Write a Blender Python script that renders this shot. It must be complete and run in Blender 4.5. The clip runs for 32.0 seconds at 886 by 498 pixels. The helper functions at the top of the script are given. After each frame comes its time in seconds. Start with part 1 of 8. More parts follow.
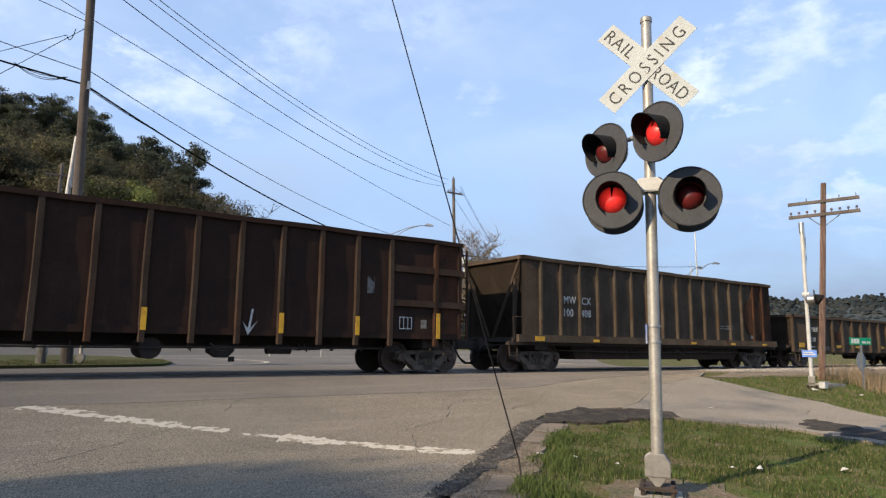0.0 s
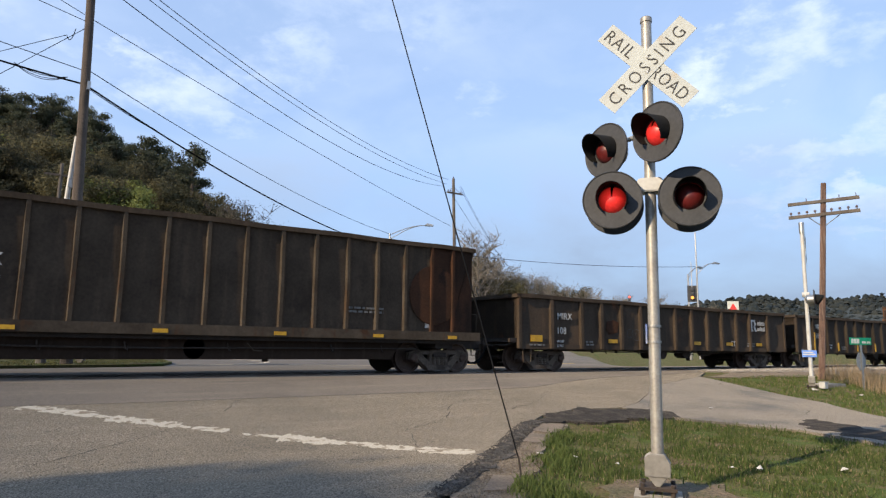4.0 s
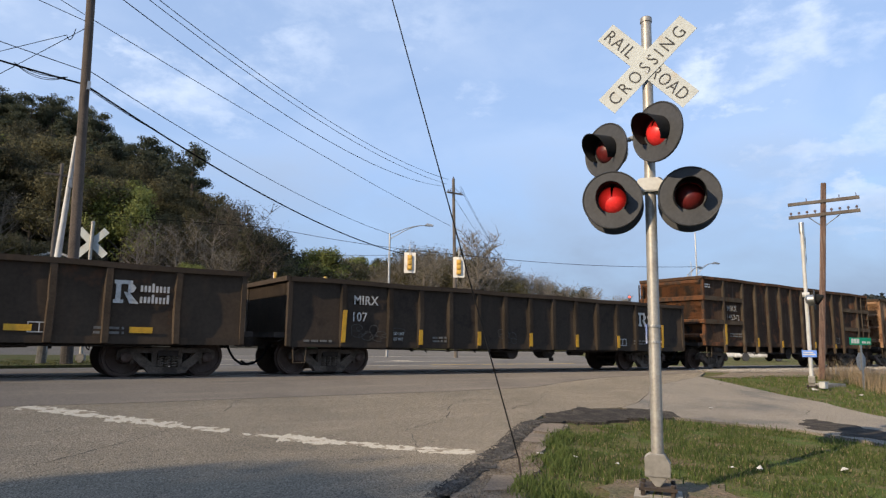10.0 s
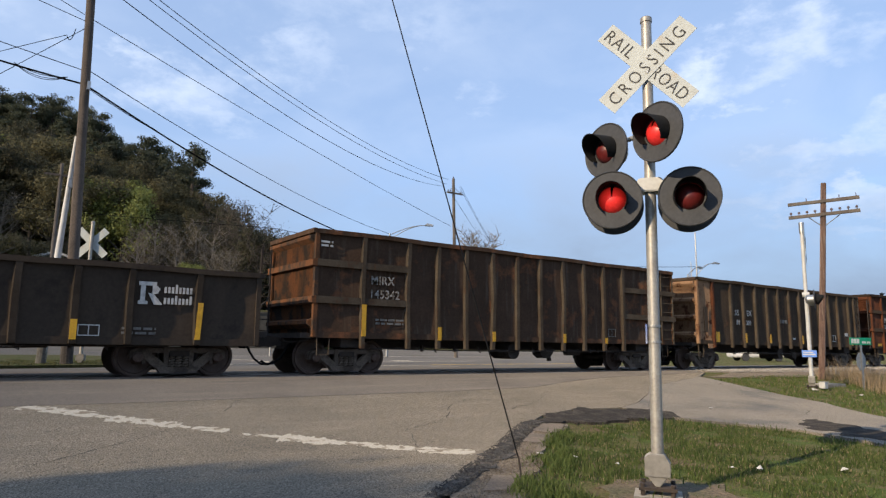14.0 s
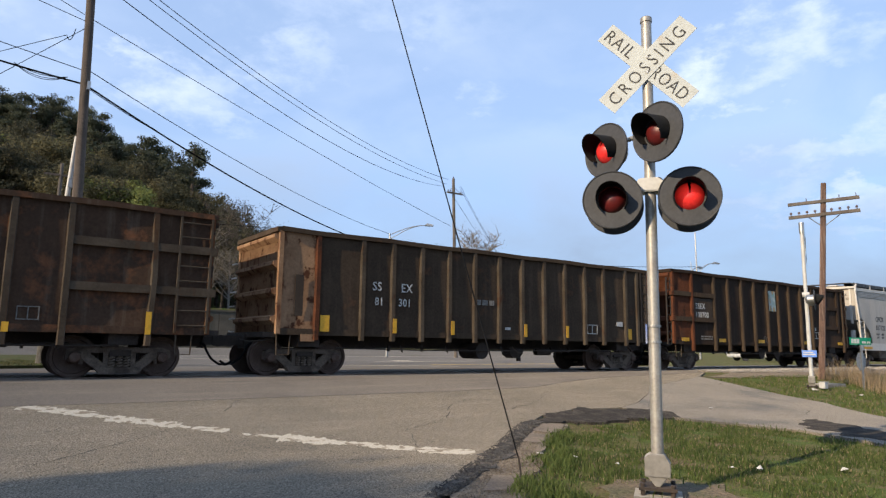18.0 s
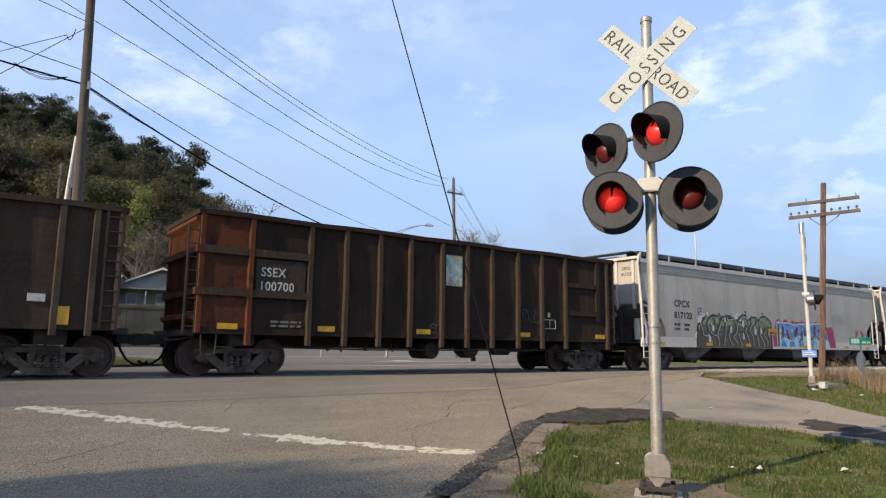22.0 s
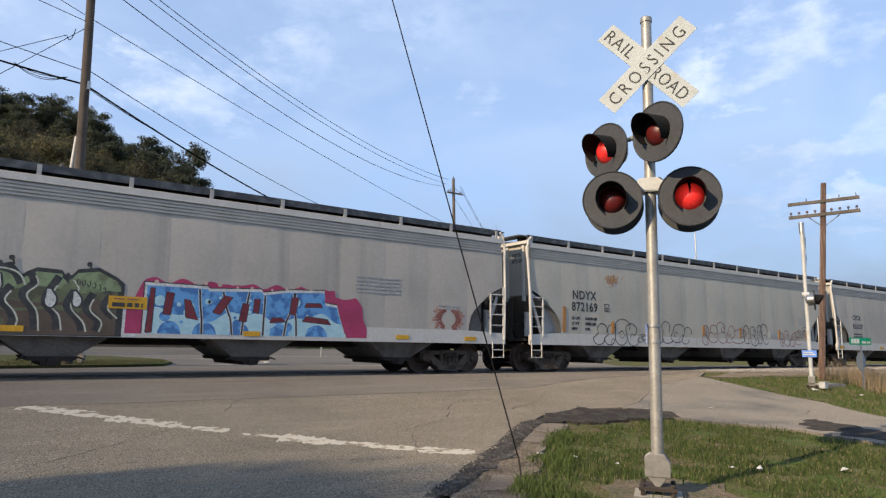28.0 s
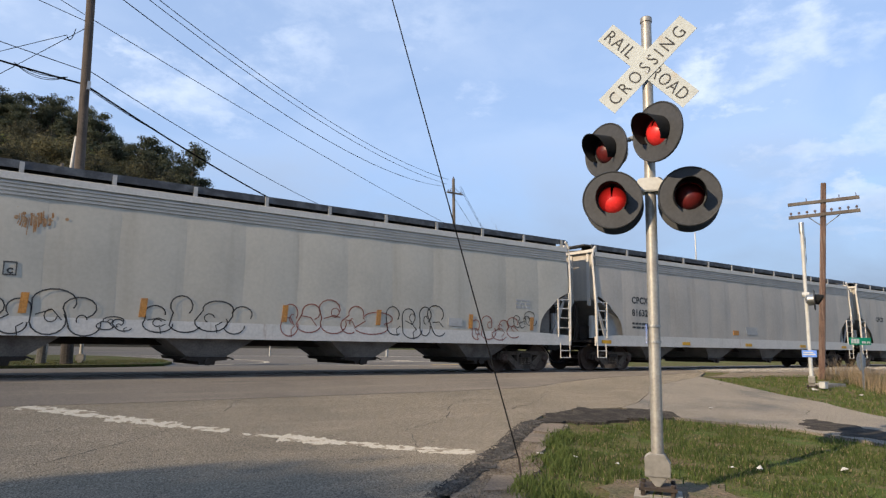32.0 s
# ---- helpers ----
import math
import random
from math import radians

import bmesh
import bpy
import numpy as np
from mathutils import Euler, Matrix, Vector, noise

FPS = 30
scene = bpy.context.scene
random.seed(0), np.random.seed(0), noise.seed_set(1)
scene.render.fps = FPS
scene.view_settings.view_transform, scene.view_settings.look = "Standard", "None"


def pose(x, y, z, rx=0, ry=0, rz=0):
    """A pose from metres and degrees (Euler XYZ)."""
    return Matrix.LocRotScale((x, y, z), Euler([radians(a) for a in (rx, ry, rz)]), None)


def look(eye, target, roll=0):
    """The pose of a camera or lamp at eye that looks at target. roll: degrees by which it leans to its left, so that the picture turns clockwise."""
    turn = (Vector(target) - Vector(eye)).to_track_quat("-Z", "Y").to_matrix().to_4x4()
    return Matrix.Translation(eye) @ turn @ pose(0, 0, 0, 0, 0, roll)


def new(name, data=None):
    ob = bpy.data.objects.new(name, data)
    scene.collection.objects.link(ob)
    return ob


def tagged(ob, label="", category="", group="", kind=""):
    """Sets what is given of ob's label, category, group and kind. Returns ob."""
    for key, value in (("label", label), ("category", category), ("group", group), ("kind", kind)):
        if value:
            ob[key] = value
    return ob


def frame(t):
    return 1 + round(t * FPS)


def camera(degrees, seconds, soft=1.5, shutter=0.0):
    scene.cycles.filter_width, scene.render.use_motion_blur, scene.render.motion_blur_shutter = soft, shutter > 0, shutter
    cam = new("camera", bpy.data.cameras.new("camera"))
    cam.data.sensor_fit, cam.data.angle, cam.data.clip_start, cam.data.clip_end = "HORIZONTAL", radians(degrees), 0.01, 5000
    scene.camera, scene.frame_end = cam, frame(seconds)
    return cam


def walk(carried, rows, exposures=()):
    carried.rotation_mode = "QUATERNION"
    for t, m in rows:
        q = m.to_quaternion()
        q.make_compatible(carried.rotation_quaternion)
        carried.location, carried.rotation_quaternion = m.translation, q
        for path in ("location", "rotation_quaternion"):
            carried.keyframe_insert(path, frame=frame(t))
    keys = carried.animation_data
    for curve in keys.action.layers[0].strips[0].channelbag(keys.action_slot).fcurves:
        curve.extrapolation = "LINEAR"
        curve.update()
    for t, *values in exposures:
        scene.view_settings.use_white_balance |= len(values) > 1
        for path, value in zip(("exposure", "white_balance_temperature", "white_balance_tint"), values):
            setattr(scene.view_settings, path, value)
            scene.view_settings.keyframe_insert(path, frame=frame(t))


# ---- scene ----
from math import sin, cos, pi, atan2, hypot

# ---- camera: on a tripod, it stands still ----
EYE = (0.0, 0.0, 0.7645)
YAW, PITCH = 0.6188, 0.1477
cam = camera(67.866, 32.0, soft=1.3)
aim = (EYE[0] + sin(YAW) * cos(PITCH), EYE[1] + cos(YAW) * cos(PITCH), EYE[2] + sin(PITCH))
rest = look(EYE, aim, 0.763)
walk(cam, [(0.0, rest), (32.0, rest)], exposures=[(0.0, 0.69), (3.5, 0.69), (6.5, 0.55), (14.0, 0.54), (17.0, 0.66), (25.0, 0.68), (28.0, 0.58), (32.0, 0.57)])

# ---- sky and sun ----
SUN_AZ, SUN_EL = radians(-97.0), radians(24.0)
world = bpy.data.worlds.new("world")
scene.world = world
world.use_nodes = True
wn, wl = world.node_tree.nodes, world.node_tree.links
wn.clear()
w_out = wn.new("ShaderNodeOutputWorld")
w_bg = wn.new("ShaderNodeBackground")
w_bg.inputs["Strength"].default_value = 0.13
w_sky = wn.new("ShaderNodeTexSky")
w_sky.sky_type = "NISHITA"
w_sky.sun_disc = False
w_sky.sun_elevation, w_sky.sun_rotation = SUN_EL, SUN_AZ % (2 * pi)
w_sky.dust_density, w_sky.ozone_density = 0.5, 4.5
w_co = wn.new("ShaderNodeTexCoord")
w_map = wn.new("ShaderNodeMapping")
w_map.inputs["Scale"].default_value = (1.6, 1.6, 3.1)
w_map.inputs["Rotation"].default_value = (0.0, 0.35, 0.5)
w_n1 = wn.new("ShaderNodeTexNoise")
w_n1.inputs["Scale"].default_value, w_n1.inputs["Detail"].default_value = 2.3, 9.0
w_n1.inputs["Roughness"].default_value, w_n1.inputs["Distortion"].default_value = 0.55, 0.35
# puffs of white cloud: bearing, height and breadth in degrees, and density
w_warp = wn.new("ShaderNodeVectorMath")
w_warp.operation = "MULTIPLY_ADD"
w_warp.inputs[1].default_value = (0.34, 0.34, 0.20)
w_warp2 = wn.new("ShaderNodeVectorMath")
w_warp2.operation = "ADD"
w_warp2.inputs[1].default_value = (-0.17, -0.17, -0.10)
w_n2 = wn.new("ShaderNodeTexNoise")
w_n2.inputs["Scale"].default_value, w_n2.inputs["Detail"].default_value, w_n2.inputs["Roughness"].default_value = 5.0, 7.0, 0.62
wl.new(w_co.outputs["Generated"], w_map.inputs["Vector"])
wl.new(w_map.outputs["Vector"], w_n1.inputs["Vector"])
wl.new(w_map.outputs["Vector"], w_n2.inputs["Vector"])
wl.new(w_n2.outputs["Color"], w_warp.inputs[0])
wl.new(w_co.outputs["Generated"], w_warp.inputs[2])
wl.new(w_warp.outputs[0], w_warp2.inputs[0])
w_sum = None
for az, el, wide, high, dense in ((12.5, 20.0, 7.0, 2.6, 0.75), (15.5, 18.0, 4.0, 1.4, 0.6), (21.5, 23.5, 6.0, 2.6, 0.6), (38.8, 21.8, 3.6, 1.7, 0.55), (60.0, 22.2, 5.5, 2.4, 0.95), (66.0, 24.0, 5.0, 2.2, 0.8), (60.5, 18.8, 3.2, 1.2, 0.95),
                                  (66.5, 15.0, 6.0, 1.9, 0.75), (74.0, 17.0, 7.0, 3.0, 0.8), (52.0, 19.0, 3.0, 1.2, 0.3), (-4.0, 24.0, 8.0, 3.0, 0.6), (3.0, 23.0, 4.0, 2.0, 0.45), (64.0, 10.6, 6.0, 0.9, 0.4), (30.0, 28.0, 12.0, 2.5, 0.4), (62.0, 12.8, 6.0, 1.3, 0.55), (68.5, 10.6, 7.0, 1.1, 0.6), (58.0, 11.4, 4.0, 0.7, 0.35), (69.0, 8.0, 6.0, 0.6, 0.4),
                                  (-60.0, 25.0, 18.0, 6.0, 0.6), (120.0, 22.0, 20.0, 5.0, 0.6), (180.0, 30.0, 22.0, 7.0, 0.6), (-120.0, 35.0, 20.0, 7.0, 0.6)):
    a, e = radians(az), radians(el)
    # the distance from the cloud's heart, its height stretched to its breadth
    off, turn, dist, fall = [wn.new(n) for n in ("ShaderNodeVectorMath", "ShaderNodeMapping", "ShaderNodeVectorMath", "ShaderNodeMapRange")]
    off.operation, dist.operation = "SUBTRACT", "LENGTH"
    off.inputs[1].default_value = (sin(a) * cos(e), cos(a) * cos(e), sin(e))
    turn.inputs["Scale"].default_value = (1.0 / radians(wide), 1.0 / radians(wide), 1.0 / radians(high))
    wl.new(w_warp2.outputs[0], off.inputs[0])
    wl.new(off.outputs[0], turn.inputs["Vector"])
    wl.new(turn.outputs[0], dist.inputs[0])
    wl.new(dist.outputs["Value"], fall.inputs["Value"])
    fall.interpolation_type = "SMOOTHSTEP"
    fall.inputs["From Min"].default_value, fall.inputs["From Max"].default_value = 1.25, 0.25
    fall.inputs["To Max"].default_value = dense
    if w_sum is None:
        w_sum = fall.outputs["Result"]
    else:
        m = wn.new("ShaderNodeMath")
        m.operation = "MAXIMUM"
        wl.new(w_sum, m.inputs[0])
        wl.new(fall.outputs["Result"], m.inputs[1])
        w_sum = m.outputs[0]
w_thin = wn.new("ShaderNodeMapRange")
w_thin.inputs["From Min"].default_value, w_thin.inputs["From Max"].default_value = 0.36, 0.62
w_thin.inputs["To Min"].default_value = 0.10
wl.new(w_n2.outputs["Fac"], w_thin.inputs["Value"])
w_mul = wn.new("ShaderNodeMath")
w_mul.operation = "MULTIPLY"
wl.new(w_sum, w_mul.inputs[0])
wl.new(w_thin.outputs["Result"], w_mul.inputs[1])
# a faint veil between them
w_veil = wn.new("ShaderNodeMapRange")
w_veil.inputs["From Min"].default_value, w_veil.inputs["From Max"].default_value, w_veil.inputs["To Max"].default_value = 0.45, 0.70, 0.22
wl.new(w_n1.outputs["Fac"], w_veil.inputs["Value"])
w_all = wn.new("ShaderNodeMath")
w_all.operation = "MAXIMUM"
wl.new(w_mul.outputs[0], w_all.inputs[0])
wl.new(w_veil.outputs["Result"], w_all.inputs[1])
w_mix = wn.new("ShaderNodeMixRGB")
w_mix.inputs["Color2"].default_value = (4.6, 5.2, 6.3, 1)
wl.new(w_all.outputs[0], w_mix.inputs["Fac"])
# thin high haze over the whole sky
w_haze = wn.new("ShaderNodeMixRGB")
w_haze.inputs["Fac"].default_value = 0.68
w_haze.inputs["Color2"].default_value = (2.62, 3.52, 5.25, 1)
wl.new(w_sky.outputs["Color"], w_haze.inputs["Color1"])
wl.new(w_haze.outputs["Color"], w_mix.inputs["Color1"])
# a bank of blue-grey cloud low over the horizon
w_sep = wn.new("ShaderNodeSeparateXYZ")
w_low = wn.new("ShaderNodeMapRange")
w_low.inputs["To Max"].default_value = 0.92
w_wob = wn.new("ShaderNodeMath")
w_wob.operation = "MULTIPLY_ADD"
w_wob.inputs[1].default_value = -0.32
w_mix2 = wn.new("ShaderNodeMixRGB")
w_mix2.inputs["Color2"].default_value = (1.68, 2.20, 3.10, 1)
wl.new(w_co.outputs["Generated"], w_sep.inputs[0])
wl.new(w_n1.outputs["Fac"], w_wob.inputs[0])
wl.new(w_sep.outputs["Z"], w_wob.inputs[2])
wl.new(w_wob.outputs[0], w_low.inputs["Value"])
w_low.inputs["From Min"].default_value, w_low.inputs["From Max"].default_value = 0.11, -0.105
wl.new(w_low.outputs["Result"], w_mix2.inputs["Fac"])
wl.new(w_mix.outputs["Color"], w_mix2.inputs["Color1"])
wl.new(w_mix2.outputs["Color"], w_bg.inputs["Color"])
wl.new(w_bg.outputs["Background"], w_out.inputs["Surface"])

sun = new("sun", bpy.data.lights.new("sun", "SUN"))
sun.data.energy, sun.data.angle, sun.data.color = 3.6, radians(0.6), (1.0, 0.80, 0.56)
to_sun = Vector((sin(SUN_AZ) * cos(SUN_EL), cos(SUN_AZ) * cos(SUN_EL), sin(SUN_EL)))
sun.matrix_world = look(to_sun * 60.0, (0, 0, 0))


# ---- materials ----
def mat(name, base, rough=0.7, metal=0.0, second=None, blotch=1.5, grain=25.0, mix=(0.45, 0.65), fine=0.25,
        bump=0.15, third=None, third_mix=(0.6, 0.7), third_scale=(3.0, 3.0, 0.5), spec=0.5, rand=0.0, emit=None, shift=False, patch=None, patch_mix=(0.60, 0.66), patch_scale=1.1):
    """Base colour with blotches of a second colour, streaks of a third, fine grain and bump."""
    m = bpy.data.materials.new(name)
    m.use_nodes = True
    n, l = m.node_tree.nodes, m.node_tree.links
    b = n["Principled BSDF"]
    b.inputs["Roughness"].default_value, b.inputs["Metallic"].default_value = rough, metal
    b.inputs["Specular IOR Level"].default_value = spec
    b.inputs["Diffuse Roughness"].default_value = 1.0 if rough >= 0.75 else 0.0
    co = n.new("ShaderNodeTexCoord")
    place = co.outputs["Object"]
    if shift:
        so, sv = n.new("ShaderNodeObjectInfo"), n.new("ShaderNodeVectorMath")
        sv.operation = "MULTIPLY_ADD"
        l.new(so.outputs["Random"], sv.inputs[0])
        sv.inputs[1].default_value = (61.0, 17.0, 43.0)
        l.new(place, sv.inputs[2])
        place = sv.outputs[0]
    second = second or tuple(c * 0.75 for c in base)

    def noise_tex(scale, detail=5.0, vec=None):
        t = n.new("ShaderNodeTexNoise")
        t.inputs["Scale"].default_value, t.inputs["Detail"].default_value = scale, detail
        l.new(vec if vec else place, t.inputs["Vector"])
        return t

    def ramp(src, lo, hi):
        r = n.new("ShaderNodeMapRange")
        r.inputs["From Min"].default_value, r.inputs["From Max"].default_value = lo, hi
        l.new(src, r.inputs["Value"])
        return r.outputs["Result"]

    def blend(fac, c1, c2):
        x = n.new("ShaderNodeMixRGB")
        l.new(fac, x.inputs["Fac"])
        for key, c in (("Color1", c1), ("Color2", c2)):
            if isinstance(c, tuple):
                x.inputs[key].default_value = (*c, 1)
            else:
                l.new(c, x.inputs[key])
        return x.outputs["Color"]

    big = noise_tex(blotch)
    small = noise_tex(grain, 3.0)
    col = blend(ramp(big.outputs["Fac"], *mix), tuple(base), tuple(second))
    if third:
        mp = n.new("ShaderNodeMapping")
        mp.inputs["Scale"].default_value = third_scale
        l.new(place, mp.inputs["Vector"])
        st = noise_tex(1.0, 6.0, mp.outputs["Vector"])
        col = blend(ramp(st.outputs["Fac"], *third_mix), col, tuple(third))
    if patch:
        pt = noise_tex(patch_scale, 8.0)
        pt.inputs["Roughness"].default_value = 0.65
        col = blend(ramp(pt.outputs["Fac"], *patch_mix), col, tuple(patch))
    hsv = n.new("ShaderNodeHueSaturation")
    val = n.new("ShaderNodeMapRange")
    val.inputs["To Min"].default_value, val.inputs["To Max"].default_value = 1 - fine, 1 + fine
    val.inputs["From Min"].default_value, val.inputs["From Max"].default_value = 0.3, 0.7
    l.new(small.outputs["Fac"], val.inputs["Value"])
    last = val.outputs["Result"]
    if rand:
        oi = n.new("ShaderNodeObjectInfo")
        rm = n.new("ShaderNodeMapRange")
        rm.inputs["To Min"].default_value, rm.inputs["To Max"].default_value = 1 - rand, 1 + rand
        l.new(oi.outputs["Random"], rm.inputs["Value"])
        mm = n.new("ShaderNodeMath")
        mm.operation = "MULTIPLY"
        l.new(last, mm.inputs[0])
        l.new(rm.outputs["Result"], mm.inputs[1])
        last = mm.outputs[0]
    l.new(last, hsv.inputs["Value"])
    l.new(col, hsv.inputs["Color"])
    l.new(hsv.outputs["Color"], b.inputs["Base Color"])
    if bump:
        bp = n.new("ShaderNodeBump")
        bp.inputs["Strength"].default_value, bp.inputs["Distance"].default_value = bump, 0.02
        l.new(small.outputs["Fac"], bp.inputs["Height"])
        l.new(bp.outputs["Normal"], b.inputs["Normal"])
    if emit:
        b.inputs["Emission Color"].default_value, b.inputs["Emission Strength"].default_value = (*emit[0], 1), emit[1]
    return m


def leaf_mat(name, c1, c2, through_light=0.32):
    """Leaves: colour varies leaf by leaf and tree by tree, a little light passes through."""
    m = bpy.data.materials.new(name)
    m.use_nodes = True
    n, l = m.node_tree.nodes, m.node_tree.links
    b = n["Principled BSDF"]
    b.inputs["Roughness"].default_value = 0.8
    b.inputs["Specular IOR Level"].default_value = 0.15
    ge = n.new("ShaderNodeNewGeometry")
    x = n.new("ShaderNodeMixRGB")
    x.inputs["Color1"].default_value, x.inputs["Color2"].default_value = (*c1, 1), (*c2, 1)
    l.new(ge.outputs["Random Per Island"], x.inputs["Fac"])
    oi = n.new("ShaderNodeObjectInfo")
    rm = n.new("ShaderNodeMapRange")
    rm.inputs["To Min"].default_value, rm.inputs["To Max"].default_value = 0.7, 1.3
    l.new(oi.outputs["Random"], rm.inputs["Value"])
    h = n.new("ShaderNodeHueSaturation")
    l.new(rm.outputs["Result"], h.inputs["Value"])
    l.new(x.outputs["Color"], h.inputs["Color"])
    l.new(h.outputs["Color"], b.inputs["Base Color"])
    tr = n.new("ShaderNodeBsdfTranslucent")
    l.new(h.outputs["Color"], tr.inputs["Color"])
    mx = n.new("ShaderNodeMixShader")
    mx.inputs["Fac"].default_value = through_light
    l.new(b.outputs["BSDF"], mx.inputs[1])
    l.new(tr.outputs["BSDF"], mx.inputs[2])
    l.new(mx.outputs["Shader"], n["Material Output"].inputs["Surface"])
    return m


ASPHALT = mat("asphalt", (0.205, 0.176, 0.134), 0.95, second=(0.172, 0.149, 0.115), blotch=0.35, grain=52, fine=0.75, bump=1.2,
              third=(0.232, 0.199, 0.152), third_mix=(0.5, 0.7), third_scale=(0.5, 2.0, 0.5), spec=0.2)
ASPHALT_FAR = mat("asphalt_far", (0.118, 0.111, 0.101), 0.95, second=(0.100, 0.094, 0.086), blotch=0.25, grain=30, fine=0.3, bump=0.4, third=(0.135, 0.126, 0.113), third_mix=(0.5, 0.7), third_scale=(0.1, 0.6, 0.5), spec=0.2)
ASPHALT_SIDE = mat("asphalt_pale", (0.190, 0.167, 0.134), 0.95, second=(0.160, 0.142, 0.115), blotch=0.6, grain=50, fine=0.6, bump=0.9,
                   third=(0.10, 0.094, 0.085), third_mix=(0.52, 0.7), third_scale=(0.7, 0.7, 0.5))
ASPHALT_CROSS = mat("asphalt_crossing", (0.150, 0.132, 0.112), 0.95, second=(0.128, 0.113, 0.097), blotch=0.5, grain=50, fine=0.45, bump=0.7, spec=0.15,
                    third=(0.175, 0.153, 0.126), third_mix=(0.5, 0.7), third_scale=(0.25, 2.5, 0.5))
PATCH = mat("asphalt_patch", (0.034, 0.031, 0.028), 0.95, second=(0.062, 0.055, 0.047), blotch=4.5, grain=42, fine=0.6, bump=1.0, spec=0.1)
# broken tar, coloured darker to include the shade at the road's edge step
EDGE_TAR_SHADED = mat("crumbled_tar_shaded", (0.034, 0.031, 0.027), 0.95, second=(0.085, 0.074, 0.060), blotch=9, grain=34, fine=0.6, bump=1.0)
DIRT = mat("dirt_shoulder", (0.150, 0.122, 0.090), 0.95, second=(0.095, 0.078, 0.058), blotch=3.0, grain=36, fine=0.5, bump=0.9)
LINE = mat("road_paint", (0.44, 0.405, 0.335), 0.9, second=(0.215, 0.182, 0.135), blotch=6, grain=60, fine=0.25, bump=0.7, mix=(0.52, 0.60), spec=0.2)
LINE_Y = mat("road_paint_yellow", (0.55, 0.36, 0.05), 0.8, second=(0.35, 0.25, 0.08), blotch=5, grain=40)
SOIL = mat("grass_soil", (0.074, 0.072, 0.031), 0.95, second=(0.098, 0.072, 0.046), blotch=0.9, grain=30, fine=0.5, bump=0.8,
           mix=(0.5, 0.68), third=(0.050, 0.072, 0.018), third_mix=(0.5, 0.6), third_scale=(2, 2, 2), spec=0.1)
GRASS = leaf_mat("grass_blades", (0.054, 0.082, 0.019), (0.122, 0.148, 0.048))
STRAW = leaf_mat("dry_grass", (0.19, 0.145, 0.085), (0.28, 0.22, 0.135))
GRAVEL = mat("gravel", (0.22, 0.195, 0.165), 0.95, second=(0.13, 0.115, 0.095), blotch=6, grain=40, fine=0.5, bump=0.9)
STONE = mat("ballast_stone", (0.30, 0.28, 0.25), 0.9, second=(0.17, 0.155, 0.14), blotch=3, grain=20, fine=0.3, bump=0.4, rand=0.3)
STEEL_RAIL = mat("rail_steel", (0.16, 0.11, 0.085), 0.55, 0.6, second=(0.22, 0.19, 0.17), grain=30)
TIE = mat("tie_wood", (0.06, 0.05, 0.042), 0.95, second=(0.10, 0.085, 0.07), grain=20, bump=0.6)
GALV = mat("galvanised", (0.42, 0.42, 0.41), 0.42, 0.85, second=(0.33, 0.33, 0.32), blotch=6, grain=40, fine=0.12, bump=0.05)
ALU = mat("aluminium", (0.36, 0.345, 0.31), 0.5, 0.45, second=(0.30, 0.28, 0.25), blotch=5, grain=30, fine=0.12, bump=0.06,
          third=(0.34, 0.28, 0.20), third_mix=(0.6, 0.75), third_scale=(9, 9, 1.2))
WHITE_PIPE = mat("white_pipe", (0.50, 0.50, 0.475), 0.5, second=(0.42, 0.415, 0.39), blotch=3, grain=20, fine=0.08, bump=0.05)
BLACK = mat("black_paint", (0.040, 0.042, 0.046), 0.7, second=(0.048, 0.050, 0.054), blotch=4, grain=30, fine=0.15, bump=0.05)
WIRE = mat("cable_rubber", (0.012, 0.012, 0.013), 0.85, bump=0, spec=0.1)
POLE_WOOD = mat("pole_wood", (0.1438, 0.1100, 0.0850), 0.9, second=(0.1025, 0.0800, 0.0625), blotch=2, grain=30, fine=0.3, bump=0.5,
                third=(0.17, 0.13, 0.10), third_mix=(0.5, 0.66), third_scale=(14, 14, 0.7))
POLE_GREY = mat("pole_wood_grey", (0.17, 0.145, 0.12), 0.9, second=(0.12, 0.10, 0.085), blotch=2, grain=30, fine=0.3, bump=0.5)
POLE_RED = mat("pole_wood_red", (0.145, 0.088, 0.066), 0.9, second=(0.10, 0.062, 0.048), blotch=2, grain=30, fine=0.3, bump=0.5,
               third=(0.20, 0.14, 0.11), third_mix=(0.5, 0.62), third_scale=(14, 14, 0.7))
CONCRETE = mat("concrete", (0.25, 0.237, 0.21), 0.9, second=(0.19, 0.18, 0.158), blotch=0.8, grain=15, fine=0.15, bump=0.3,
               third=(0.12, 0.112, 0.098), third_mix=(0.55, 0.72), third_scale=(0.8, 0.8, 0.1))
SIGN_WHITE = mat("sign_white", (0.455, 0.485, 0.465), 0.6, second=(0.42, 0.445, 0.425), blotch=5, grain=30, fine=0.05, bump=0.0,
                 third=(0.42, 0.39, 0.33), third_mix=(0.6, 0.76), third_scale=(5, 5, 2))
SIGN_BLACK = mat("sign_letter", (0.025, 0.025, 0.025), 0.6, bump=0)
LENS_RED = mat("red_lens", (0.115, 0.012, 0.012), 0.4, second=(0.085, 0.009, 0.009), blotch=12, fine=0.1, bump=0.1, grain=60)
GLOW = mat("lit_lamp", (0.5, 0.02, 0.02), 0.4, second=(0.4, 0.02, 0.02), bump=0, emit=((1.0, 0.035, 0.025), 0.62))
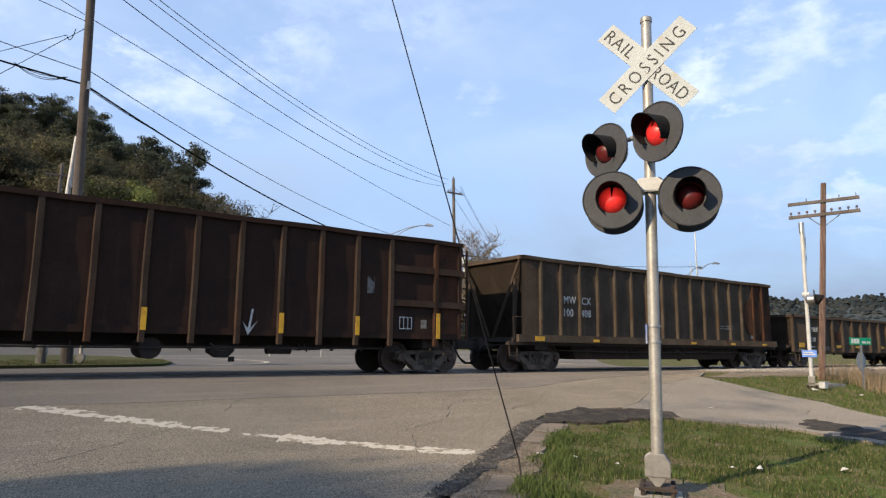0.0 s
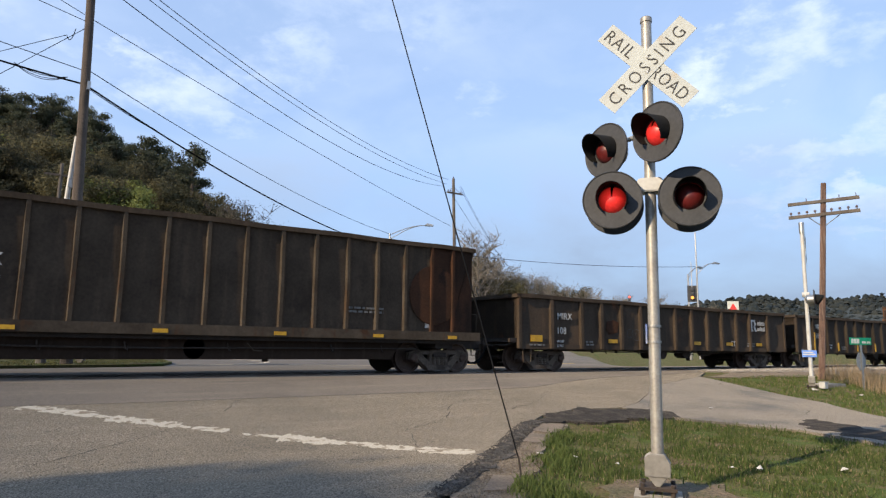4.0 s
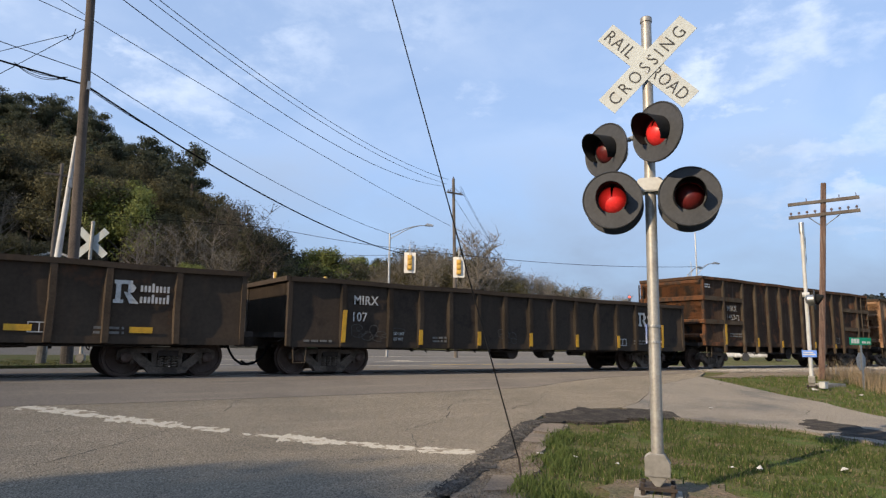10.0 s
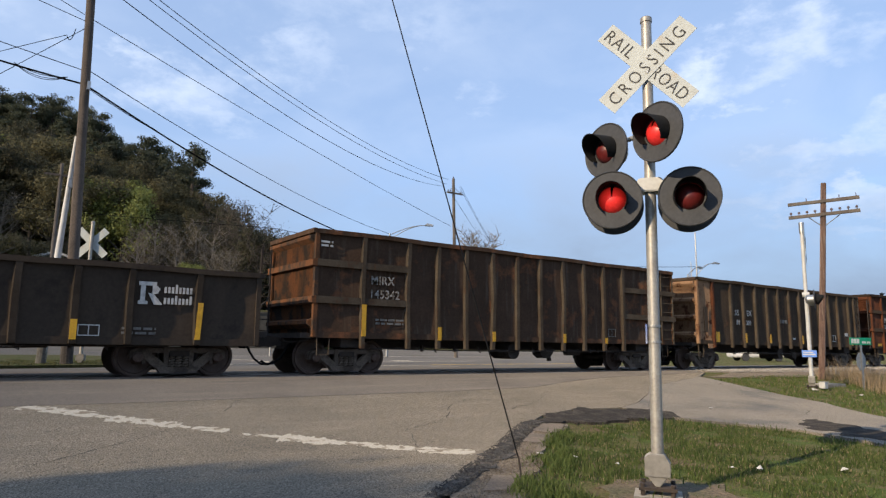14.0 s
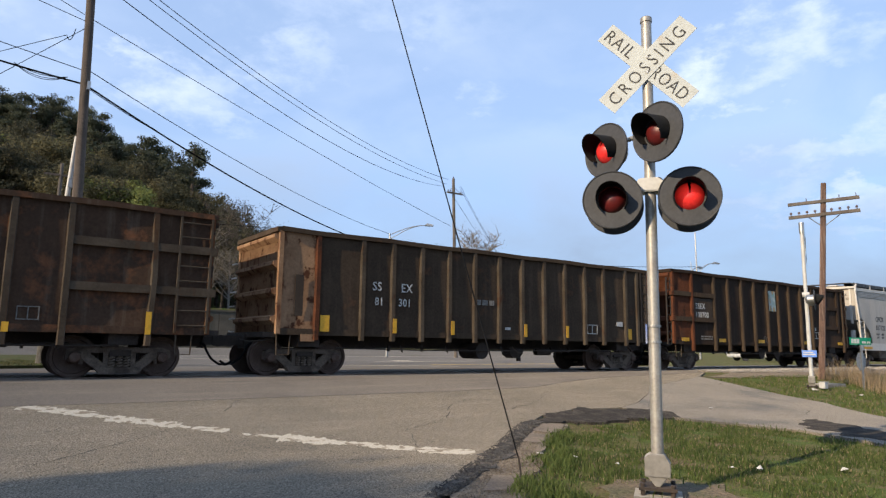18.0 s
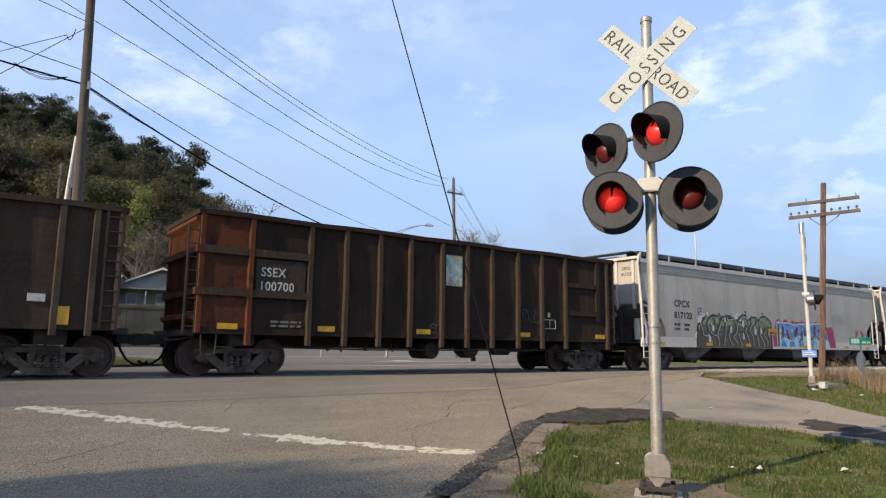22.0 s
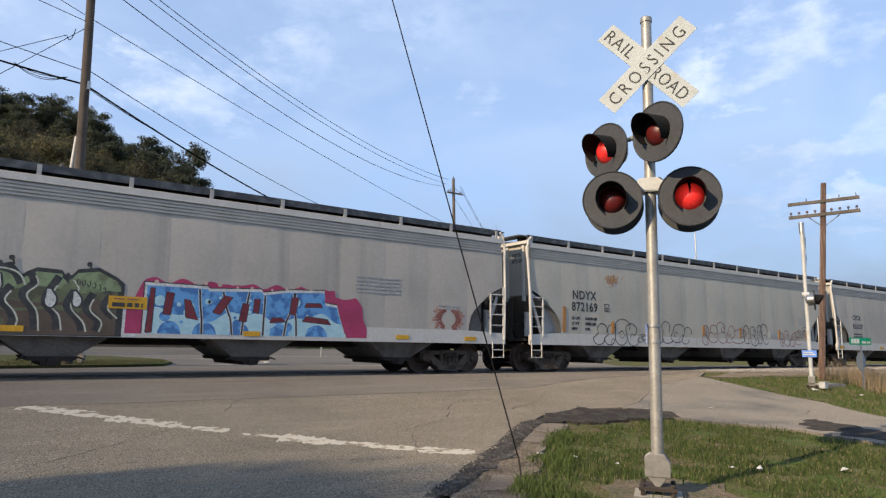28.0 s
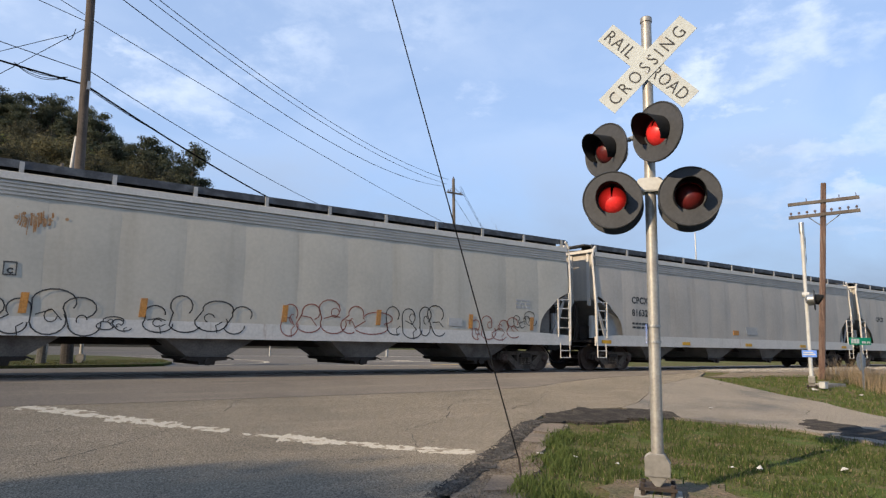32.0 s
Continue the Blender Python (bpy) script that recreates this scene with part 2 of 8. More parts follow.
# the bulb glows strongest in the middle of the lens, with a dark slot above it
gn, gl = GLOW.node_tree.nodes, GLOW.node_tree.links
g_co, g_sep = gn.new("ShaderNodeTexCoord"), gn.new("ShaderNodeSeparateXYZ")
gl.new(g_co.outputs["Object"], g_sep.inputs[0])
g_len = gn.new("ShaderNodeVectorMath")
g_len.operation = "LENGTH"
g_flat = gn.new("ShaderNodeCombineXYZ")
gl.new(g_sep.outputs["X"], g_flat.inputs["X"])
gl.new(g_sep.outputs["Z"], g_flat.inputs["Z"])
gl.new(g_flat.outputs[0], g_len.inputs[0])
g_fall = gn.new("ShaderNodeMapRange")
for key, v in (("From Min", 0.0), ("From Max", 0.15), ("To Min", 0.52), ("To Max", 0.06)):
    g_fall.inputs[key].default_value = v
gl.new(g_len.outputs["Value"], g_fall.inputs["Value"])
g_abs, g_slot, g_up, g_cut = [gn.new("ShaderNodeMath") for k in range(4)]
g_abs.operation, g_slot.operation, g_up.operation, g_cut.operation = "ABSOLUTE", "LESS_THAN", "GREATER_THAN", "MULTIPLY"
gl.new(g_sep.outputs["X"], g_abs.inputs[0])
gl.new(g_abs.outputs[0], g_slot.inputs[0])
g_slot.inputs[1].default_value = 0.009
gl.new(g_sep.outputs["Z"], g_up.inputs[0])
g_up.inputs[1].default_value = 0.015
gl.new(g_slot.outputs[0], g_cut.inputs[0])
gl.new(g_up.outputs[0], g_cut.inputs[1])
g_end = gn.new("ShaderNodeMath")
g_end.operation = "MULTIPLY_ADD"
gl.new(g_cut.outputs[0], g_end.inputs[0])
g_end.inputs[1].default_value = -0.38
gl.new(g_fall.outputs["Result"], g_end.inputs[2])
gl.new(g_end.outputs[0], gn["Principled BSDF"].inputs["Emission Strength"])


# ---- mesh tools ----
def box(bm, x0, x1, y0, y1, z0, z1):
    v = [bm.verts.new((x, y, z)) for x in (x0, x1) for y in (y0, y1) for z in (z0, z1)]
    for f in ((0, 1, 3, 2), (4, 6, 7, 5), (0, 4, 5, 1), (2, 3, 7, 6), (0, 2, 6, 4), (1, 5, 7, 3)):
        bm.faces.new([v[i] for i in f])
    return v


def tube(bm, p0, p1, r0, r1=None, n=10, caps=True):
    p0, p1 = Vector(p0), Vector(p1)
    r1 = r0 if r1 is None else r1
    q = (p1 - p0).to_track_quat("Z", "Y")
    rings = []
    for p, r in ((p0, r0), (p1, r1)):
        rings.append([bm.verts.new(p + q @ Vector((r * cos(2 * pi * k / n), r * sin(2 * pi * k / n), 0))) for k in range(n)])
    for k in range(n):
        bm.faces.new((rings[0][k], rings[0][(k + 1) % n], rings[1][(k + 1) % n], rings[1][k]))
    if caps:
        bm.faces.new(rings[0][::-1])
        bm.faces.new(rings[1])


def path_tube(bm, pts, r, n=6):
    """A bent pipe along pts."""
    rings = []
    pts = [Vector(p) for p in pts]
    for i, p in enumerate(pts):
        d = pts[min(i + 1, len(pts) - 1)] - pts[max(i - 1, 0)]
        q = d.to_track_quat("Z", "Y")
        rr = r[i] if isinstance(r, (list, tuple)) else r
        rings.append([bm.verts.new(p + q @ Vector((rr * cos(2 * pi * k / n), rr * sin(2 * pi * k / n), 0))) for k in range(n)])
    for a, b in zip(rings, rings[1:]):
        for k in range(n):
            bm.faces.new((a[k], a[(k + 1) % n], b[(k + 1) % n], b[k]))
    bm.faces.new(rings[0][::-1])
    bm.faces.new(rings[-1])


def lathe(bm, prof, axis="Y", n=24, at=(0, 0, 0), caps=(True, True), loop=False):
    """Turns a profile of (along, radius) round an axis; loop: the profile closes on itself."""
    prof = [(a, max(r, 0.0005)) for a, r in prof]
    rings = []
    for a, r in prof:
        ring = []
        for k in range(n):
            c, s = r * cos(2 * pi * k / n), r * sin(2 * pi * k / n)
            p = {"Y": (c, a, s), "Z": (c, s, a), "X": (a, c, s)}[axis]
            ring.append(bm.verts.new((p[0] + at[0], p[1] + at[1], p[2] + at[2])))
        rings.append(ring)
    for a, b in zip(rings, rings[1:] + ([rings[0]] if loop else [])):
        for k in range(n):
            bm.faces.new((a[k], a[(k + 1) % n], b[(k + 1) % n], b[k]))
    for ring, cap in zip((rings[0], rings[-1]), caps):
        if cap and not loop:
            bm.faces.new(ring)


def prism(bm, poly, y0, y1):
    """An outline in x, z, thick from y0 to y1."""
    a = [bm.verts.new((x, y0, z)) for x, z in poly]
    b = [bm.verts.new((x, y1, z)) for x, z in poly]
    bm.faces.new(a)
    bm.faces.new(b[::-1])
    for i in range(len(poly)):
        j = (i + 1) % len(poly)
        bm.faces.new((a[i], b[i], b[j], a[j]))


def beam(bm, p0, p1, w, y0, y1):
    """A bar in the x, z plane between two points, w high, thick from y0 to y1."""
    (ax, az), (bx, bz) = p0, p1
    d = hypot(bx - ax, bz - az)
    nx, nz = -(bz - az) / d * w / 2, (bx - ax) / d * w / 2
    prism(bm, [(ax + nx, az + nz), (ax - nx, az - nz), (bx - nx, bz - nz), (bx + nx, bz + nz)], y0, y1)


def mesh_of(name, bm, material, smooth=False):
    bmesh.ops.recalc_face_normals(bm, faces=bm.faces)
    me = bpy.data.meshes.new(name)
    bm.to_mesh(me)
    bm.free()
    for m in (material if isinstance(material, (list, tuple)) else [material]):
        me.materials.append(m)
    if smooth:
        for p in me.polygons:
            p.use_smooth = True
        me.set_sharp_from_angle(angle=radians(35))
    return me


def part(name, bm, material, parent, label="", smooth=False, at=None):
    me = bm if isinstance(bm, bpy.types.Mesh) else mesh_of(name, bm, material, smooth)
    ob = new(name, me)
    ob.parent = parent
    if at is not None:
        ob.matrix_basis = at
    if label:
        tagged(ob, label)
    return ob


def thing(name, m, label, category, group="", kind=""):
    ob = new(name)
    ob.matrix_basis = m
    return tagged(ob, label, category, group, kind)


def bm_new():
    return bmesh.new()


def text_mesh(name, words, size, material, squeeze=1.0, depth=0.004, spacing=1.0, bold=0.0):
    """Built-in letters as a mesh: they stand in the x, z plane and face -y, from their lower left corner."""
    cu = bpy.data.curves.new(name, "FONT")
    cu.body, cu.size, cu.extrude = words, size, depth
    cu.resolution_u = 3
    cu.space_character, cu.offset = spacing, bold
    tmp = bpy.data.objects.new(name, cu)
    scene.collection.objects.link(tmp)
    me = bpy.data.meshes.new_from_object(tmp.evaluated_get(bpy.context.evaluated_depsgraph_get()))
    bpy.data.objects.remove(tmp)
    me.transform(Matrix.Rotation(pi / 2, 4, "X") @ Matrix.Diagonal((squeeze, 1, 1, 1)))
    me.materials.clear()
    me.materials.append(material)
    me.name = name
    return me


# ---- lie of the land ----
TRACK_Y = 17.344


def step01(t):
    t = min(max(t, 0.0), 1.0)
    return t * t * (3 - 2 * t)


def land(x, y):
    """Height of the ground: the street climbs to the track, a wooded hill rises behind it."""
    if y < 15.9:
        z = -0.75 + 0.69 * step01((y - 7.0) / 8.6)
    else:
        z = -0.06
    if y > 21:
        z += 0.5 * step01((y - 49.5) / 7.0)
        r, az = hypot(x, y), math.degrees(atan2(x, y))
        side = min(max((21.8 - az) / 15.5, 0.0), 1.05)
        z += 24.0 * side ** 0.75 * step01((r - 72.0) / 80.0)
        z += 5.0 * step01((r - 95.0) / 60.0) * step01((60.0 - az) / 25.0)
    return z


def bank(x, y):
    """Raised lawn behind the retaining wall."""
    return land(x, y) + (3.4 * step01((y - 57.2) / 0.6) if x < 24 else 3.4 * step01((y - 57.2) / 0.6) * step01((34 - x) / 10))


def sheet(name, outline, lift, material, cell=0.6, height=land, kind="structure", label="", category=""):
    """A flat outline cut into cells and laid on the land, with a skirt that gives it thickness."""
    bm = bm_new()
    bm.faces.new([bm.verts.new((x, y, 0)) for x, y in outline])
    xs, ys = [p[0] for p in outline], [p[1] for p in outline]
    for lo, hi, ax in ((min(xs), max(xs), 0), (min(ys), max(ys), 1)):
        k = math.ceil(lo / cell) * cell
        while k < hi:
            no = (1, 0, 0) if ax == 0 else (0, 1, 0)
            co = (k, 0, 0) if ax == 0 else (0, k, 0)
            bmesh.ops.bisect_plane(bm, geom=bm.verts[:] + bm.edges[:] + bm.faces[:], plane_co=co, plane_no=no, dist=1e-5)
            k += cell
    bmesh.ops.recalc_face_normals(bm, faces=bm.faces)
    for v in bm.verts:
        v.co.z = height(v.co.x, v.co.y) + lift
    if bm.faces[:] and bm.faces[0].normal.z < 0:
        bmesh.ops.reverse_faces(bm, faces=bm.faces)
    rim = [e for e in bm.edges if e.is_boundary]
    res = bmesh.ops.extrude_edge_only(bm, edges=rim)
    for v in res["geom"]:
        if isinstance(v, bmesh.types.BMVert):
            v.co.z -= lift + 0.03
    me = bpy.data.meshes.new(name)
    bm.to_mesh(me)
    bm.free()
    me.materials.append(material)
    return tagged(new(name, me), label, category, "", kind)


def axis_steps(edges):
    out = []
    for a, b, d in edges:
        n = max(1, round((b - a) / d))
        out += [a + (b - a) * i / n for i in range(n)]
    return out + [edges[-1][1]]


# one sheet of ground out to the horizon
gx = axis_steps([(-2500, -400, 300), (-400, -60, 30), (-60, -6, 6), (-6, 34, 0.8), (34, 90, 4), (90, 400, 30), (400, 3000, 300)])
gy = axis_steps([(-2500, -300, 300), (-300, -20, 28), (-20, 3, 3), (3, 24, 0.7), (24, 57, 3), (57, 58, 0.25), (58, 72, 3.5), (72, 170, 7), (170, 500, 40), (500, 3000, 300)])
verts = [(x, y, bank(x, y) + (0.02 * noise.noise((x * 0.9, y * 0.9, 0)) - 0.02 if y < 30 else 0)) for y in gy for x in gx]
nx = len(gx)
faces = [(j * nx + i, j * nx + i + 1, (j + 1) * nx + i + 1, (j + 1) * nx + i) for j in range(len(gy) - 1) for i in range(nx - 1)]
me = bpy.data.meshes.new("ground")
me.from_pydata(verts, [], faces)
me.materials.append(SOIL)
for p in me.polygons:
    p.use_smooth = True
tagged(new("ground", me), "rough green grass ground with bare soil patches", "ground", "", "structure")

# roads
sheet("road", [(-60, -25), (-2, -25), (1.2, 2.0), (4.03, 5.74), (4.47, 6.05), (5.47, 6.80), (6.68, 7.76), (7.78, 8.67), (8.57, 9.25), (9.44, 9.77),
               (10.6, 10.1), (12.1, 10.0), (13.2, 10.4), (16.5, 12.3), (20.6, 13.6), (22.6, 14.7), (-60, 14.7)], 0.03, ASPHALT,
      label="worn grey asphalt road climbing to the railway crossing", category="road")
sheet("side_road", [(12.1, 9.98), (12.2, 9.0), (12.95, 7.8), (13.12, 6.52), (12.42, 4.84), (10.5, 1.5), (7.0, -3.0), (5.0, -25), (11, -25),
                    (14.0, -1.0), (17.6, 6.81), (19.49, 9.03), (19.65, 10.36), (20.07, 12.02), (20.6, 13.58), (16.5, 12.28), (13.2, 10.38)], 0.032, ASPHALT_SIDE,
      label="pale cracked asphalt side road beside the grass", category="road")
sheet("crossing_road", [(-60, 12.45), (-20, 12.45), (0.5, 12.46), (2.5, 12.38), (5.0, 12.42), (9.2, 12.44), (11.9, 12.6), (13.6, 13.2), (16.0, 13.9), (22.6, 14.72), (23.6, 15.6), (23.9, 16.5), (-60, 16.5)], 0.035, ASPHALT_CROSS,
      label="dark smooth asphalt strip in front of the rails", category="road")
sheet("crossing_road", [(-60, 18.2), (25.2, 18.2), (25.6, 20.2), (-60, 20.2)], 0.035, ASPHALT_CROSS,
      label="dark smooth asphalt strip behind the rails", category="road")
sheet("far_road", [(-60, 20.22), (25.6, 20.22), (26.3, 22.2), (30, 26), (52.6, 47.6), (58, 55.5), (-60, 55.5)], 0.03, ASPHALT_FAR, cell=2.5,
      label="wide grey asphalt intersection beyond the railway", category="road")
sheet("grass_island", [(-20, 22.6), (0.84, 23.2), (4.4, 24.0), (5.67, 24.7), (6.6, 27.5), (7.3, 32.3), (6.4, 39), (4, 42.5), (-20, 42)], 0.12, SOIL, cell=1.5,
      label="grass traffic island beyond the railway", category="grass")

def rough(outline, amp, seed, step=0.22):
    """The same outline, broken up along its edges."""
    rnd = random.Random(seed)
    out = []
    for (ax, ay), (bx, by) in zip(outline, outline[1:] + outline[:1]):
        n = max(1, round(hypot(bx - ax, by - ay) / step))
        for k in range(n):
            x, y = ax + (bx - ax) * k / n, ay + (by - ay) * k / n
            out.append((x + amp * (noise.noise((x * 2.1, y * 2.1, seed)) + rnd.uniform(-0.35, 0.35)), y + amp * (noise.noise((x * 2.1, y * 2.1, seed + 9.0)) + rnd.uniform(-0.35, 0.35))))
    return out


# painted lines
def paint(outline, material=LINE, label="worn white road line", cell=0.5):
    return sheet("road_line", outline, 0.034, material, cell=cell, label=label, category="road line")


def worn_stripe(p0, p1, width, seed, gaps):
    """A ragged stripe, broken where the paint has gone."""
    rnd = random.Random(seed)
    a, b = Vector(p0), Vector(p1)
    d = (b - a)
    nrm = Vector((-d.y, d.x)).normalized()
    for f0, f1, w0 in gaps:
        up, dn = [], []
        k = max(8, round((f1 - f0) * 330))
        for i in range(k + 1):
            f = f0 + (f1 - f0) * i / k
            taper = 0.3 if i in (0, k) else 0.75 if i in (1, k - 1) else 1.0
            c = a + d * f + nrm * width * 0.22 * noise.noise((f * 17.0, seed, 0.5))
            w = w0 * (0.95 + 0.9 * abs(noise.noise((f * 42.0, seed, 4.0))) + 0.35 * noise.noise((f * 130.0, seed, 7.0)))
            up.append(tuple(c + nrm * width * w * taper * rnd.uniform(0.34, 0.52)))
            dn.append(tuple(c - nrm * width * w * taper * rnd.uniform(0.34, 0.52)))
        paint(dn + up[::-1], label="chipped white stop line on the asphalt")


worn_stripe((0.75, 12.35), (6.02, 7.60), 0.46, 3, [(0.0, 0.175, 0.8), (0.15, 0.235, 0.35), (0.21, 0.37, 0.75), (0.35, 0.40, 0.3), (0.405, 0.48, 0.65), (0.515, 0.535, 0.25), (0.545, 0.60, 0.3),
                                                (0.595, 0.70, 0.95), (0.68, 0.79, 0.55), (0.78, 0.90, 0.7), (0.885, 1.0, 0.95)])
paint([(10.7, 25.7), (16.8, 22.3), (16.9, 22.5), (10.8, 25.95)])
paint([(19.2, 31.6), (20.1, 30.9), (20.6, 32.2), (19.7, 32.7)], label="white painted turn arrow head")
paint([(17.0, 29.6), (24.0, 30.4), (24.1, 30.7), (17.0, 29.9)])
paint([(8.9, 44.6), (40, 44.6), (40, 44.95), (8.9, 44.95)])
paint([(-20, 43.4), (8.4, 43.4), (8.4, 43.75), (-20, 43.75)])
paint([(17, 24.5), (27, 25.4), (27, 25.6), (17, 24.75)], LINE_Y, "faded yellow centre line")
curve_in = [(6.1 + 5.6 * sin(radians(a)), 32.5 - 6.7 * cos(radians(a))) for a in range(0, 181, 12)]
curve_out = [(6.1 + 5.85 * sin(radians(a)), 32.5 - 6.95 * cos(radians(a))) for a in range(0, 181, 12)]
paint(curve_out + curve_in[::-1], label="white line round the nose of the traffic island")

# dark patches and the crumbled road edge, with its step's shade in the colour
sheet("asphalt_patch", rough([(9.0, 9.3), (9.15, 9.5), (9.30, 9.48), (9.45, 9.72), (9.8, 9.74), (10.1, 9.95), (10.45, 9.98), (10.88, 10.2), (11.1, 10.02), (11.32, 9.99), (11.48, 9.74), (11.8, 9.78), (12.15, 9.92), (12.67, 9.66), (12.9, 9.2), (12.5, 8.75), (11.70, 8.80), (11.2, 8.9), (10.6, 8.93), (10.21, 9.0), (9.8, 8.98), (9.36, 9.05)], 0.24, 4, 0.12), 0.036, PATCH,
      label="dark tar patch at the road edge", category="road patch")
sheet("asphalt_patch", rough([(14.08, 7.05), (15.49, 7.5), (15.3, 7.0), (14.91, 6.6), (14.7, 6.1), (14.2, 5.4), (13.5, 4.4), (12.7, 4.3), (12.95, 5.2), (13.26, 5.88), (13.52, 6.5)], 0.26, 5, 0.14), 0.037, PATCH,
      label="dark tar patch on the side road", category="road patch")
edge = []
rim = [(3.9, 5.62), (4.47, 6.02), (5.47, 6.77), (6.68, 7.73), (7.78, 8.62), (8.57, 9.2), (9.0, 9.4)]
for (ax, ay), (bx, by) in zip(rim, rim[1:]):
    edge += [(ax + (bx - ax) * k / 16, ay + (by - ay) * k / 16) for k in range(16)]
rnd = random.Random(11)
wob = [max(0.25, 1.0 + 1.6 * noise.noise((x * 1.7, y * 1.7, 2.0))) for x, y in edge]
sheet("road_edge", [(x - 0.02 - w * rnd.uniform(0.0, 0.10), y + 0.03 + w * rnd.uniform(0.0, 0.11)) for (x, y), w in zip(edge, wob)] +
      [(x + w * rnd.uniform(0, 0.14), y - w * rnd.uniform(0, 0.14)) for (x, y), w in zip(edge[::-1], wob[::-1])], 0.033, EDGE_TAR_SHADED, cell=0.3,
      label="crumbled asphalt edge, darkened for the shade of its step", category="road edge")
sheet("gravel_shoulder", [(3.6, 4.6), (4.15, 5.65), (5.6, 6.75), (6.8, 7.7), (7.9, 8.6), (8.6, 9.2), (9.0, 9.3), (9.35, 9.0), (9.1, 8.75), (8.1, 8.2), (7.2, 7.4), (6.4, 6.9), (5.95, 6.2), (5.6, 6.1), (4.8, 5.3), (4.4, 4.2)],
      0.016, DIRT, cell=0.3, label="gravel and concrete crumbs between road and grass", category="gravel")
sheet("ballast_bed", [(23.6, 15.2), (24.5, 14.6), (27, 14.3), (160, 14.0), (160, 20.6), (25.8, 20.4), (25.2, 18.2), (23.9, 16.5)], 0.03, GRAVEL, cell=2.0,
      label="grey stone ballast under the track", category="ballast")


# cracks in the asphalt
def crack(pts, w, seed):
    rnd = random.Random(seed)
    line = []
    for (ax, ay), (bx, by) in zip(pts, pts[1:]):
        line += [(ax + (bx - ax) * k / 7 + rnd.uniform(-0.05, 0.05), ay + (by - ay) * k / 7 + rnd.uniform(-0.05, 0.05)) for k in range(7)]
    up, dn = [], []
    for i, (x, y) in enumerate(line):
        (px, py), (qx, qy) = line[max(i - 1, 0)], line[min(i + 1, len(line) - 1)]
        d = max(hypot(qx - px, qy - py), 1e-4)
        k = w * rnd.uniform(0.1, 0.5) / 2
        nx_, ny_ = -(qy - py) / d * k, (qx - px) / d * k
        up.append((x + nx_, y + ny_))
        dn.append((x - nx_, y - ny_))
    bm = bm_new()
    prev = None
    for (a, b), (c, d) in zip(up, dn):
        p, q = bm.verts.new((a, b, land(a, b) + 0.034)), bm.verts.new((c, d, land(c, d) + 0.034))
        if prev:
            bm.faces.new((prev[0], p, q, prev[1]))
        prev = (p, q)
    tagged(new("road_crack", mesh_of("road_crack", bm, PATCH)), "thin dark crack in the asphalt", "road crack", "", "structure")


for i, (pts, w) in enumerate((([(0.6, 8.9), (1.6, 9.6), (2.8, 10.6)], 0.03), ([(2.7, 11.0), (3.6, 11.4), (4.4, 12.6)], 0.03), ([(0.9, 10.6), (1.9, 11.4)], 0.025),
                              ([(6.0, 9.4), (7.2, 9.9), (8.2, 11.2), (9.6, 11.8)], 0.03), ([(9.2, 10.4), (10.5, 11.0), (12.0, 12.2)], 0.05), ([(8.2, 12.8), (9.8, 13.2), (12, 13.0)], 0.05),
                              ([(13.6, 10.4), (14.8, 9.4), (16.4, 9.2)], 0.05), ([(15.0, 8.2), (16.2, 7.9), (17.2, 8.4)], 0.06), ([(17.0, 12.6), (19.0, 12.0), (20.1, 12.4)], 0.06),
                              ([(4.4, 13.2), (5.6, 13.1)], 0.09), ([(5.2, 7.9), (5.9, 9.0), (6.2, 10.2)], 0.02), ([(2.4, 9.0), (3.6, 8.9), (4.6, 8.1)], 0.02),
                              ([(-0.5, 14.69), (4, 14.71), (9, 14.68), (15, 14.7), (21, 14.7)], 0.05))):
    crack(pts, w, 60 + i)

# track
track = thing("railway_track", pose(0, TRACK_Y, 0), "single railway track of rusty rails on wooden ties", "railway track")
for y in (-0.755, 0.755):
    bm = bm_new()
    prof = [(-0.075, -0.165), (0.075, -0.165), (0.075, -0.15), (0.012, -0.125), (0.012, -0.045), (0.037, -0.035), (0.037, -0.004), (0.028, 0.0),
            (-0.028, 0.0), (-0.037, -0.004), (-0.037, -0.035), (-0.012, -0.045), (-0.012, -0.125), (-0.075, -0.15)]
    a = [bm.verts.new((-70, y + py, pz)) for py, pz in prof]
    b = [bm.verts.new((240, y + py, pz)) for py, pz in prof]
    for i in range(len(prof)):
        j = (i + 1) % len(prof)
        bm.faces.new((a[i], a[j], b[j], b[i]))
    part("rail", bm, STEEL_RAIL, track)
bm = bm_new()
box(bm, -0.11, 0.11, -1.3, 1.3, -0.30, -0.155)
tie = mesh_of("tie", bm, TIE)
rnd = random.Random(5)
for i in range(150):
    part("tie", tie, None, track, at=pose(24.6 + i * 0.56, rnd.uniform(-0.04, 0.04), rnd.uniform(0, 0.05), 0, 0, rnd.uniform(-1.5, 1.5)))
bm = bm_new()
for y0, y1 in ((-0.67, 0.67),):
    box(bm, -60, 24.3, y0, y1, -0.25, -0.012)
part("crossing_panel", bm, ASPHALT_CROSS, track, "dark asphalt filling between the rails")

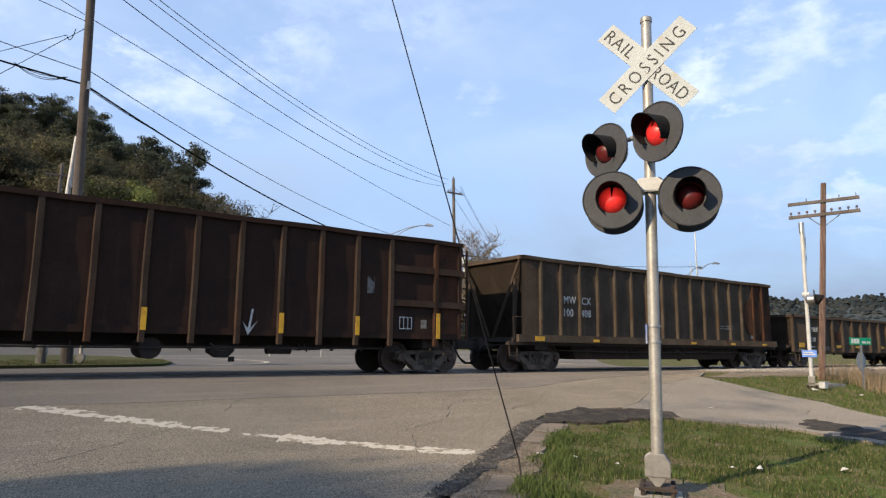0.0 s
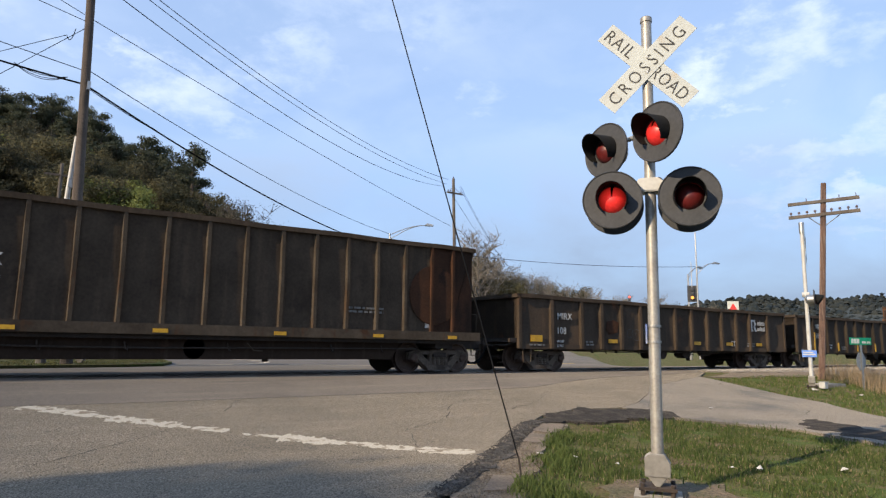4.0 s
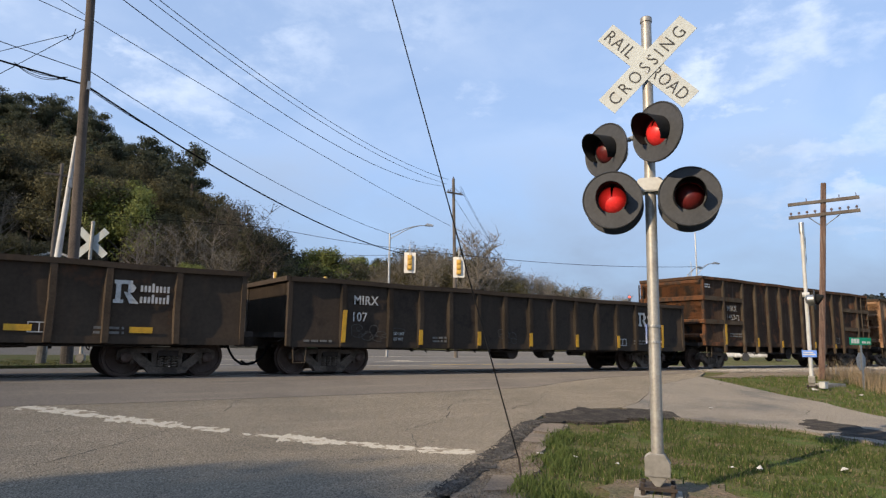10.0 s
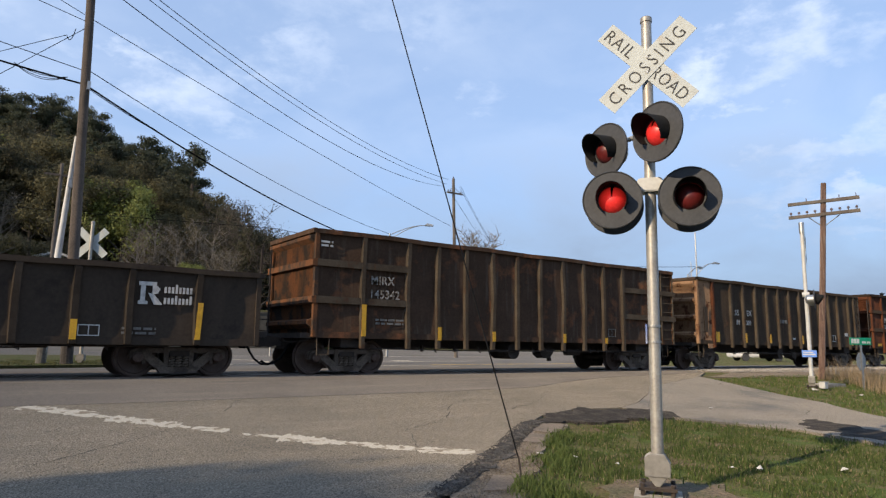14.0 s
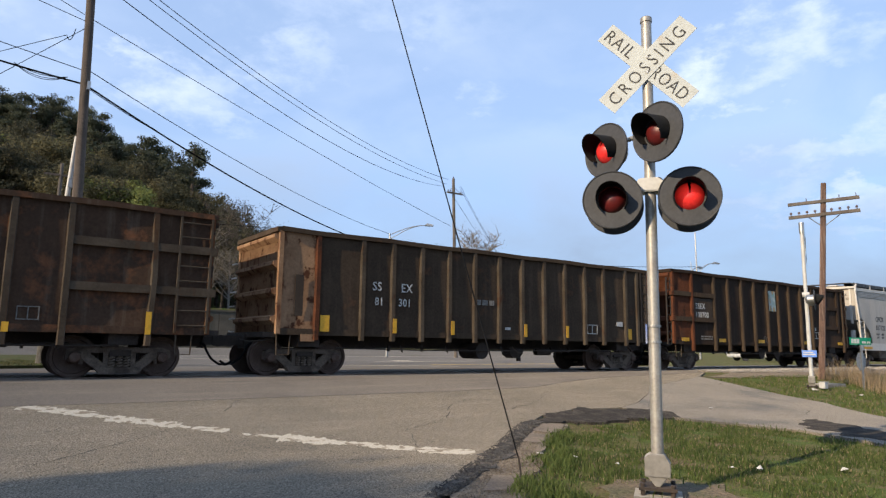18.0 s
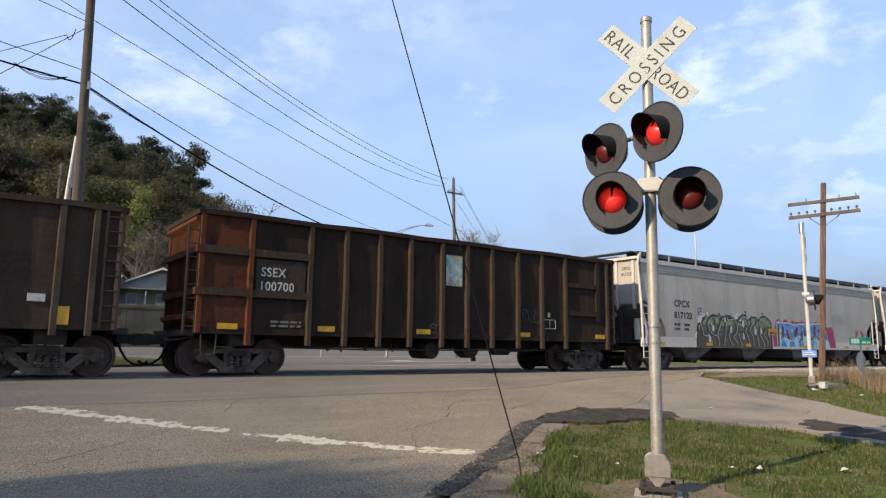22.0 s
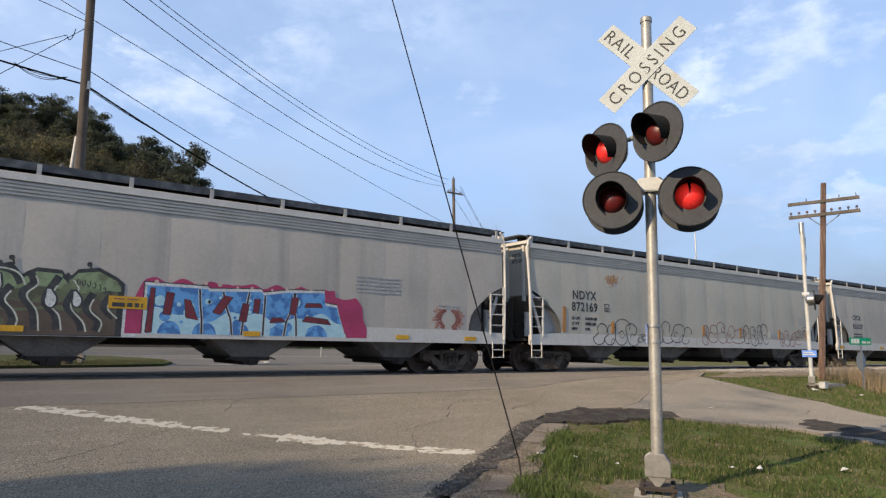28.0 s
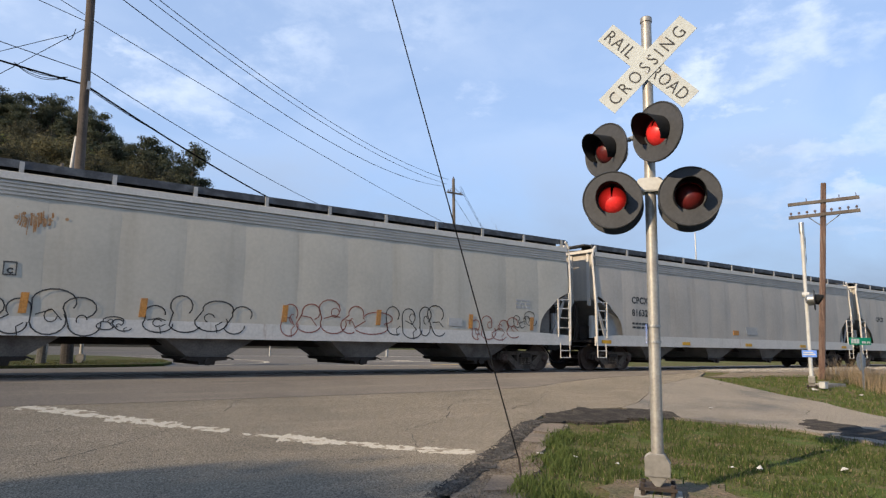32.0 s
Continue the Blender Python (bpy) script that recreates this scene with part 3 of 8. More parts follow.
# broken slabs of an old kerb on the shoulder
SLAB = mat("old_concrete", (0.135, 0.110, 0.085), 0.95, second=(0.098, 0.080, 0.062), blotch=2.5, grain=30, fine=0.3, bump=0.6)
for poly in ([(8.15, 8.72), (8.85, 9.12), (9.25, 8.98), (8.62, 8.48), (8.3, 8.42)], [(7.3, 8.02), (7.95, 8.52), (8.1, 8.36), (7.95, 8.12), (7.5, 7.8)], [(4.55, 5.62), (5.2, 6.22), (5.42, 6.05), (4.85, 5.5)]):
    sheet("broken_slab", poly, 0.03, SLAB, cell=0.4, kind="", label="broken slab of beige old concrete in the dirt", category="concrete slab")

# bare earth round the signal's foot and along the ballast
EARTH = mat("bare_earth", (0.105, 0.079, 0.050), 0.95, second=(0.066, 0.062, 0.030), blotch=3.0, grain=30, fine=0.55, bump=1.0)
sheet("bare_earth", rough([(5.35, 4.35), (5.75, 5.05), (6.3, 5.3), (6.9, 5.05), (7.1, 4.5), (6.7, 3.9), (6.0, 3.6), (5.5, 3.8)], 0.30, 6), 0.003, EARTH, cell=0.4, label="bare brown earth in the lawn", category="soil")
sheet("dirt_verge", rough([(20.9, 13.55), (24.3, 14.55), (40.0, 14.2), (40.0, 12.9), (28.0, 12.9), (24.5, 13.35), (22.5, 13.25)], 0.30, 8, 0.5), 0.014, DIRT, cell=0.8, label="tan dirt between verge and ballast", category="soil")


# ---- the train ----
RUST_DARK = dict(shift=True, rough=0.9, blotch=1.3, grain=16, fine=0.13, bump=0.2, spec=0.06, mix=(0.38, 0.62))
SMOOTH_DARK = dict(shift=True, rough=0.8, blotch=1.1, grain=14, fine=0.10, bump=0.12, spec=0.10, mix=(0.38, 0.62))
CAR_BROWN = mat("car_brown", (0.0868, 0.0543, 0.0364), second=(0.0636, 0.0418, 0.0295), third=(0.1240, 0.0930, 0.0697), third_mix=(0.55, 0.76), third_scale=(7.0, 7.0, 0.55), patch=(0.1938, 0.0868, 0.0450), patch_mix=(0.54, 0.68), patch_scale=1.3, **RUST_DARK)
CAR_OLIVE = mat("car_olive_brown", (0.0759, 0.0554, 0.0383), second=(0.0613, 0.0446, 0.0318), third=(0.0964, 0.0675, 0.0476), third_mix=(0.54, 0.76), third_scale=(6.0, 6.0, 0.5), patch=(0.1241, 0.0634, 0.0370), patch_mix=(0.60, 0.74), patch_scale=1.3, **RUST_DARK)
CAR_UMBER = mat("car_umber", (0.0441, 0.0294, 0.0204), second=(0.0353, 0.0240, 0.0169), third=(0.0580, 0.0408, 0.0291), third_mix=(0.55, 0.76), third_scale=(6.0, 6.0, 0.5), patch=(0.0731, 0.0360, 0.0210), patch_mix=(0.58, 0.72), patch_scale=1.0, **SMOOTH_DARK)
CAR_REDBROWN = mat("car_redbrown", (0.0442, 0.0242, 0.0177), second=(0.0342, 0.0207, 0.0159), third=(0.0590, 0.0342, 0.0236), third_mix=(0.55, 0.78), third_scale=(5.0, 5.0, 0.5), patch=(0.0271, 0.0189, 0.0153), patch_mix=(0.54, 0.70), patch_scale=1.0, **SMOOTH_DARK)
CAR_GREY = mat("car_greybrown", (0.0894, 0.0672, 0.0482), second=(0.0692, 0.0518, 0.0373), third=(0.1182, 0.0840, 0.0584), third_mix=(0.52, 0.76), third_scale=(4.0, 4.0, 0.45), patch=(0.0577, 0.0434, 0.0326), patch_mix=(0.54, 0.68), patch_scale=1.2, **RUST_DARK)
CAR_BLACK = mat("car_black", (0.0580, 0.0450, 0.0345), second=(0.0640, 0.0490, 0.0370), third=(0.0786, 0.0575, 0.0429), third_mix=(0.54, 0.78), third_scale=(2.4, 2.4, 0.6), patch=(0.0315, 0.0257, 0.0223), patch_mix=(0.55, 0.72), patch_scale=1.2, **SMOOTH_DARK)
CAR_SOOT = mat("car_sooty_brown", (0.0765, 0.0575, 0.0417), second=(0.0600, 0.0451, 0.0332), third=(0.1020, 0.0684, 0.0452), third_mix=(0.53, 0.78), third_scale=(2.4, 2.4, 0.6), patch=(0.1319, 0.0641, 0.0353), patch_mix=(0.60, 0.74), patch_scale=1.1, **SMOOTH_DARK)
RIB_BLACK = mat("rib_black", (0.0570, 0.0455, 0.0350), second=(0.0313, 0.0248, 0.0193), third=(0.0497, 0.0350, 0.0239), third_mix=(0.55, 0.8), third_scale=(3, 3, 0.5), **SMOOTH_DARK)
CAR_RUST = mat("car_rust", (0.088, 0.042, 0.025), second=(0.058, 0.032, 0.021), third=(0.0391, 0.0255, 0.0187), third_mix=(0.5, 0.68), third_scale=(2.0, 2.0, 0.5), patch=(0.035, 0.024, 0.019), patch_mix=(0.56, 0.68), patch_scale=1.5, **RUST_DARK)
CAR_ORANGE = mat("car_orange_rust", (0.135, 0.050, 0.025), second=(0.088, 0.037, 0.022), third=(0.075, 0.04, 0.028), third_mix=(0.55, 0.7), third_scale=(2.0, 2.0, 0.6), patch=(0.05, 0.028, 0.02), patch_mix=(0.56, 0.66), patch_scale=1.6, **RUST_DARK)
CAR_BURNT = mat("car_burnt_orange", (0.1800, 0.0792, 0.0372), second=(0.1140, 0.0564, 0.0312), third=(0.0600, 0.0432, 0.0324), third_mix=(0.50, 0.66), third_scale=(2.5, 2.5, 0.7), patch=(0.0504, 0.0396, 0.0324), patch_mix=(0.50, 0.60), patch_scale=1.7, **RUST_DARK)
CAR_TAN = mat("car_tan", (0.330, 0.205, 0.120), second=(0.25, 0.145, 0.082), third=(0.1325, 0.06125, 0.0345), third_mix=(0.56, 0.66), third_scale=(3.5, 3.5, 1.6), patch=(0.085, 0.038, 0.022), patch_mix=(0.57, 0.63), patch_scale=2.6, **RUST_DARK)
RIB_TAN = mat("rib_weathered", (0.100, 0.080, 0.059), second=(0.068, 0.053, 0.039), third=(0.090, 0.052, 0.030), third_mix=(0.6, 0.72), third_scale=(4, 4, 0.6), patch=(0.075, 0.042, 0.026), patch_mix=(0.58, 0.68), patch_scale=2.0, **RUST_DARK)
RIB_RED = mat("rib_redbrown", (0.066, 0.048, 0.037), second=(0.048, 0.034, 0.026), third=(0.075, 0.038, 0.024), third_mix=(0.55, 0.72), third_scale=(4, 4, 0.6), **RUST_DARK)
INNER = mat("car_inner_rust", (0.10, 0.055, 0.035), second=(0.06, 0.04, 0.03), **RUST_DARK)
UNDER = mat("underframe_grime", (0.0321, 0.0245, 0.0193), 0.85, second=(0.0482, 0.0340, 0.0244), blotch=3, grain=30, fine=0.25, bump=0.3)
TRUCK = mat("truck_iron", (0.142, 0.114, 0.089), 0.85, second=(0.092, 0.072, 0.056), blotch=4, grain=30, fine=0.25, bump=0.3, spec=0.2, third=(0.060, 0.046, 0.036), third_mix=(0.5, 0.66), third_scale=(3, 3, 3))
WHEEL = mat("wheel_iron", (0.0690, 0.0414, 0.0287), 0.65, 0.2, second=(0.0870, 0.0587, 0.0444), blotch=5, grain=30, fine=0.2, bump=0.2)
YELLOW = mat("reflective_yellow", (0.62, 0.335, 0.014), 0.5, second=(0.50, 0.265, 0.014), blotch=6, grain=30, fine=0.1, bump=0.0)
LETTER = mat("letter_white", (0.50, 0.49, 0.46), 0.7, second=(0.34, 0.33, 0.31), blotch=9, grain=40, fine=0.15, bump=0.0)
LETTER_OLD = mat("letter_old", (0.33, 0.31, 0.28), 0.8, second=(0.14, 0.115, 0.09), blotch=11, grain=40, fine=0.2, bump=0.0, mix=(0.45, 0.58))
LETTER_DIM = mat("letter_worn", (0.20, 0.19, 0.17), 0.8, second=(0.10, 0.095, 0.085), blotch=9, grain=40, fine=0.2, bump=0.0)
HOP_GREY = mat("hopper_grey", (0.4374, 0.3948, 0.3360), 0.6, rand=0.06, second=(0.3888, 0.3518, 0.3000), blotch=0.8, grain=12, fine=0.05, bump=0.05,
               third=(0.315, 0.292, 0.256), third_mix=(0.55, 0.80), third_scale=(2.4, 2.4, 0.13))
HOP_CREAM = mat("hopper_cream", (0.465, 0.430, 0.355), 0.6, rand=0.05, second=(0.42, 0.388, 0.32), blotch=0.8, grain=12, fine=0.05, bump=0.05,
                third=(0.375, 0.340, 0.275), third_mix=(0.55, 0.80), third_scale=(2.4, 2.4, 0.13))
HOP_TRIM = mat("hopper_trim", (0.56, 0.53, 0.48), 0.5, second=(0.52, 0.50, 0.45), blotch=2, grain=20, fine=0.08, bump=0.05,
               third=(0.30, 0.22, 0.15), third_mix=(0.64, 0.76), third_scale=(4, 4, 0.8))
HOP_BAND = mat("hopper_band", (0.33, 0.33, 0.32), 0.55, second=(0.40, 0.39, 0.37), blotch=2, grain=20, fine=0.08, bump=0.05)
WALKWAY = mat("walkway_steel", (0.055, 0.057, 0.062), 0.6, 0.4, second=(0.11, 0.115, 0.12), blotch=4, grain=30, fine=0.15, bump=0.1)
CHUTE = mat("hopper_chute", (0.20, 0.180, 0.158), 0.8, second=(0.12, 0.105, 0.09), blotch=2, grain=25, fine=0.2, bump=0.2)

# truck pieces, shared by all cars
WR = 0.457
bm = bm_new()
for s in (-1, 1):
    lathe(bm, [(s * 0.66, 0.12), (s * 0.66, WR + 0.028), (s * 0.69, WR + 0.028), (s * 0.70, WR), (s * 0.80, WR - 0.004), (s * 0.80, WR - 0.07),
               (s * 0.765, WR - 0.085), (s * 0.755, 0.17), (s * 0.79, 0.14), (s * 0.79, 0.09)], "Y", 32)
tube(bm, (0, -0.98, 0), (0, 0.98, 0), 0.08, n=12)
for k in range(3):
    a = 2 * pi * k / 3
    tube(bm, (0.11 * cos(a), -0.83, 0.11 * sin(a)), (0.11 * cos(a), -0.78, 0.11 * sin(a)), 0.02, n=6)
wheelset_mesh = mesh_of("wheelset", bm, WHEEL, True)
bm = bm_new()
W = 0.889
prism(bm, [(-W - 0.19, 0.40), (-W - 0.17, 0.60), (-W + 0.02, 0.66), (-0.45, 0.655), (0.45, 0.655), (W - 0.02, 0.66), (W + 0.17, 0.60), (W + 0.19, 0.40),
           (W + 0.13, 0.40), (W + 0.11, 0.52), (W - 0.11, 0.55), (W - 0.20, 0.54), (-W + 0.20, 0.54), (-W + 0.11, 0.55), (-W - 0.11, 0.52), (-W - 0.13, 0.40)], -1.10, -0.95)
for s in (-1, 1):
    beam(bm, (s * (W - 0.12), 0.55), (s * 0.36, 0.21), 0.19, -1.11, -0.94)
    beam(bm, (s * 0.28, 0.15), (s * 0.28, 0.64), 0.10, -1.09, -0.96)
    prism(bm, [(s * (W - 0.17), 0.30), (s * (W - 0.10), 0.30), (s * (W - 0.10), 0.56), (s * (W - 0.2), 0.56)], -1.08, -0.97)
prism(bm, [(-0.50, 0.22), (-0.40, 0.09), (0.40, 0.09), (0.50, 0.22)], -1.15, -0.92)
prism(bm, [(-0.36, 0.56), (0.36, 0.56), (0.36, 0.67), (-0.36, 0.67)], -1.13, -0.93)
frame_mesh = mesh_of("side_frame", bm, TRUCK)
bm = bm_new()
path_tube(bm, [(0.060 * cos(a * 0.9), 0.060 * sin(a * 0.9), 0.21 + a * 0.0085) for a in range(0, 31)], 0.019, 5)
spring_mesh = mesh_of("spring", bm, TRUCK, True)
bm = bm_new()
lathe(bm, [(-1.17, 0.0), (-1.17, 0.085), (-1.15, 0.115), (-1.02, 0.135), (-0.95, 0.135)], "Y", 14)
for k in range(3):
    a = 2 * pi * k / 3 + 0.5
    tube(bm, (0.07 * cos(a), -1.19, 0.07 * sin(a)), (0.07 * cos(a), -1.15, 0.07 * sin(a)), 0.02, n=6)
cap_mesh = mesh_of("bearing_cap", bm, WHEEL, True)
bm = bm_new()
box(bm, -0.22, 0.22, -1.15, 1.15, 0.475, 0.60)
box(bm, -0.17, 0.17, -0.93, 0.93, 0.34, 0.474)
box(bm, -0.12, 0.12, -0.9, 0.9, 0.60, 0.68)
bolster_mesh = mesh_of("truck", bm, UNDER)
bm = bm_new()
for s in (-1, 1):
    beam(bm, (s * 0.40, 0.30), (s * 0.43, 0.62), 0.05, -0.9, 0.9)
brake_mesh = mesh_of("brake_beam", bm, UNDER)
bm = bm_new()
box(bm, -0.30, 0.30, -0.10, 0.10, 0.74, 0.98)
prism(bm, [(-0.30, 0.76), (-0.30, 0.96), (-0.52, 1.0), (-0.66, 0.95), (-0.60, 0.72), (-0.45, 0.70)], -0.13, 0.14)
coupler_mesh = mesh_of("coupler", bm, UNDER)
bm = bm_new()
path_tube(bm, [(0.1, 0, 0.06), (0, 0, 0), (-0.06, 0.04, -0.16), (-0.16, 0.10, -0.34), (-0.32, 0.20, -0.47), (-0.48, 0.28, -0.48), (-0.60, 0.32, -0.40)], 0.030, 7)
hose_mesh = mesh_of("air_hose", bm, WIRE, True)

CARS = []
COUPLING = (0.7, 1.27, 0.97, 0.59, 0.75, 0.86, 0.87, 0.77, 0.50, 0.62, 0.57, 0.7)   # half the gap to the next car, metres
WHEELS = []


def trucks_and_couplers(car, L, x1, x2):
    for x in (x1, x2):
        t = part("truck", bolster_mesh, None, car, "dark iron two-axle truck", at=pose(x, 0, 0))
        for s in (0, 180):
            part("side_frame", frame_mesh, None, t, at=pose(0, 0, 0, 0, 0, s))
            for k in (-0.155, 0.0, 0.155):
                part("spring", spring_mesh, None, t, at=pose(k, -1.06 if s == 0 else 1.06, 0))
            for w in (-W, W):
                part("bearing_cap", cap_mesh, None, t, at=pose(w, 0, WR - 0.01) @ pose(0, 0, 0, 0, 0, s))
        part("brake_beam", brake_mesh, None, t)
        for w in (-W, W):
            WHEELS.append((part("wheelset", wheelset_mesh, None, t, at=pose(w, 0, WR)), w))
    k = len(CARS) - 1
    for x, a, half in ((0, 0, COUPLING[k]), (L, 180, COUPLING[k + 1])):
        out = max(0.0, half - 0.60)
        e = pose(x, 0, 0, 0, 0, a)
        bm = bm_new()
        box(bm, -out - 0.05, 0.4, -0.17, 0.17, 0.70, 1.02)
        box(bm, -out - 0.12, -out - 0.02, -0.26, 0.26, 0.66, 1.05)
        part("draft_sill", bm, UNDER, car, at=e)
        part("coupler", coupler_mesh, None, car, "rusty black knuckle coupler", at=e @ Matrix.Translation((-out, 0, 0)))
        part("air_hose", hose_mesh, None, car, "black rubber air hose", at=e @ Matrix.Translation((-out - 0.05, -0.32 if a == 0 else 0.32, 0.74)))
        bm = bm_new()
        path_tube(bm, [(-0.02, -1.30, 0.93), (-out * 0.6 - 0.15, -1.28, 0.86), (-out - 0.15, -0.70, 0.84), (-out - 0.20, -0.12, 0.90)], 0.018, 5)
        part("uncoupling_lever", bm, UNDER, car, at=e)


def ladder(car, x0, x1, y, z0, z1, n, material, name="ladder", r=0.018):
    bm = bm_new()
    for x in (x0, x1):
        box(bm, x - 0.025, x + 0.025, y - 0.02, y + 0.02, z0, z1)
    for i in range(n):
        z = z0 + (z1 - z0) * (i + 0.5) / n
        tube(bm, (x0, y, z), (x1, y, z), r, n=6)
    return part(name, bm, material, car)


def stirrup(car, x, y, material, z0=1.0, depth=0.48, w=0.36):
    bm = bm_new()
    path_tube(bm, [(x, y, z0), (x + 0.02, y, z0 - depth), (x + w - 0.02, y, z0 - depth), (x + w, y, z0)], 0.018, 6)
    return part("stirrup_step", bm, material, car)


def plate(car, x, z, w, h, y, material, name="reflector", label="", tilt=0.0):
    """A thin flat plate, decal or stencil patch on a side wall; x, z is its lower left corner."""
    bm = bm_new()
    prism(bm, [(x, z), (x + w, z), (x + w + tilt, z + h), (x + tilt, z + h)], y - 0.006, y + 0.004)
    return part(name, bm, material, car, label)


def words(car, txt, x, z, size, y, material, squeeze=0.9, name="lettering"):
    return part(name, text_mesh(name, txt, size, material, squeeze, 0.004, 1.08, 0.003), None, car, at=pose(x, y - 0.004, z))


def small_print(car, x, z, y, w, rows, material=LETTER_DIM, h=0.055, gap=0.1, seed=1, name="stencil_print"):
    """Unreadable print: rows of short bars."""
    rnd = random.Random(seed)
    for r in range(rows):
        bm = bm_new()
        c = x
        while c < x + w:
            k = min(rnd.uniform(0.08, 0.26), x + w - c)
            box(bm, c, c + k, y - 0.005, y + 0.003, z - r * gap, z - r * gap + h)
            c += k + 0.05
        part(name, bm, material, car)


def outline_box(car, x, z, w, h, y, material=LETTER, bars=1):
    bm = bm_new()
    b = 0.022
    for (x0, x1, z0, z1) in ((x, x + w, z, z + b), (x, x + w, z + h - b, z + h), (x, x + b, z + b, z + h - b), (x + w - b, x + w, z + b, z + h - b)):
        box(bm, x0, x1, y - 0.005, y + 0.003, z0, z1)
    for i in range(bars):
        c = x + w * (i + 1) / (bars + 1)
        box(bm, c - b / 2, c + b / 2, y - 0.005, y + 0.003, z + b, z + h - b)
    return part("stencil_box", bm, material, car)


def gondola(name, X0, L, zt, zb, label, side_mat, rib_mat, ribs, trucks, end_mat=None, first_mat=None, last_mat=None, rib_low=0.0, rib_w=0.15,
            belts=(), belt_end=(0.0, 0.0), end_ribs=4, sheet_low=None, chord_mat=None, sloped=0.0, rib_paint=None, last_n=1, dent=1.0):
    """An open-topped steel car. ribs: places along it; belts: heights of the flat bars round the ends, over belt_end metres of each side."""
    car = thing(name, pose(X0, TRACK_Y, 0), label, "freight car", "freight cars of the train")
    CARS.append((car, X0))
    end_mat, chord_mat = end_mat or side_mat, chord_mat or side_mat
    YS, YR = 1.515, 1.61
    zs = sheet_low if sheet_low is not None else zb + 0.12
    pts = [0.0] + list(ribs) + [L]
    rnd = random.Random(int(X0 * 10) + 7)
    for s in (-1, 1):
        for i, (a, b) in enumerate(zip(pts, pts[1:])):
            m = first_mat if (i == 0 and first_mat) else last_mat if (i >= len(pts) - 1 - last_n and last_mat) else side_mat
            bm = bm_new()
            # each wall panel is dished a little by rough loading
            n, k = 4, 4
            bulge = rnd.uniform(-0.035, 0.024) if dent == 1.0 else rnd.uniform(-0.05 * dent, 0.010)
            grid = [[bm.verts.new((a + (b - a) * u / n, s * (YS + bulge * sin(pi * u / n) * sin(pi * v / k) + rnd.uniform(-0.006, 0.006) * dent), zs + (zt - 0.05 - zs) * v / k)) for v in range(k + 1)] for u in range(n + 1)]
            back = [[bm.verts.new((p.co.x, s * (YS - 0.05), p.co.z)) for p in col] for col in grid]
            for g in (grid, back):
                for u in range(n):
                    for v in range(k):
                        bm.faces.new((g[u][v], g[u + 1][v], g[u + 1][v + 1], g[u][v + 1]))
            part("wall_panel", bm, m, car, smooth=True)
        for i, x in enumerate(ribs):
            bm = bm_new()
            w2 = rib_w / 2
            j = rnd.uniform(-0.02, 0.02) * dent
            z0 = zb - rib_low
            poly = [(x - w2, s * YS), (x - w2 * 0.72, s * YR), (x + w2 * 0.72, s * YR), (x + w2, s * YS)]
            lo = [bm.verts.new((px, py, z0)) for px, py in poly]
            mid = [bm.verts.new((px + j, py + s * 0.004, (z0 + zt) / 2)) for px, py in poly]
            hi = [bm.verts.new((px, py - s * 0.015, zt - 0.06)) for px, py in poly]
            for a, b in ((lo, mid), (mid, hi)):
                for q in range(4):
                    bm.faces.new((a[q], a[(q + 1) % 4], b[(q + 1) % 4], b[q]))
            bm.faces.new(lo)
            bm.faces.new(hi[::-1])
            part("side_rib", bm, (rib_paint or {}).get(i - len(ribs) if i - len(ribs) in (rib_paint or {}) else i, rib_mat), car)
        bm = bm_new()
        nseg = 14
        va = None
        for q in range(nseg + 1):
            d1 = 0.014 * sin(q * 1.9 + X0)
            vb = [bm.verts.new((L * q / nseg, s * (YS - 0.06) + dy, zt - 0.12 + dz + d1)) for dy, dz in ((0, 0), (s * 0.15, 0), (s * 0.15, 0.12), (0, 0.12))]
            for k in range(4):
                if va:
                    bm.faces.new((va[k], va[(k + 1) % 4], vb[(k + 1) % 4], vb[k]))
            va = vb
        part("top_chord", bm, chord_mat, car)
        bm = bm_new()
        box(bm, 0, L, s * 1.42, s * 1.535, zb, zs + 0.04)
        part("side_sill", bm, side_mat, car)
        for z in belts:
            for x0, x1 in ((0, belt_end[0]), (L - belt_end[1], L)):
                if x1 - x0 > 0.1:
                    bm = bm_new()
                    box(bm, x0, x1, s * YS, s * (YR - 0.012), z - 0.09, z + 0.09)
                    part("belt_rail", bm, rib_mat, car)
    for x, d in ((0, -1), (L, 1)):
        bm = bm_new()
        off = -d * sloped
        a = [bm.verts.new((x + d * 0.02, y, zt - 0.04)) for y in (-YS, YS)]
        b = [bm.verts.new((x + off, y, zs - 0.05)) for y in (YS, -YS)]
        f = bm.faces.new(a + b)
        bmesh.ops.solidify(bm, geom=[f], thickness=0.05)
        part("end_wall", bm, end_mat, car)
        for i in range(end_ribs):
            z = zs + 0.25 + (zt - zs - 0.5) * i / max(1, end_ribs - 1)
            xx = x + off * (zt - z) / (zt - zs)
            bm = bm_new()
            prism(bm, [(xx, z - 0.13), (xx + d * 0.16, z - 0.02), (xx + d * 0.16, z + 0.07), (xx, z + 0.13)], -1.45, 1.45)
            part("end_rib", bm, end_mat, car)
        bm = bm_new()
        box(bm, min(x, x + d * 0.12), max(x, x + d * 0.12), -1.55, 1.55, zt - 0.12, zt)
        part("end_chord", bm, chord_mat, car)
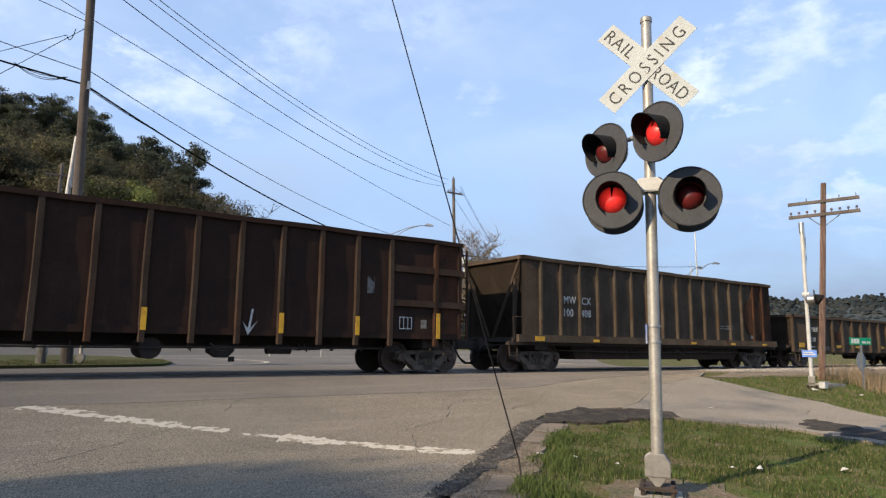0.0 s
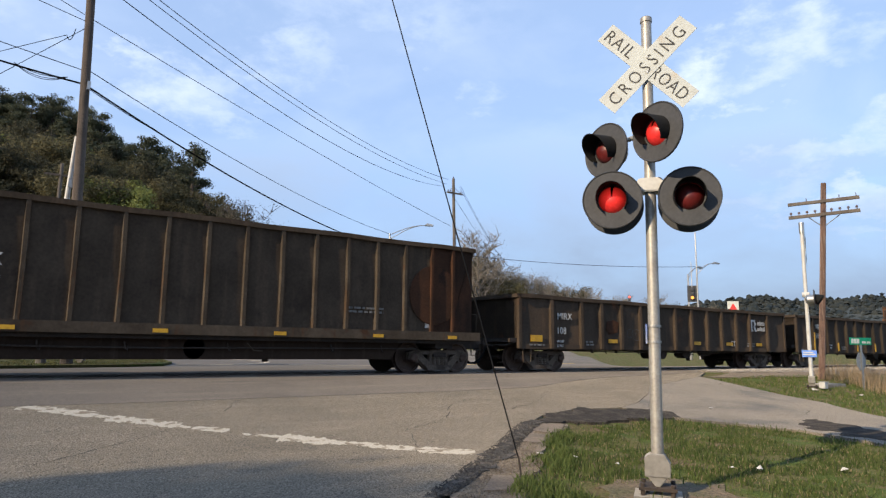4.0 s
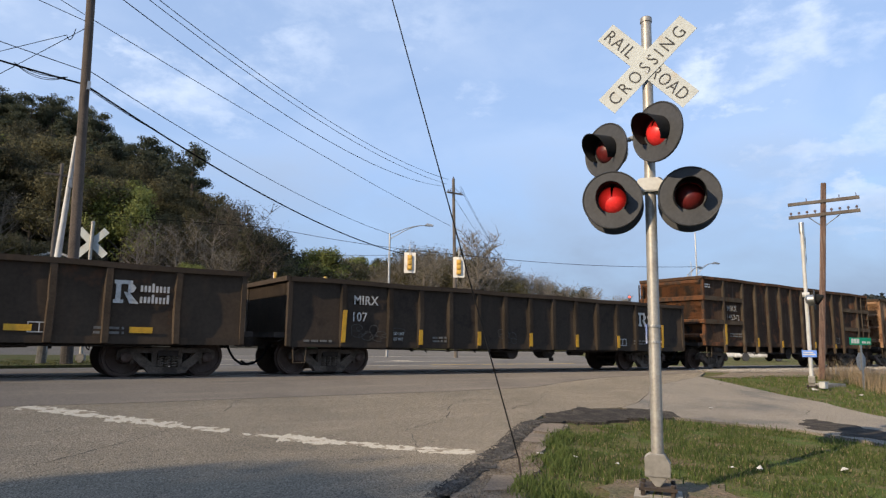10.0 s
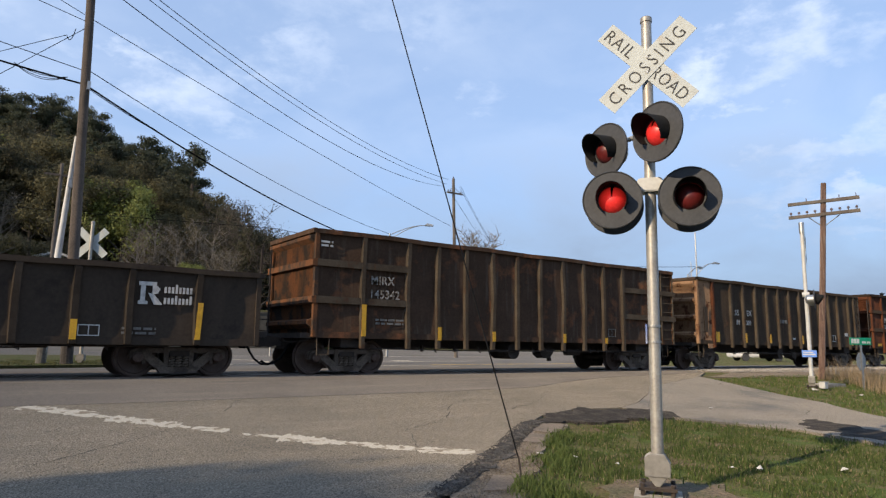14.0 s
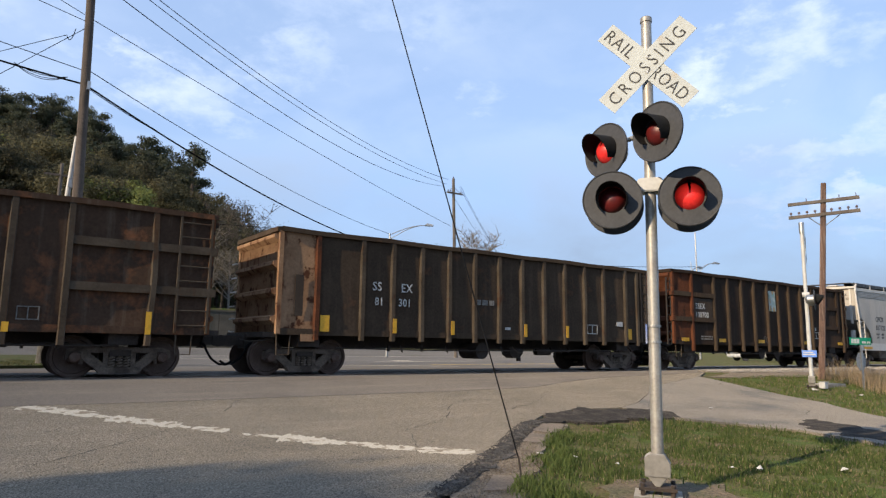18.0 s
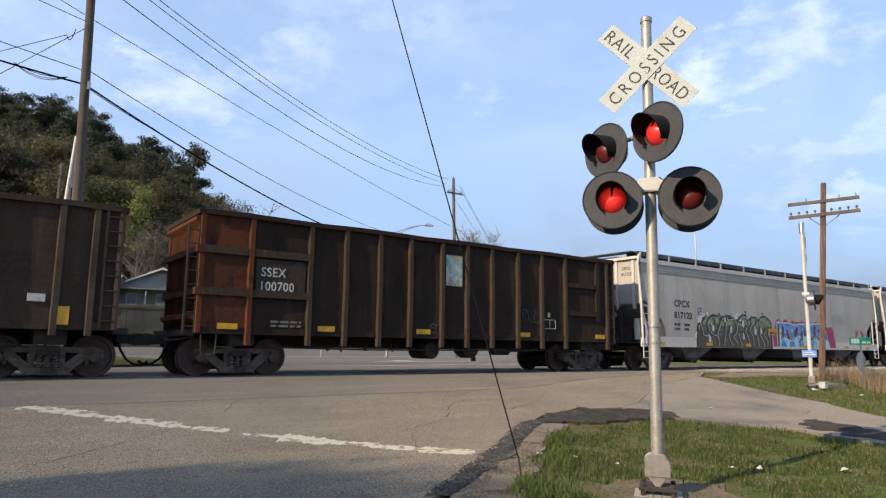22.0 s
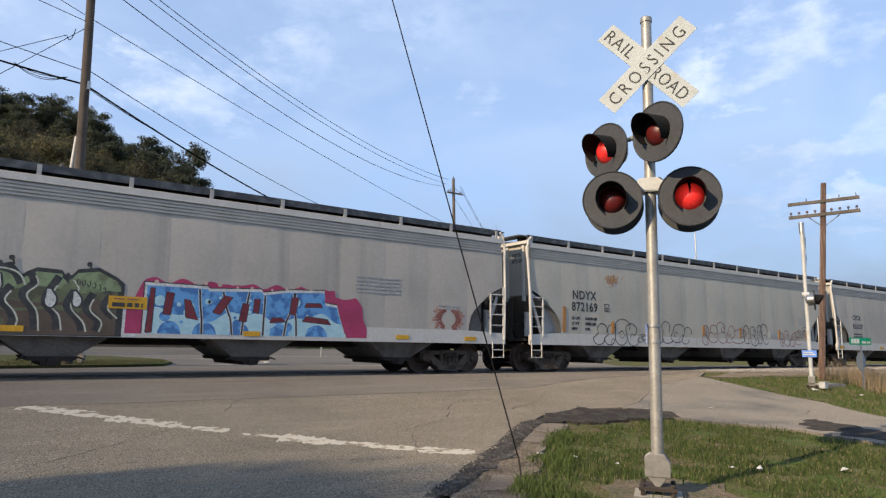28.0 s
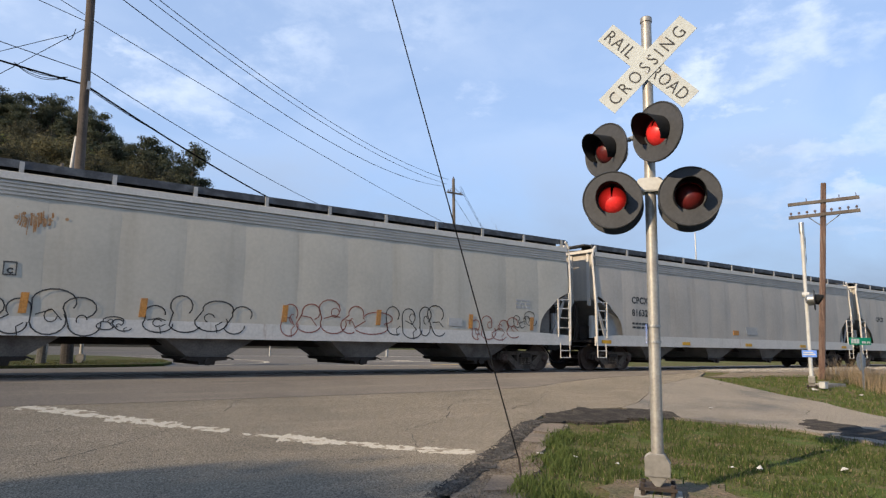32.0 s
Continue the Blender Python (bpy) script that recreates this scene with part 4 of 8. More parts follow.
        for z in belts:
            bm = bm_new()
            prism(bm, [(x, z - 0.12), (x + d * 0.13, z - 0.09), (x + d * 0.13, z + 0.07), (x, z + 0.10)], -1.60, 1.60)
            part("end_belt", bm, rib_mat if d > 0 else end_mat, car)
        if not sloped:
            for y in (-1.5, 1.5):
                bm = bm_new()
                box(bm, min(x - d * 0.06, x + d * 0.05), max(x - d * 0.06, x + d * 0.05), y - 0.06, y + 0.06, zs - 0.1, zt - 0.1)
                part("corner_post", bm, end_mat, car)
        bm = bm_new()
        box(bm, min(x, x + d * 0.32), max(x, x + d * 0.32), -1.40, 1.40, 0.95, 1.08)
        part("end_platform", bm, UNDER, car)
    bm = bm_new()
    box(bm, 0.02, L - 0.02, -1.46, 1.46, zs - 0.06, zs + 0.02)
    part("floor_plate", bm, INNER, car)
    bm = bm_new()
    box(bm, 0.1, L - 0.1, -0.32, 0.32, 0.70, zs - 0.06)
    for x in trucks:
        box(bm, x - 0.3, x + 0.3, -1.35, 1.35, 0.72, zs - 0.06)
    part("centre_sill", bm, UNDER, car)
    bm = bm_new()
    tube(bm, (L * 0.47, -1.25, 0.66), (L * 0.47, -0.35, 0.66), 0.25, n=18)
    part("air_reservoir", bm, UNDER, car, smooth=True)
    bm = bm_new()
    prism(bm, [(L * 0.555, 0.74), (L * 0.555, 0.56), (L * 0.56 + 0.12, 0.44), (L * 0.56 + 0.34, 0.44), (L * 0.56 + 0.5, 0.60), (L * 0.56 + 0.5, 0.74)], -1.15, -0.75)
    part("brake_valve", bm, UNDER, car)
    bm = bm_new()
    tube(bm, (L * 0.59, -1.0, 0.34), (L * 0.59, -1.0, 0.46), 0.08, n=10)
    part("valve_cap", bm, UNDER, car)
    bm = bm_new()
    tube(bm, (L * 0.645, -0.95, 0.64), (L * 0.645 + 0.65, -0.95, 0.64), 0.11, n=12)
    tube(bm, (L * 0.645 + 0.65, -0.95, 0.64), (L * 0.645 + 1.5, -0.95, 0.66), 0.02, n=6)
    part("brake_cylinder", bm, UNDER, car, smooth=True)
    bm = bm_new()
    path_tube(bm, [(L * 0.12, -1.30, 0.70), (L * 0.30, -1.34, 0.665), (L * 0.40, -1.33, 0.66), (L * 0.55, -1.34, 0.675), (L * 0.88, -1.30, 0.70)], 0.022, 6)
    part("brake_pipe", bm, UNDER, car)
    for f in (0.26, 0.37, 0.52, 0.70, 0.80):
        bm = bm_new()
        path_tube(bm, [(L * f, -1.30, 0.80), (L * f + 0.01, -1.34, 0.64), (L * f + 0.06, -1.34, 0.60), (L * f + 0.07, -1.28, 0.70)], 0.016, 5)
        part("pipe_hanger", bm, UNDER, car)
    bm = bm_new()
    path_tube(bm, [(L * 0.55, -1.35, 0.80), (L * 0.56, -1.42, 0.62), (L * 0.575, -1.42, 0.60)], 0.016, 5)
    part("release_rod", bm, RIB_TAN, car)
    bm = bm_new()
    path_tube(bm, [(L * 0.20, -0.8, 0.74), (L * 0.40, -0.85, 0.70), (L * 0.62, -0.85, 0.72), (L * 0.82, -0.8, 0.74)], 0.022, 6)
    for x in (0.25, 0.33, 0.7, 0.76):
        box(bm, L * x, L * x + 0.06, -0.9, -0.8, 0.62, 0.8)
    part("brake_rod", bm, UNDER, car)
    trucks_and_couplers(car, L, *trucks)
    return car


YF = -1.515   # face of the near wall panels
YRIB = -1.615


def ribs_at(first, last, n):
    return [first + (last - first) * i / (n - 1) for i in range(n)]


# 1: tall brown car, last bays braced with flat bars
c = gondola("gondola_car", -4.2, 16.1, 3.88, 0.98, "tall dark brown rusty steel open freight car with weathered ribs", CAR_REDBROWN, RIB_RED,
            [0.65, 2.0] + ribs_at(3.05, 13.68, 11) + [15.2], (1.2, 15.2), last_mat=CAR_RUST, rib_low=0.20, belts=(2.95, 1.98), belt_end=(0.0, 2.4), rib_paint={-1: CAR_RUST})
for x in (4.11, 7.30, 10.49, 12.62):
    plate(c, x - 0.05, 1.05, 0.12, 0.5, YRIB, YELLOW, "reflector", "yellow reflective strip")
plate(c, 15.2, 1.0, 0.13, 0.72, YRIB, YELLOW, "reflector", "yellow reflective strip")
bm = bm_new()
beam(bm, (9.78, 1.62), (9.70, 1.10), 0.05, YF - 0.045, YF - 0.03)
prism(bm, [(9.55, 1.30), (9.68, 0.98), (9.90, 1.32), (9.70, 1.12)], YF - 0.050, YF - 0.04)
part("chalk_arrow", bm, LETTER, c, "white painted arrow pointing down")
outline_box(c, 14.0, 1.25, 0.42, 0.34, YF, bars=2)
plate(c, 14.72, 1.28, 0.2, 0.24, YF, LETTER_DIM, "stencil_patch")
plate(c, 12.95, 2.2, 0.22, 0.45, YF, LETTER_DIM, "stencil_patch")
ladder(c, 16.1, 16.42, -1.45, 1.0, 3.7, 8, CAR_RUST)
stirrup(c, 15.55, -1.5, RIB_TAN)

# 2: tall car with overhanging sloped ends
c = gondola("hopper_car", 14.45, 15.15, 3.76, 0.98, "tall dark grey-brown open steel freight car with sloped ends", CAR_GREY, RIB_TAN,
            ribs_at(0.78, 13.65, 15) + [14.4], (1.0, 14.25), last_mat=CAR_RUST, rib_low=-0.12, rib_w=0.11, end_ribs=0, sloped=0.9, end_mat=CAR_BLACK, last_n=2, rib_paint={-1: CAR_RUST, -2: CAR_RUST})
bm = bm_new()
box(bm, -0.25, 15.40, -1.625, -1.50, 0.96, 1.20)
part("frame_beam", bm, RIB_TAN, c, "weathered long side sill")
bm = bm_new()
box(bm, -0.55, 15.55, -1.46, -1.30, 0.86, 0.955)
part("lower_flange", bm, UNDER, c)
bm = bm_new()
prism(bm, [(2.35, 0.95), (2.7, 0.40), (12.5, 0.40), (12.85, 0.95)], -1.25, 1.25)
part("belly", bm, CAR_UMBER, c, "dark sloped hopper belly")
for i, x in enumerate((0.45, 3.2, 6.1, 8.9, 11.7, 14.2)):
    plate(c, x, 1.0, 0.42 if i == 0 else 0.32, 0.15 if i == 0 else 0.09, YRIB - 0.014, YELLOW, "reflector", "yellow reflective strip")
words(c, "MW", 1.84, 2.28, 0.36, YF - 0.03, LETTER)
words(c, "CX", 2.72, 2.28, 0.36, YF - 0.03, LETTER)
words(c, "100", 1.80, 1.85, 0.36, YF - 0.03, LETTER)
words(c, "408", 2.68, 1.85, 0.36, YF - 0.03, LETTER)
plate(c, 13.45, 1.3, 0.16, 0.36, YF, LETTER, "stencil_patch")
for x, d in ((0, -1), (15.15, 1)):
    bm = bm_new()
    path_tube(bm, [(x + d * 0.25, -1.4, 1.05), (x + d * 0.30, -1.4, 1.75), (x - d * 0.1, -1.4, 1.78), (x - d * 0.15, -1.4, 1.05)], 0.02, 6)
    part("grab_iron", bm, RIB_TAN, c)
    for y in (-1.2, 1.2):
        bm = bm_new()
        beam(bm, (x + d * 0.1, 1.02), (x + d * 0.02, 3.0), 0.10, y - 0.05, y + 0.05)
        part("end_post", bm, CAR_BLACK, c)
for x in (-0.06, 15.21):
    for y0, y1 in ((-1.45, -0.1), (1.45, 0.1)):
        bm = bm_new()
        tube(bm, (x, y0, 3.62), (x, y1, 1.1), 0.05, n=6)
        part("end_brace", bm, CAR_GREY, c)
bm = bm_new()
lathe(bm, [(YF - 0.036, 0.0), (YF - 0.036, 0.86), (YF - 0.02, 0.86)], "Y", 30, (13.75, 0, 2.25))
part("rust_patch", bm, CAR_RUST, c, "round red rust patch")
small_print(c, 10.95, 1.75, YF - 0.03, 1.1, 2, LETTER_DIM, seed=71)
stirrup(c, -0.5, -1.42, RIB_TAN)
stirrup(c, 15.2, -1.42, RIB_TAN)

# 3 and 4: low black cars
def company_mark(car, x, z, y):
    """The owner's mark: a large white block shape with two rows of bars beside it."""
    k = 0.84
    bm = bm_new()
    for x0, x1, z0, z1 in ((0, 0.24, 0, 0.09), (0.05, 0.17, 0.09, 0.50), (0, 0.44, 0.50, 0.60)):
        box(bm, x + k * x0, x + k * x1, y - 0.005, y + 0.003, z + k * z0, z + k * z1)
    for poly in ([(0.34, 0.26), (0.48, 0.30), (0.54, 0.42), (0.46, 0.50), (0.34, 0.50)], [(0.24, 0.30), (0.38, 0.28), (0.62, 0), (0.40, 0)]):
        prism(bm, [(x + k * a, z + k * b) for a, b in poly], y - 0.005, y + 0.003)
    part("company_mark", bm, LETTER, car, "white painted company mark")
    rnd = random.Random(4)
    bm = bm_new()
    for zz in (z + 0.27, z + 0.02):
        cx = x + 0.54
        while cx < x + 1.18:
            box(bm, cx, cx + 0.05, y - 0.005, y + 0.003, zz, zz + rnd.choice((0.14, 0.14, 0.20)))
            cx += 0.080
    part("company_print", bm, LETTER, car)


low_ribs = [1.5, 2.93] + ribs_at(3.95, 13.54, 10) + [15.0]
low_label = "low black open steel freight car with rusty stains"
c = gondola("gondola_car", 31.55, 16.4, 2.50, 0.74, "low sooty brown open steel freight car with rust stains", CAR_SOOT, CAR_GREY, [r - 0.11 for r in low_ribs], (1.36, 14.85), rib_low=-0.02, end_ribs=0, chord_mat=CAR_SOOT, rib_w=0.17, dent=2.2)
words(c, "MIRX", 1.66, 1.73, 0.32, YF - 0.03, LETTER)
words(c, "108", 1.63, 1.25, 0.32, YF - 0.03, LETTER)
for i, x in enumerate((0.45, 4.2, 6.3, 9.3, 11.6, 13.9)):
    plate(c, x, 0.98, 0.52 if i == 0 else 0.48, 0.21 if i == 0 else 0.13, YF - 0.035, YELLOW, "reflector", "yellow reflective plate")
company_mark(c, 13.53, 1.62, YF - 0.035)
words(c, "LD LMT", 1.64, 0.97, 0.105, YF - 0.03, LETTER)
words(c, "LT WT", 1.64, 0.82, 0.105, YF - 0.03, LETTER)
small_print(c, 3.05, 0.98, YF - 0.03, 0.4, 2, seed=3)
outline_box(c, 12.0, 0.95, 0.42, 0.22, YF - 0.03)
small_print(c, 13.2, 1.05, YF - 0.03, 0.6, 2, seed=6)
bm = bm_new()
prism(bm, [(4.12, 1.42), (4.3, 1.30), (4.72, 1.36), (4.80, 1.72), (4.5, 1.80), (4.16, 1.74)], YF - 0.022, YF - 0.014)
part("rust_patch", bm, CAR_RUST, c, "red rust patch")
small_print(c, 0.4, 0.85, YF - 0.03, 0.7, 1, seed=7)
stirrup(c, 0.15, -1.5, RIB_TAN, 0.74, 0.42)
c = gondola("gondola_car", 49.13, 16.42, 2.50, 0.72, low_label, CAR_BLACK, RIB_BLACK, low_ribs, (1.37, 14.75), rib_low=-0.02, end_ribs=0, chord_mat=CAR_BLACK, rib_w=0.17, dent=1.6)
words(c, "MIRX", 1.80, 1.87, 0.34, YF - 0.03, LETTER)
words(c, "107", 1.74, 1.42, 0.34, YF - 0.03, LETTER)
for x in (1.5, 15.0):
    plate(c, x - 0.07, 0.85, 0.12, 0.85, YRIB, YELLOW, "reflector", "long yellow reflective strip", 0.04)
for x in (3.95, 6.08, 8.21, 10.34, 12.47):
    plate(c, x - 0.07, 0.82, 0.13, 0.42, YRIB, YELLOW, "reflector", "yellow reflective strip")
company_mark(c, 13.68, 1.62, YF - 0.035)
words(c, "LD LMT", 3.08, 1.08, 0.105, YF - 0.03, LETTER)
words(c, "LT WT", 3.08, 0.93, 0.105, YF - 0.03, LETTER)
small_print(c, 4.4, 1.0, YF - 0.03, 0.5, 2, seed=9)
outline_box(c, 12.55, 0.9, 0.42, 0.24, YF - 0.03)
small_print(c, 13.4, 1.05, YF - 0.03, 0.7, 2, seed=10)
small_print(c, 0.4, 0.85, YF - 0.03, 0.8, 1, seed=12)
stirrup(c, 0.15, -1.5, RIB_TAN, 0.74, 0.42)

# 5: tall brown car with belted ends
c = gondola("gondola_car", 67.05, 15.08, 3.82, 0.96, "tall brown rusty open freight car with belted end bays", CAR_BROWN, RIB_TAN,
            [1.4] + ribs_at(2.86, 12.12, 10) + [13.8], (1.17, 13.35), end_mat=CAR_BURNT, first_mat=CAR_BROWN, rib_low=0.26, belts=(2.92, 1.95), belt_end=(2.9, 2.95), end_ribs=2, dent=2.8)
plate(c, 1.34, 1.02, 0.13, 0.85, YRIB, YELLOW, "reflector", "yellow reflective strip")
for x, h in ((3.88, 0.38), (5.94, 0.3), (9.02, 0.3), (11.1, 0.2), (13.75, 0.5)):
    plate(c, x - 0.03, 0.95, 0.12, h, YRIB, YELLOW, "reflector", "faded yellow reflective strip")
words(c, "MIRX", 1.62, 2.44, 0.34, YF - 0.03, LETTER_OLD)
words(c, "145342", 1.58, 2.06, 0.34, YF - 0.03, LETTER_OLD)
small_print(c, 1.8, 1.45, YF - 0.03, 0.9, 2, seed=14)
small_print(c, 0.1, 3.45, YF - 0.03, 0.35, 2, LETTER, seed=15)
outline_box(c, 11.3, 1.2, 0.4, 0.28, YF - 0.03, LETTER_DIM)
ladder(c, 14.35, 15.05, -1.58, 1.0, 3.72, 8, RIB_TAN)
ladder(c, -0.42, -0.14, 1.35, 1.0, 3.6, 8, UNDER)
stirrup(c, 0.1, -1.5, RIB_TAN)
stirrup(c, 14.4, -1.5, RIB_TAN)

# 6: brown car with a bare tan end
c = gondola("gondola_car", 83.85, 14.4, 3.74, 1.02, "tall brown open freight car with bare tan end and corner", CAR_OLIVE, RIB_TAN,
            [1.02] + ribs_at(2.35, 12.05, 11) + [13.25, 13.9], (0.93, 13.25), end_mat=CAR_TAN, first_mat=CAR_TAN, rib_low=0.12, end_ribs=4, rib_paint={0: CAR_ORANGE})
for x, h, w in ((1.12, 0.42, 0.26), (3.3, 0.4, 0.12), (5.3, 0.4, 0.12), (8.2, 0.4, 0.12), (10.1, 0.4, 0.12), (13.3, 0.38, 0.22)):
    plate(c, x, 1.12, w, h, YRIB + (0.03 if w > 0.2 else 0.0), YELLOW, "reflector", "yellow reflective strip")
words(c, "SS", 2.66, 2.28, 0.34, YF - 0.03, LETTER)
words(c, "EX", 3.58, 2.28, 0.34, YF - 0.03, LETTER)
words(c, "81", 2.74, 1.88, 0.30, YF - 0.03, LETTER)
words(c, "301", 3.50, 1.88, 0.30, YF - 0.03, LETTER)
small_print(c, 6.3, 2.05, YF - 0.03, 0.7, 1, h=0.16, seed=17)
plate(c, 7.45, 1.32, 0.22, 0.08, YF - 0.03, LETTER, "stencil_patch")
plate(c, 12.75, 1.58, 0.32, 0.16, YF - 0.03, LETTER, "stencil_patch")
outline_box(c, 11.2, 1.28, 0.52, 0.32, YF - 0.03)
plate(c, 0.42, 1.5, 0.22, 1.05, YF - 0.03, CAR_BLACK, "burn_mark", "dark scorched stain")
plate(c, 0.62, 0.86, 0.38, 0.18, YF - 0.02, CAR_TAN, "bracket")
ladder(c, 14.1, 14.42, -1.58, 1.05, 3.65, 8, UNDER)
stirrup(c, 0.0, -1.48, RIB_TAN)
for z in (1.1, 1.45, 1.8, 2.2, 2.6, 3.0):
    bm = bm_new()
    box(bm, -0.26, -0.22, 1.1, 1.5, z, z + 0.035)
    part("white_rung", bm, LETTER, c, "white painted ladder rung")

# 7: brown car with orange rusted end
c = gondola("gondola_car", 100.0, 14.5, 3.95, 1.0, "tall dark brown open freight car with orange rusted end", CAR_UMBER, CAR_OLIVE,
            [1.19, 2.76, 3.78, 4.82, 5.83, 6.94, 7.88, 8.85, 9.93, 10.99, 12.08, 14.17], (1.13, 13.33), end_mat=CAR_ORANGE, first_mat=CAR_ORANGE, rib_low=0.25, belts=(3.0, 2.0), belt_end=(2.8, 0.0), end_ribs=2, rib_paint={0: CAR_ORANGE})
words(c, "SSEX", 1.44, 2.44, 0.32, YF - 0.045, LETTER)
words(c, "100700", 1.40, 2.09, 0.32, YF - 0.045, LETTER)
plate(c, 1.32, 2.0, 1.30, 0.86, YF - 0.032, CAR_BLACK, "stencil_patch", "black repainted patch")
small_print(c, 1.75, 1.3, YF - 0.03, 0.8, 2, seed=19)
plate(c, 7.08, 2.57, 0.60, 0.92, YF - 0.032, mat("poster_paper", (0.40, 0.46, 0.42), 0.7, second=(0.12, 0.26, 0.22), blotch=4, third=(0.40, 0.26, 0.12), third_mix=(0.52, 0.6), third_scale=(5, 5, 3)), "painted_panel", "white and green painted panel")
for x in (0.45, 3.02, 6.06, 9.97, 13.55):
    plate(c, x, 1.12, 0.48, 0.14, YF - 0.034, YELLOW, "reflector", "faded yellow reflective strip")
outline_box(c, 11.07, 1.4, 0.54, 0.31, YF - 0.03)
plate(c, 11.25, 1.78, 0.1, 0.16, YF - 0.03, LETTER, "stencil_patch")
for x0, x1, z0, z1 in ((12.17, 13.57, 2.84, 3.00), (12.17, 13.57, 1.88, 2.04), (13.58, 13.74, 1.72, 3.84)):
    bm = bm_new()
    box(bm, x0, x1, -1.6, -1.5, z0, z1)
    part("patch_bar", bm, CAR_UMBER, c)
ladder(c, -0.3, -0.05, -1.45, 1.0, 3.6, 8, UNDER)
ladder(c, 14.2, 14.5, -1.58, 1.0, 3.8, 8, UNDER)
stirrup(c, 0.1, -1.5, RIB_TAN)


# ---- covered hopper cars ----
INK = mat("spray_black", (0.030, 0.030, 0.030), 0.6, second=(0.05, 0.05, 0.05), blotch=6, bump=0)
INK_RED = mat("spray_red", (0.22, 0.075, 0.055), 0.6, second=(0.30, 0.13, 0.10), blotch=6, bump=0)
INK_FLAME = mat("spray_flame", (0.36, 0.17, 0.12), 0.7, second=(0.40, 0.30, 0.25), blotch=9, bump=0)
PINK = mat("spray_pink", (0.40, 0.040, 0.115), 0.55, second=(0.32, 0.032, 0.09), blotch=3, bump=0, fine=0.08)
BLUE = mat("spray_blue", (0.055, 0.17, 0.40), 0.55, second=(0.12, 0.32, 0.60), blotch=4, mix=(0.48, 0.55), bump=0, fine=0.08)
PALE_BLUE = mat("spray_pale", (0.42, 0.62, 0.66), 0.55, second=(0.34, 0.55, 0.62), blotch=4, bump=0, fine=0.08)
OLIVE = mat("spray_olive", (0.120, 0.132, 0.068), 0.6, second=(0.085, 0.082, 0.048), blotch=2.2, mix=(0.47, 0.56), bump=0, fine=0.1)
BROWN_INK = mat("spray_brown", (0.105, 0.075, 0.055), 0.6, second=(0.085, 0.06, 0.04), blotch=3, bump=0, fine=0.1)
PALE_OLIVE = mat("spray_pale_olive", (0.52, 0.52, 0.42), 0.6, second=(0.36, 0.36, 0.27), blotch=5, bump=0)
MINT = mat("spray_mint", (0.225, 0.290, 0.150), 0.6, second=(0.14, 0.16, 0.085), blotch=4, bump=0, fine=0.1)
RUST_STAIN = mat("rust_stain", (0.34, 0.17, 0.065), 0.8, second=(0.42, 0.28, 0.16), blotch=6, bump=0)
SPRAY_DARK_RED = mat("spray_dark_red", (0.17, 0.025, 0.035), 0.6, bump=0)
CREAM_SPRAY = mat("spray_cream", (0.55, 0.42, 0.34), 0.6, bump=0)
WHITE_SPRAY = mat("spray_white", (0.60, 0.60, 0.57), 0.6, second=(0.5, 0.5, 0.48), blotch=3, bump=0)


def ribbon(bm, pts, w, y):
    """A flat painted stroke along points in x, z."""
    pts = [Vector((p[0], p[1])) for p in pts]
    prev = None
    for i, p in enumerate(pts):
        d = pts[min(i + 1, len(pts) - 1)] - pts[max(i - 1, 0)]
        d = d.normalized() if d.length > 1e-6 else Vector((1, 0))
        n = Vector((-d.y, d.x)) * w / 2
        a, b = bm.verts.new((p.x + n.x, y, p.y + n.y)), bm.verts.new((p.x - n.x, y, p.y - n.y))
        if prev:
            bm.faces.new((prev[0], prev[1], b, a))
        prev = (a, b)


def arc(cx, cz, rx, rz, a0, a1, n=10):
    return [(cx + rx * cos(radians(a0 + (a1 - a0) * i / n)), cz + rz * sin(radians(a0 + (a1 - a0) * i / n))) for i in range(n + 1)]


def flat(bm, pts, y):
    f = bm.faces.new([bm.verts.new((a, y, b)) for a, b in pts])
    bmesh.ops.triangulate(bm, faces=[f])


def strip(bm, xs, lo, hi, y):
    """A painted band between two wavy edges, lo and hi being heights by x."""
    prev = None
    for x in xs:
        a, b = lo(x), hi(x)
        if b < a + 0.004:
            b = a + 0.004
        q = (bm.verts.new((x, y, a)), bm.verts.new((x, y, b)))
        if prev:
            bm.faces.new((prev[0], q[0], q[1], prev[1]))
        prev = q


def steps(x0, x1, n):
    return [x0 + (x1 - x0) * i / n for i in range(n + 1)]


def between(pts):
    """Straight pieces through points (x, z), as a height by x."""
    def f(x):
        for (a, za), (b, zb) in zip(pts, pts[1:]):
            if x <= b:
                return za + (zb - za) * max(0.0, (x - a) / max(b - a, 1e-6))
        return pts[-1][1]
    return f


def disc(bm, cx, cz, r, y, n=10):
    bm.faces.new([bm.verts.new((cx + r * cos(2 * pi * k / n), y, cz + r * sin(2 * pi * k / n))) for k in range(n)])


def glide(pts, n=5):
    """A smooth line through points."""
    p = [Vector(q) for q in (pts[0], *pts, pts[-1])]
    line = []
    for a, b, c, d in zip(p, p[1:], p[2:], p[3:]):
        for i in range(n):
            t = i / n
            q = 0.5 * (2 * b + (c - a) * t + (2 * a - 5 * b + 4 * c - d) * t * t + (3 * b - a - 3 * c + d) * t ** 3)
            line.append((q.x, q.y))
    return line + [tuple(p[-1])]


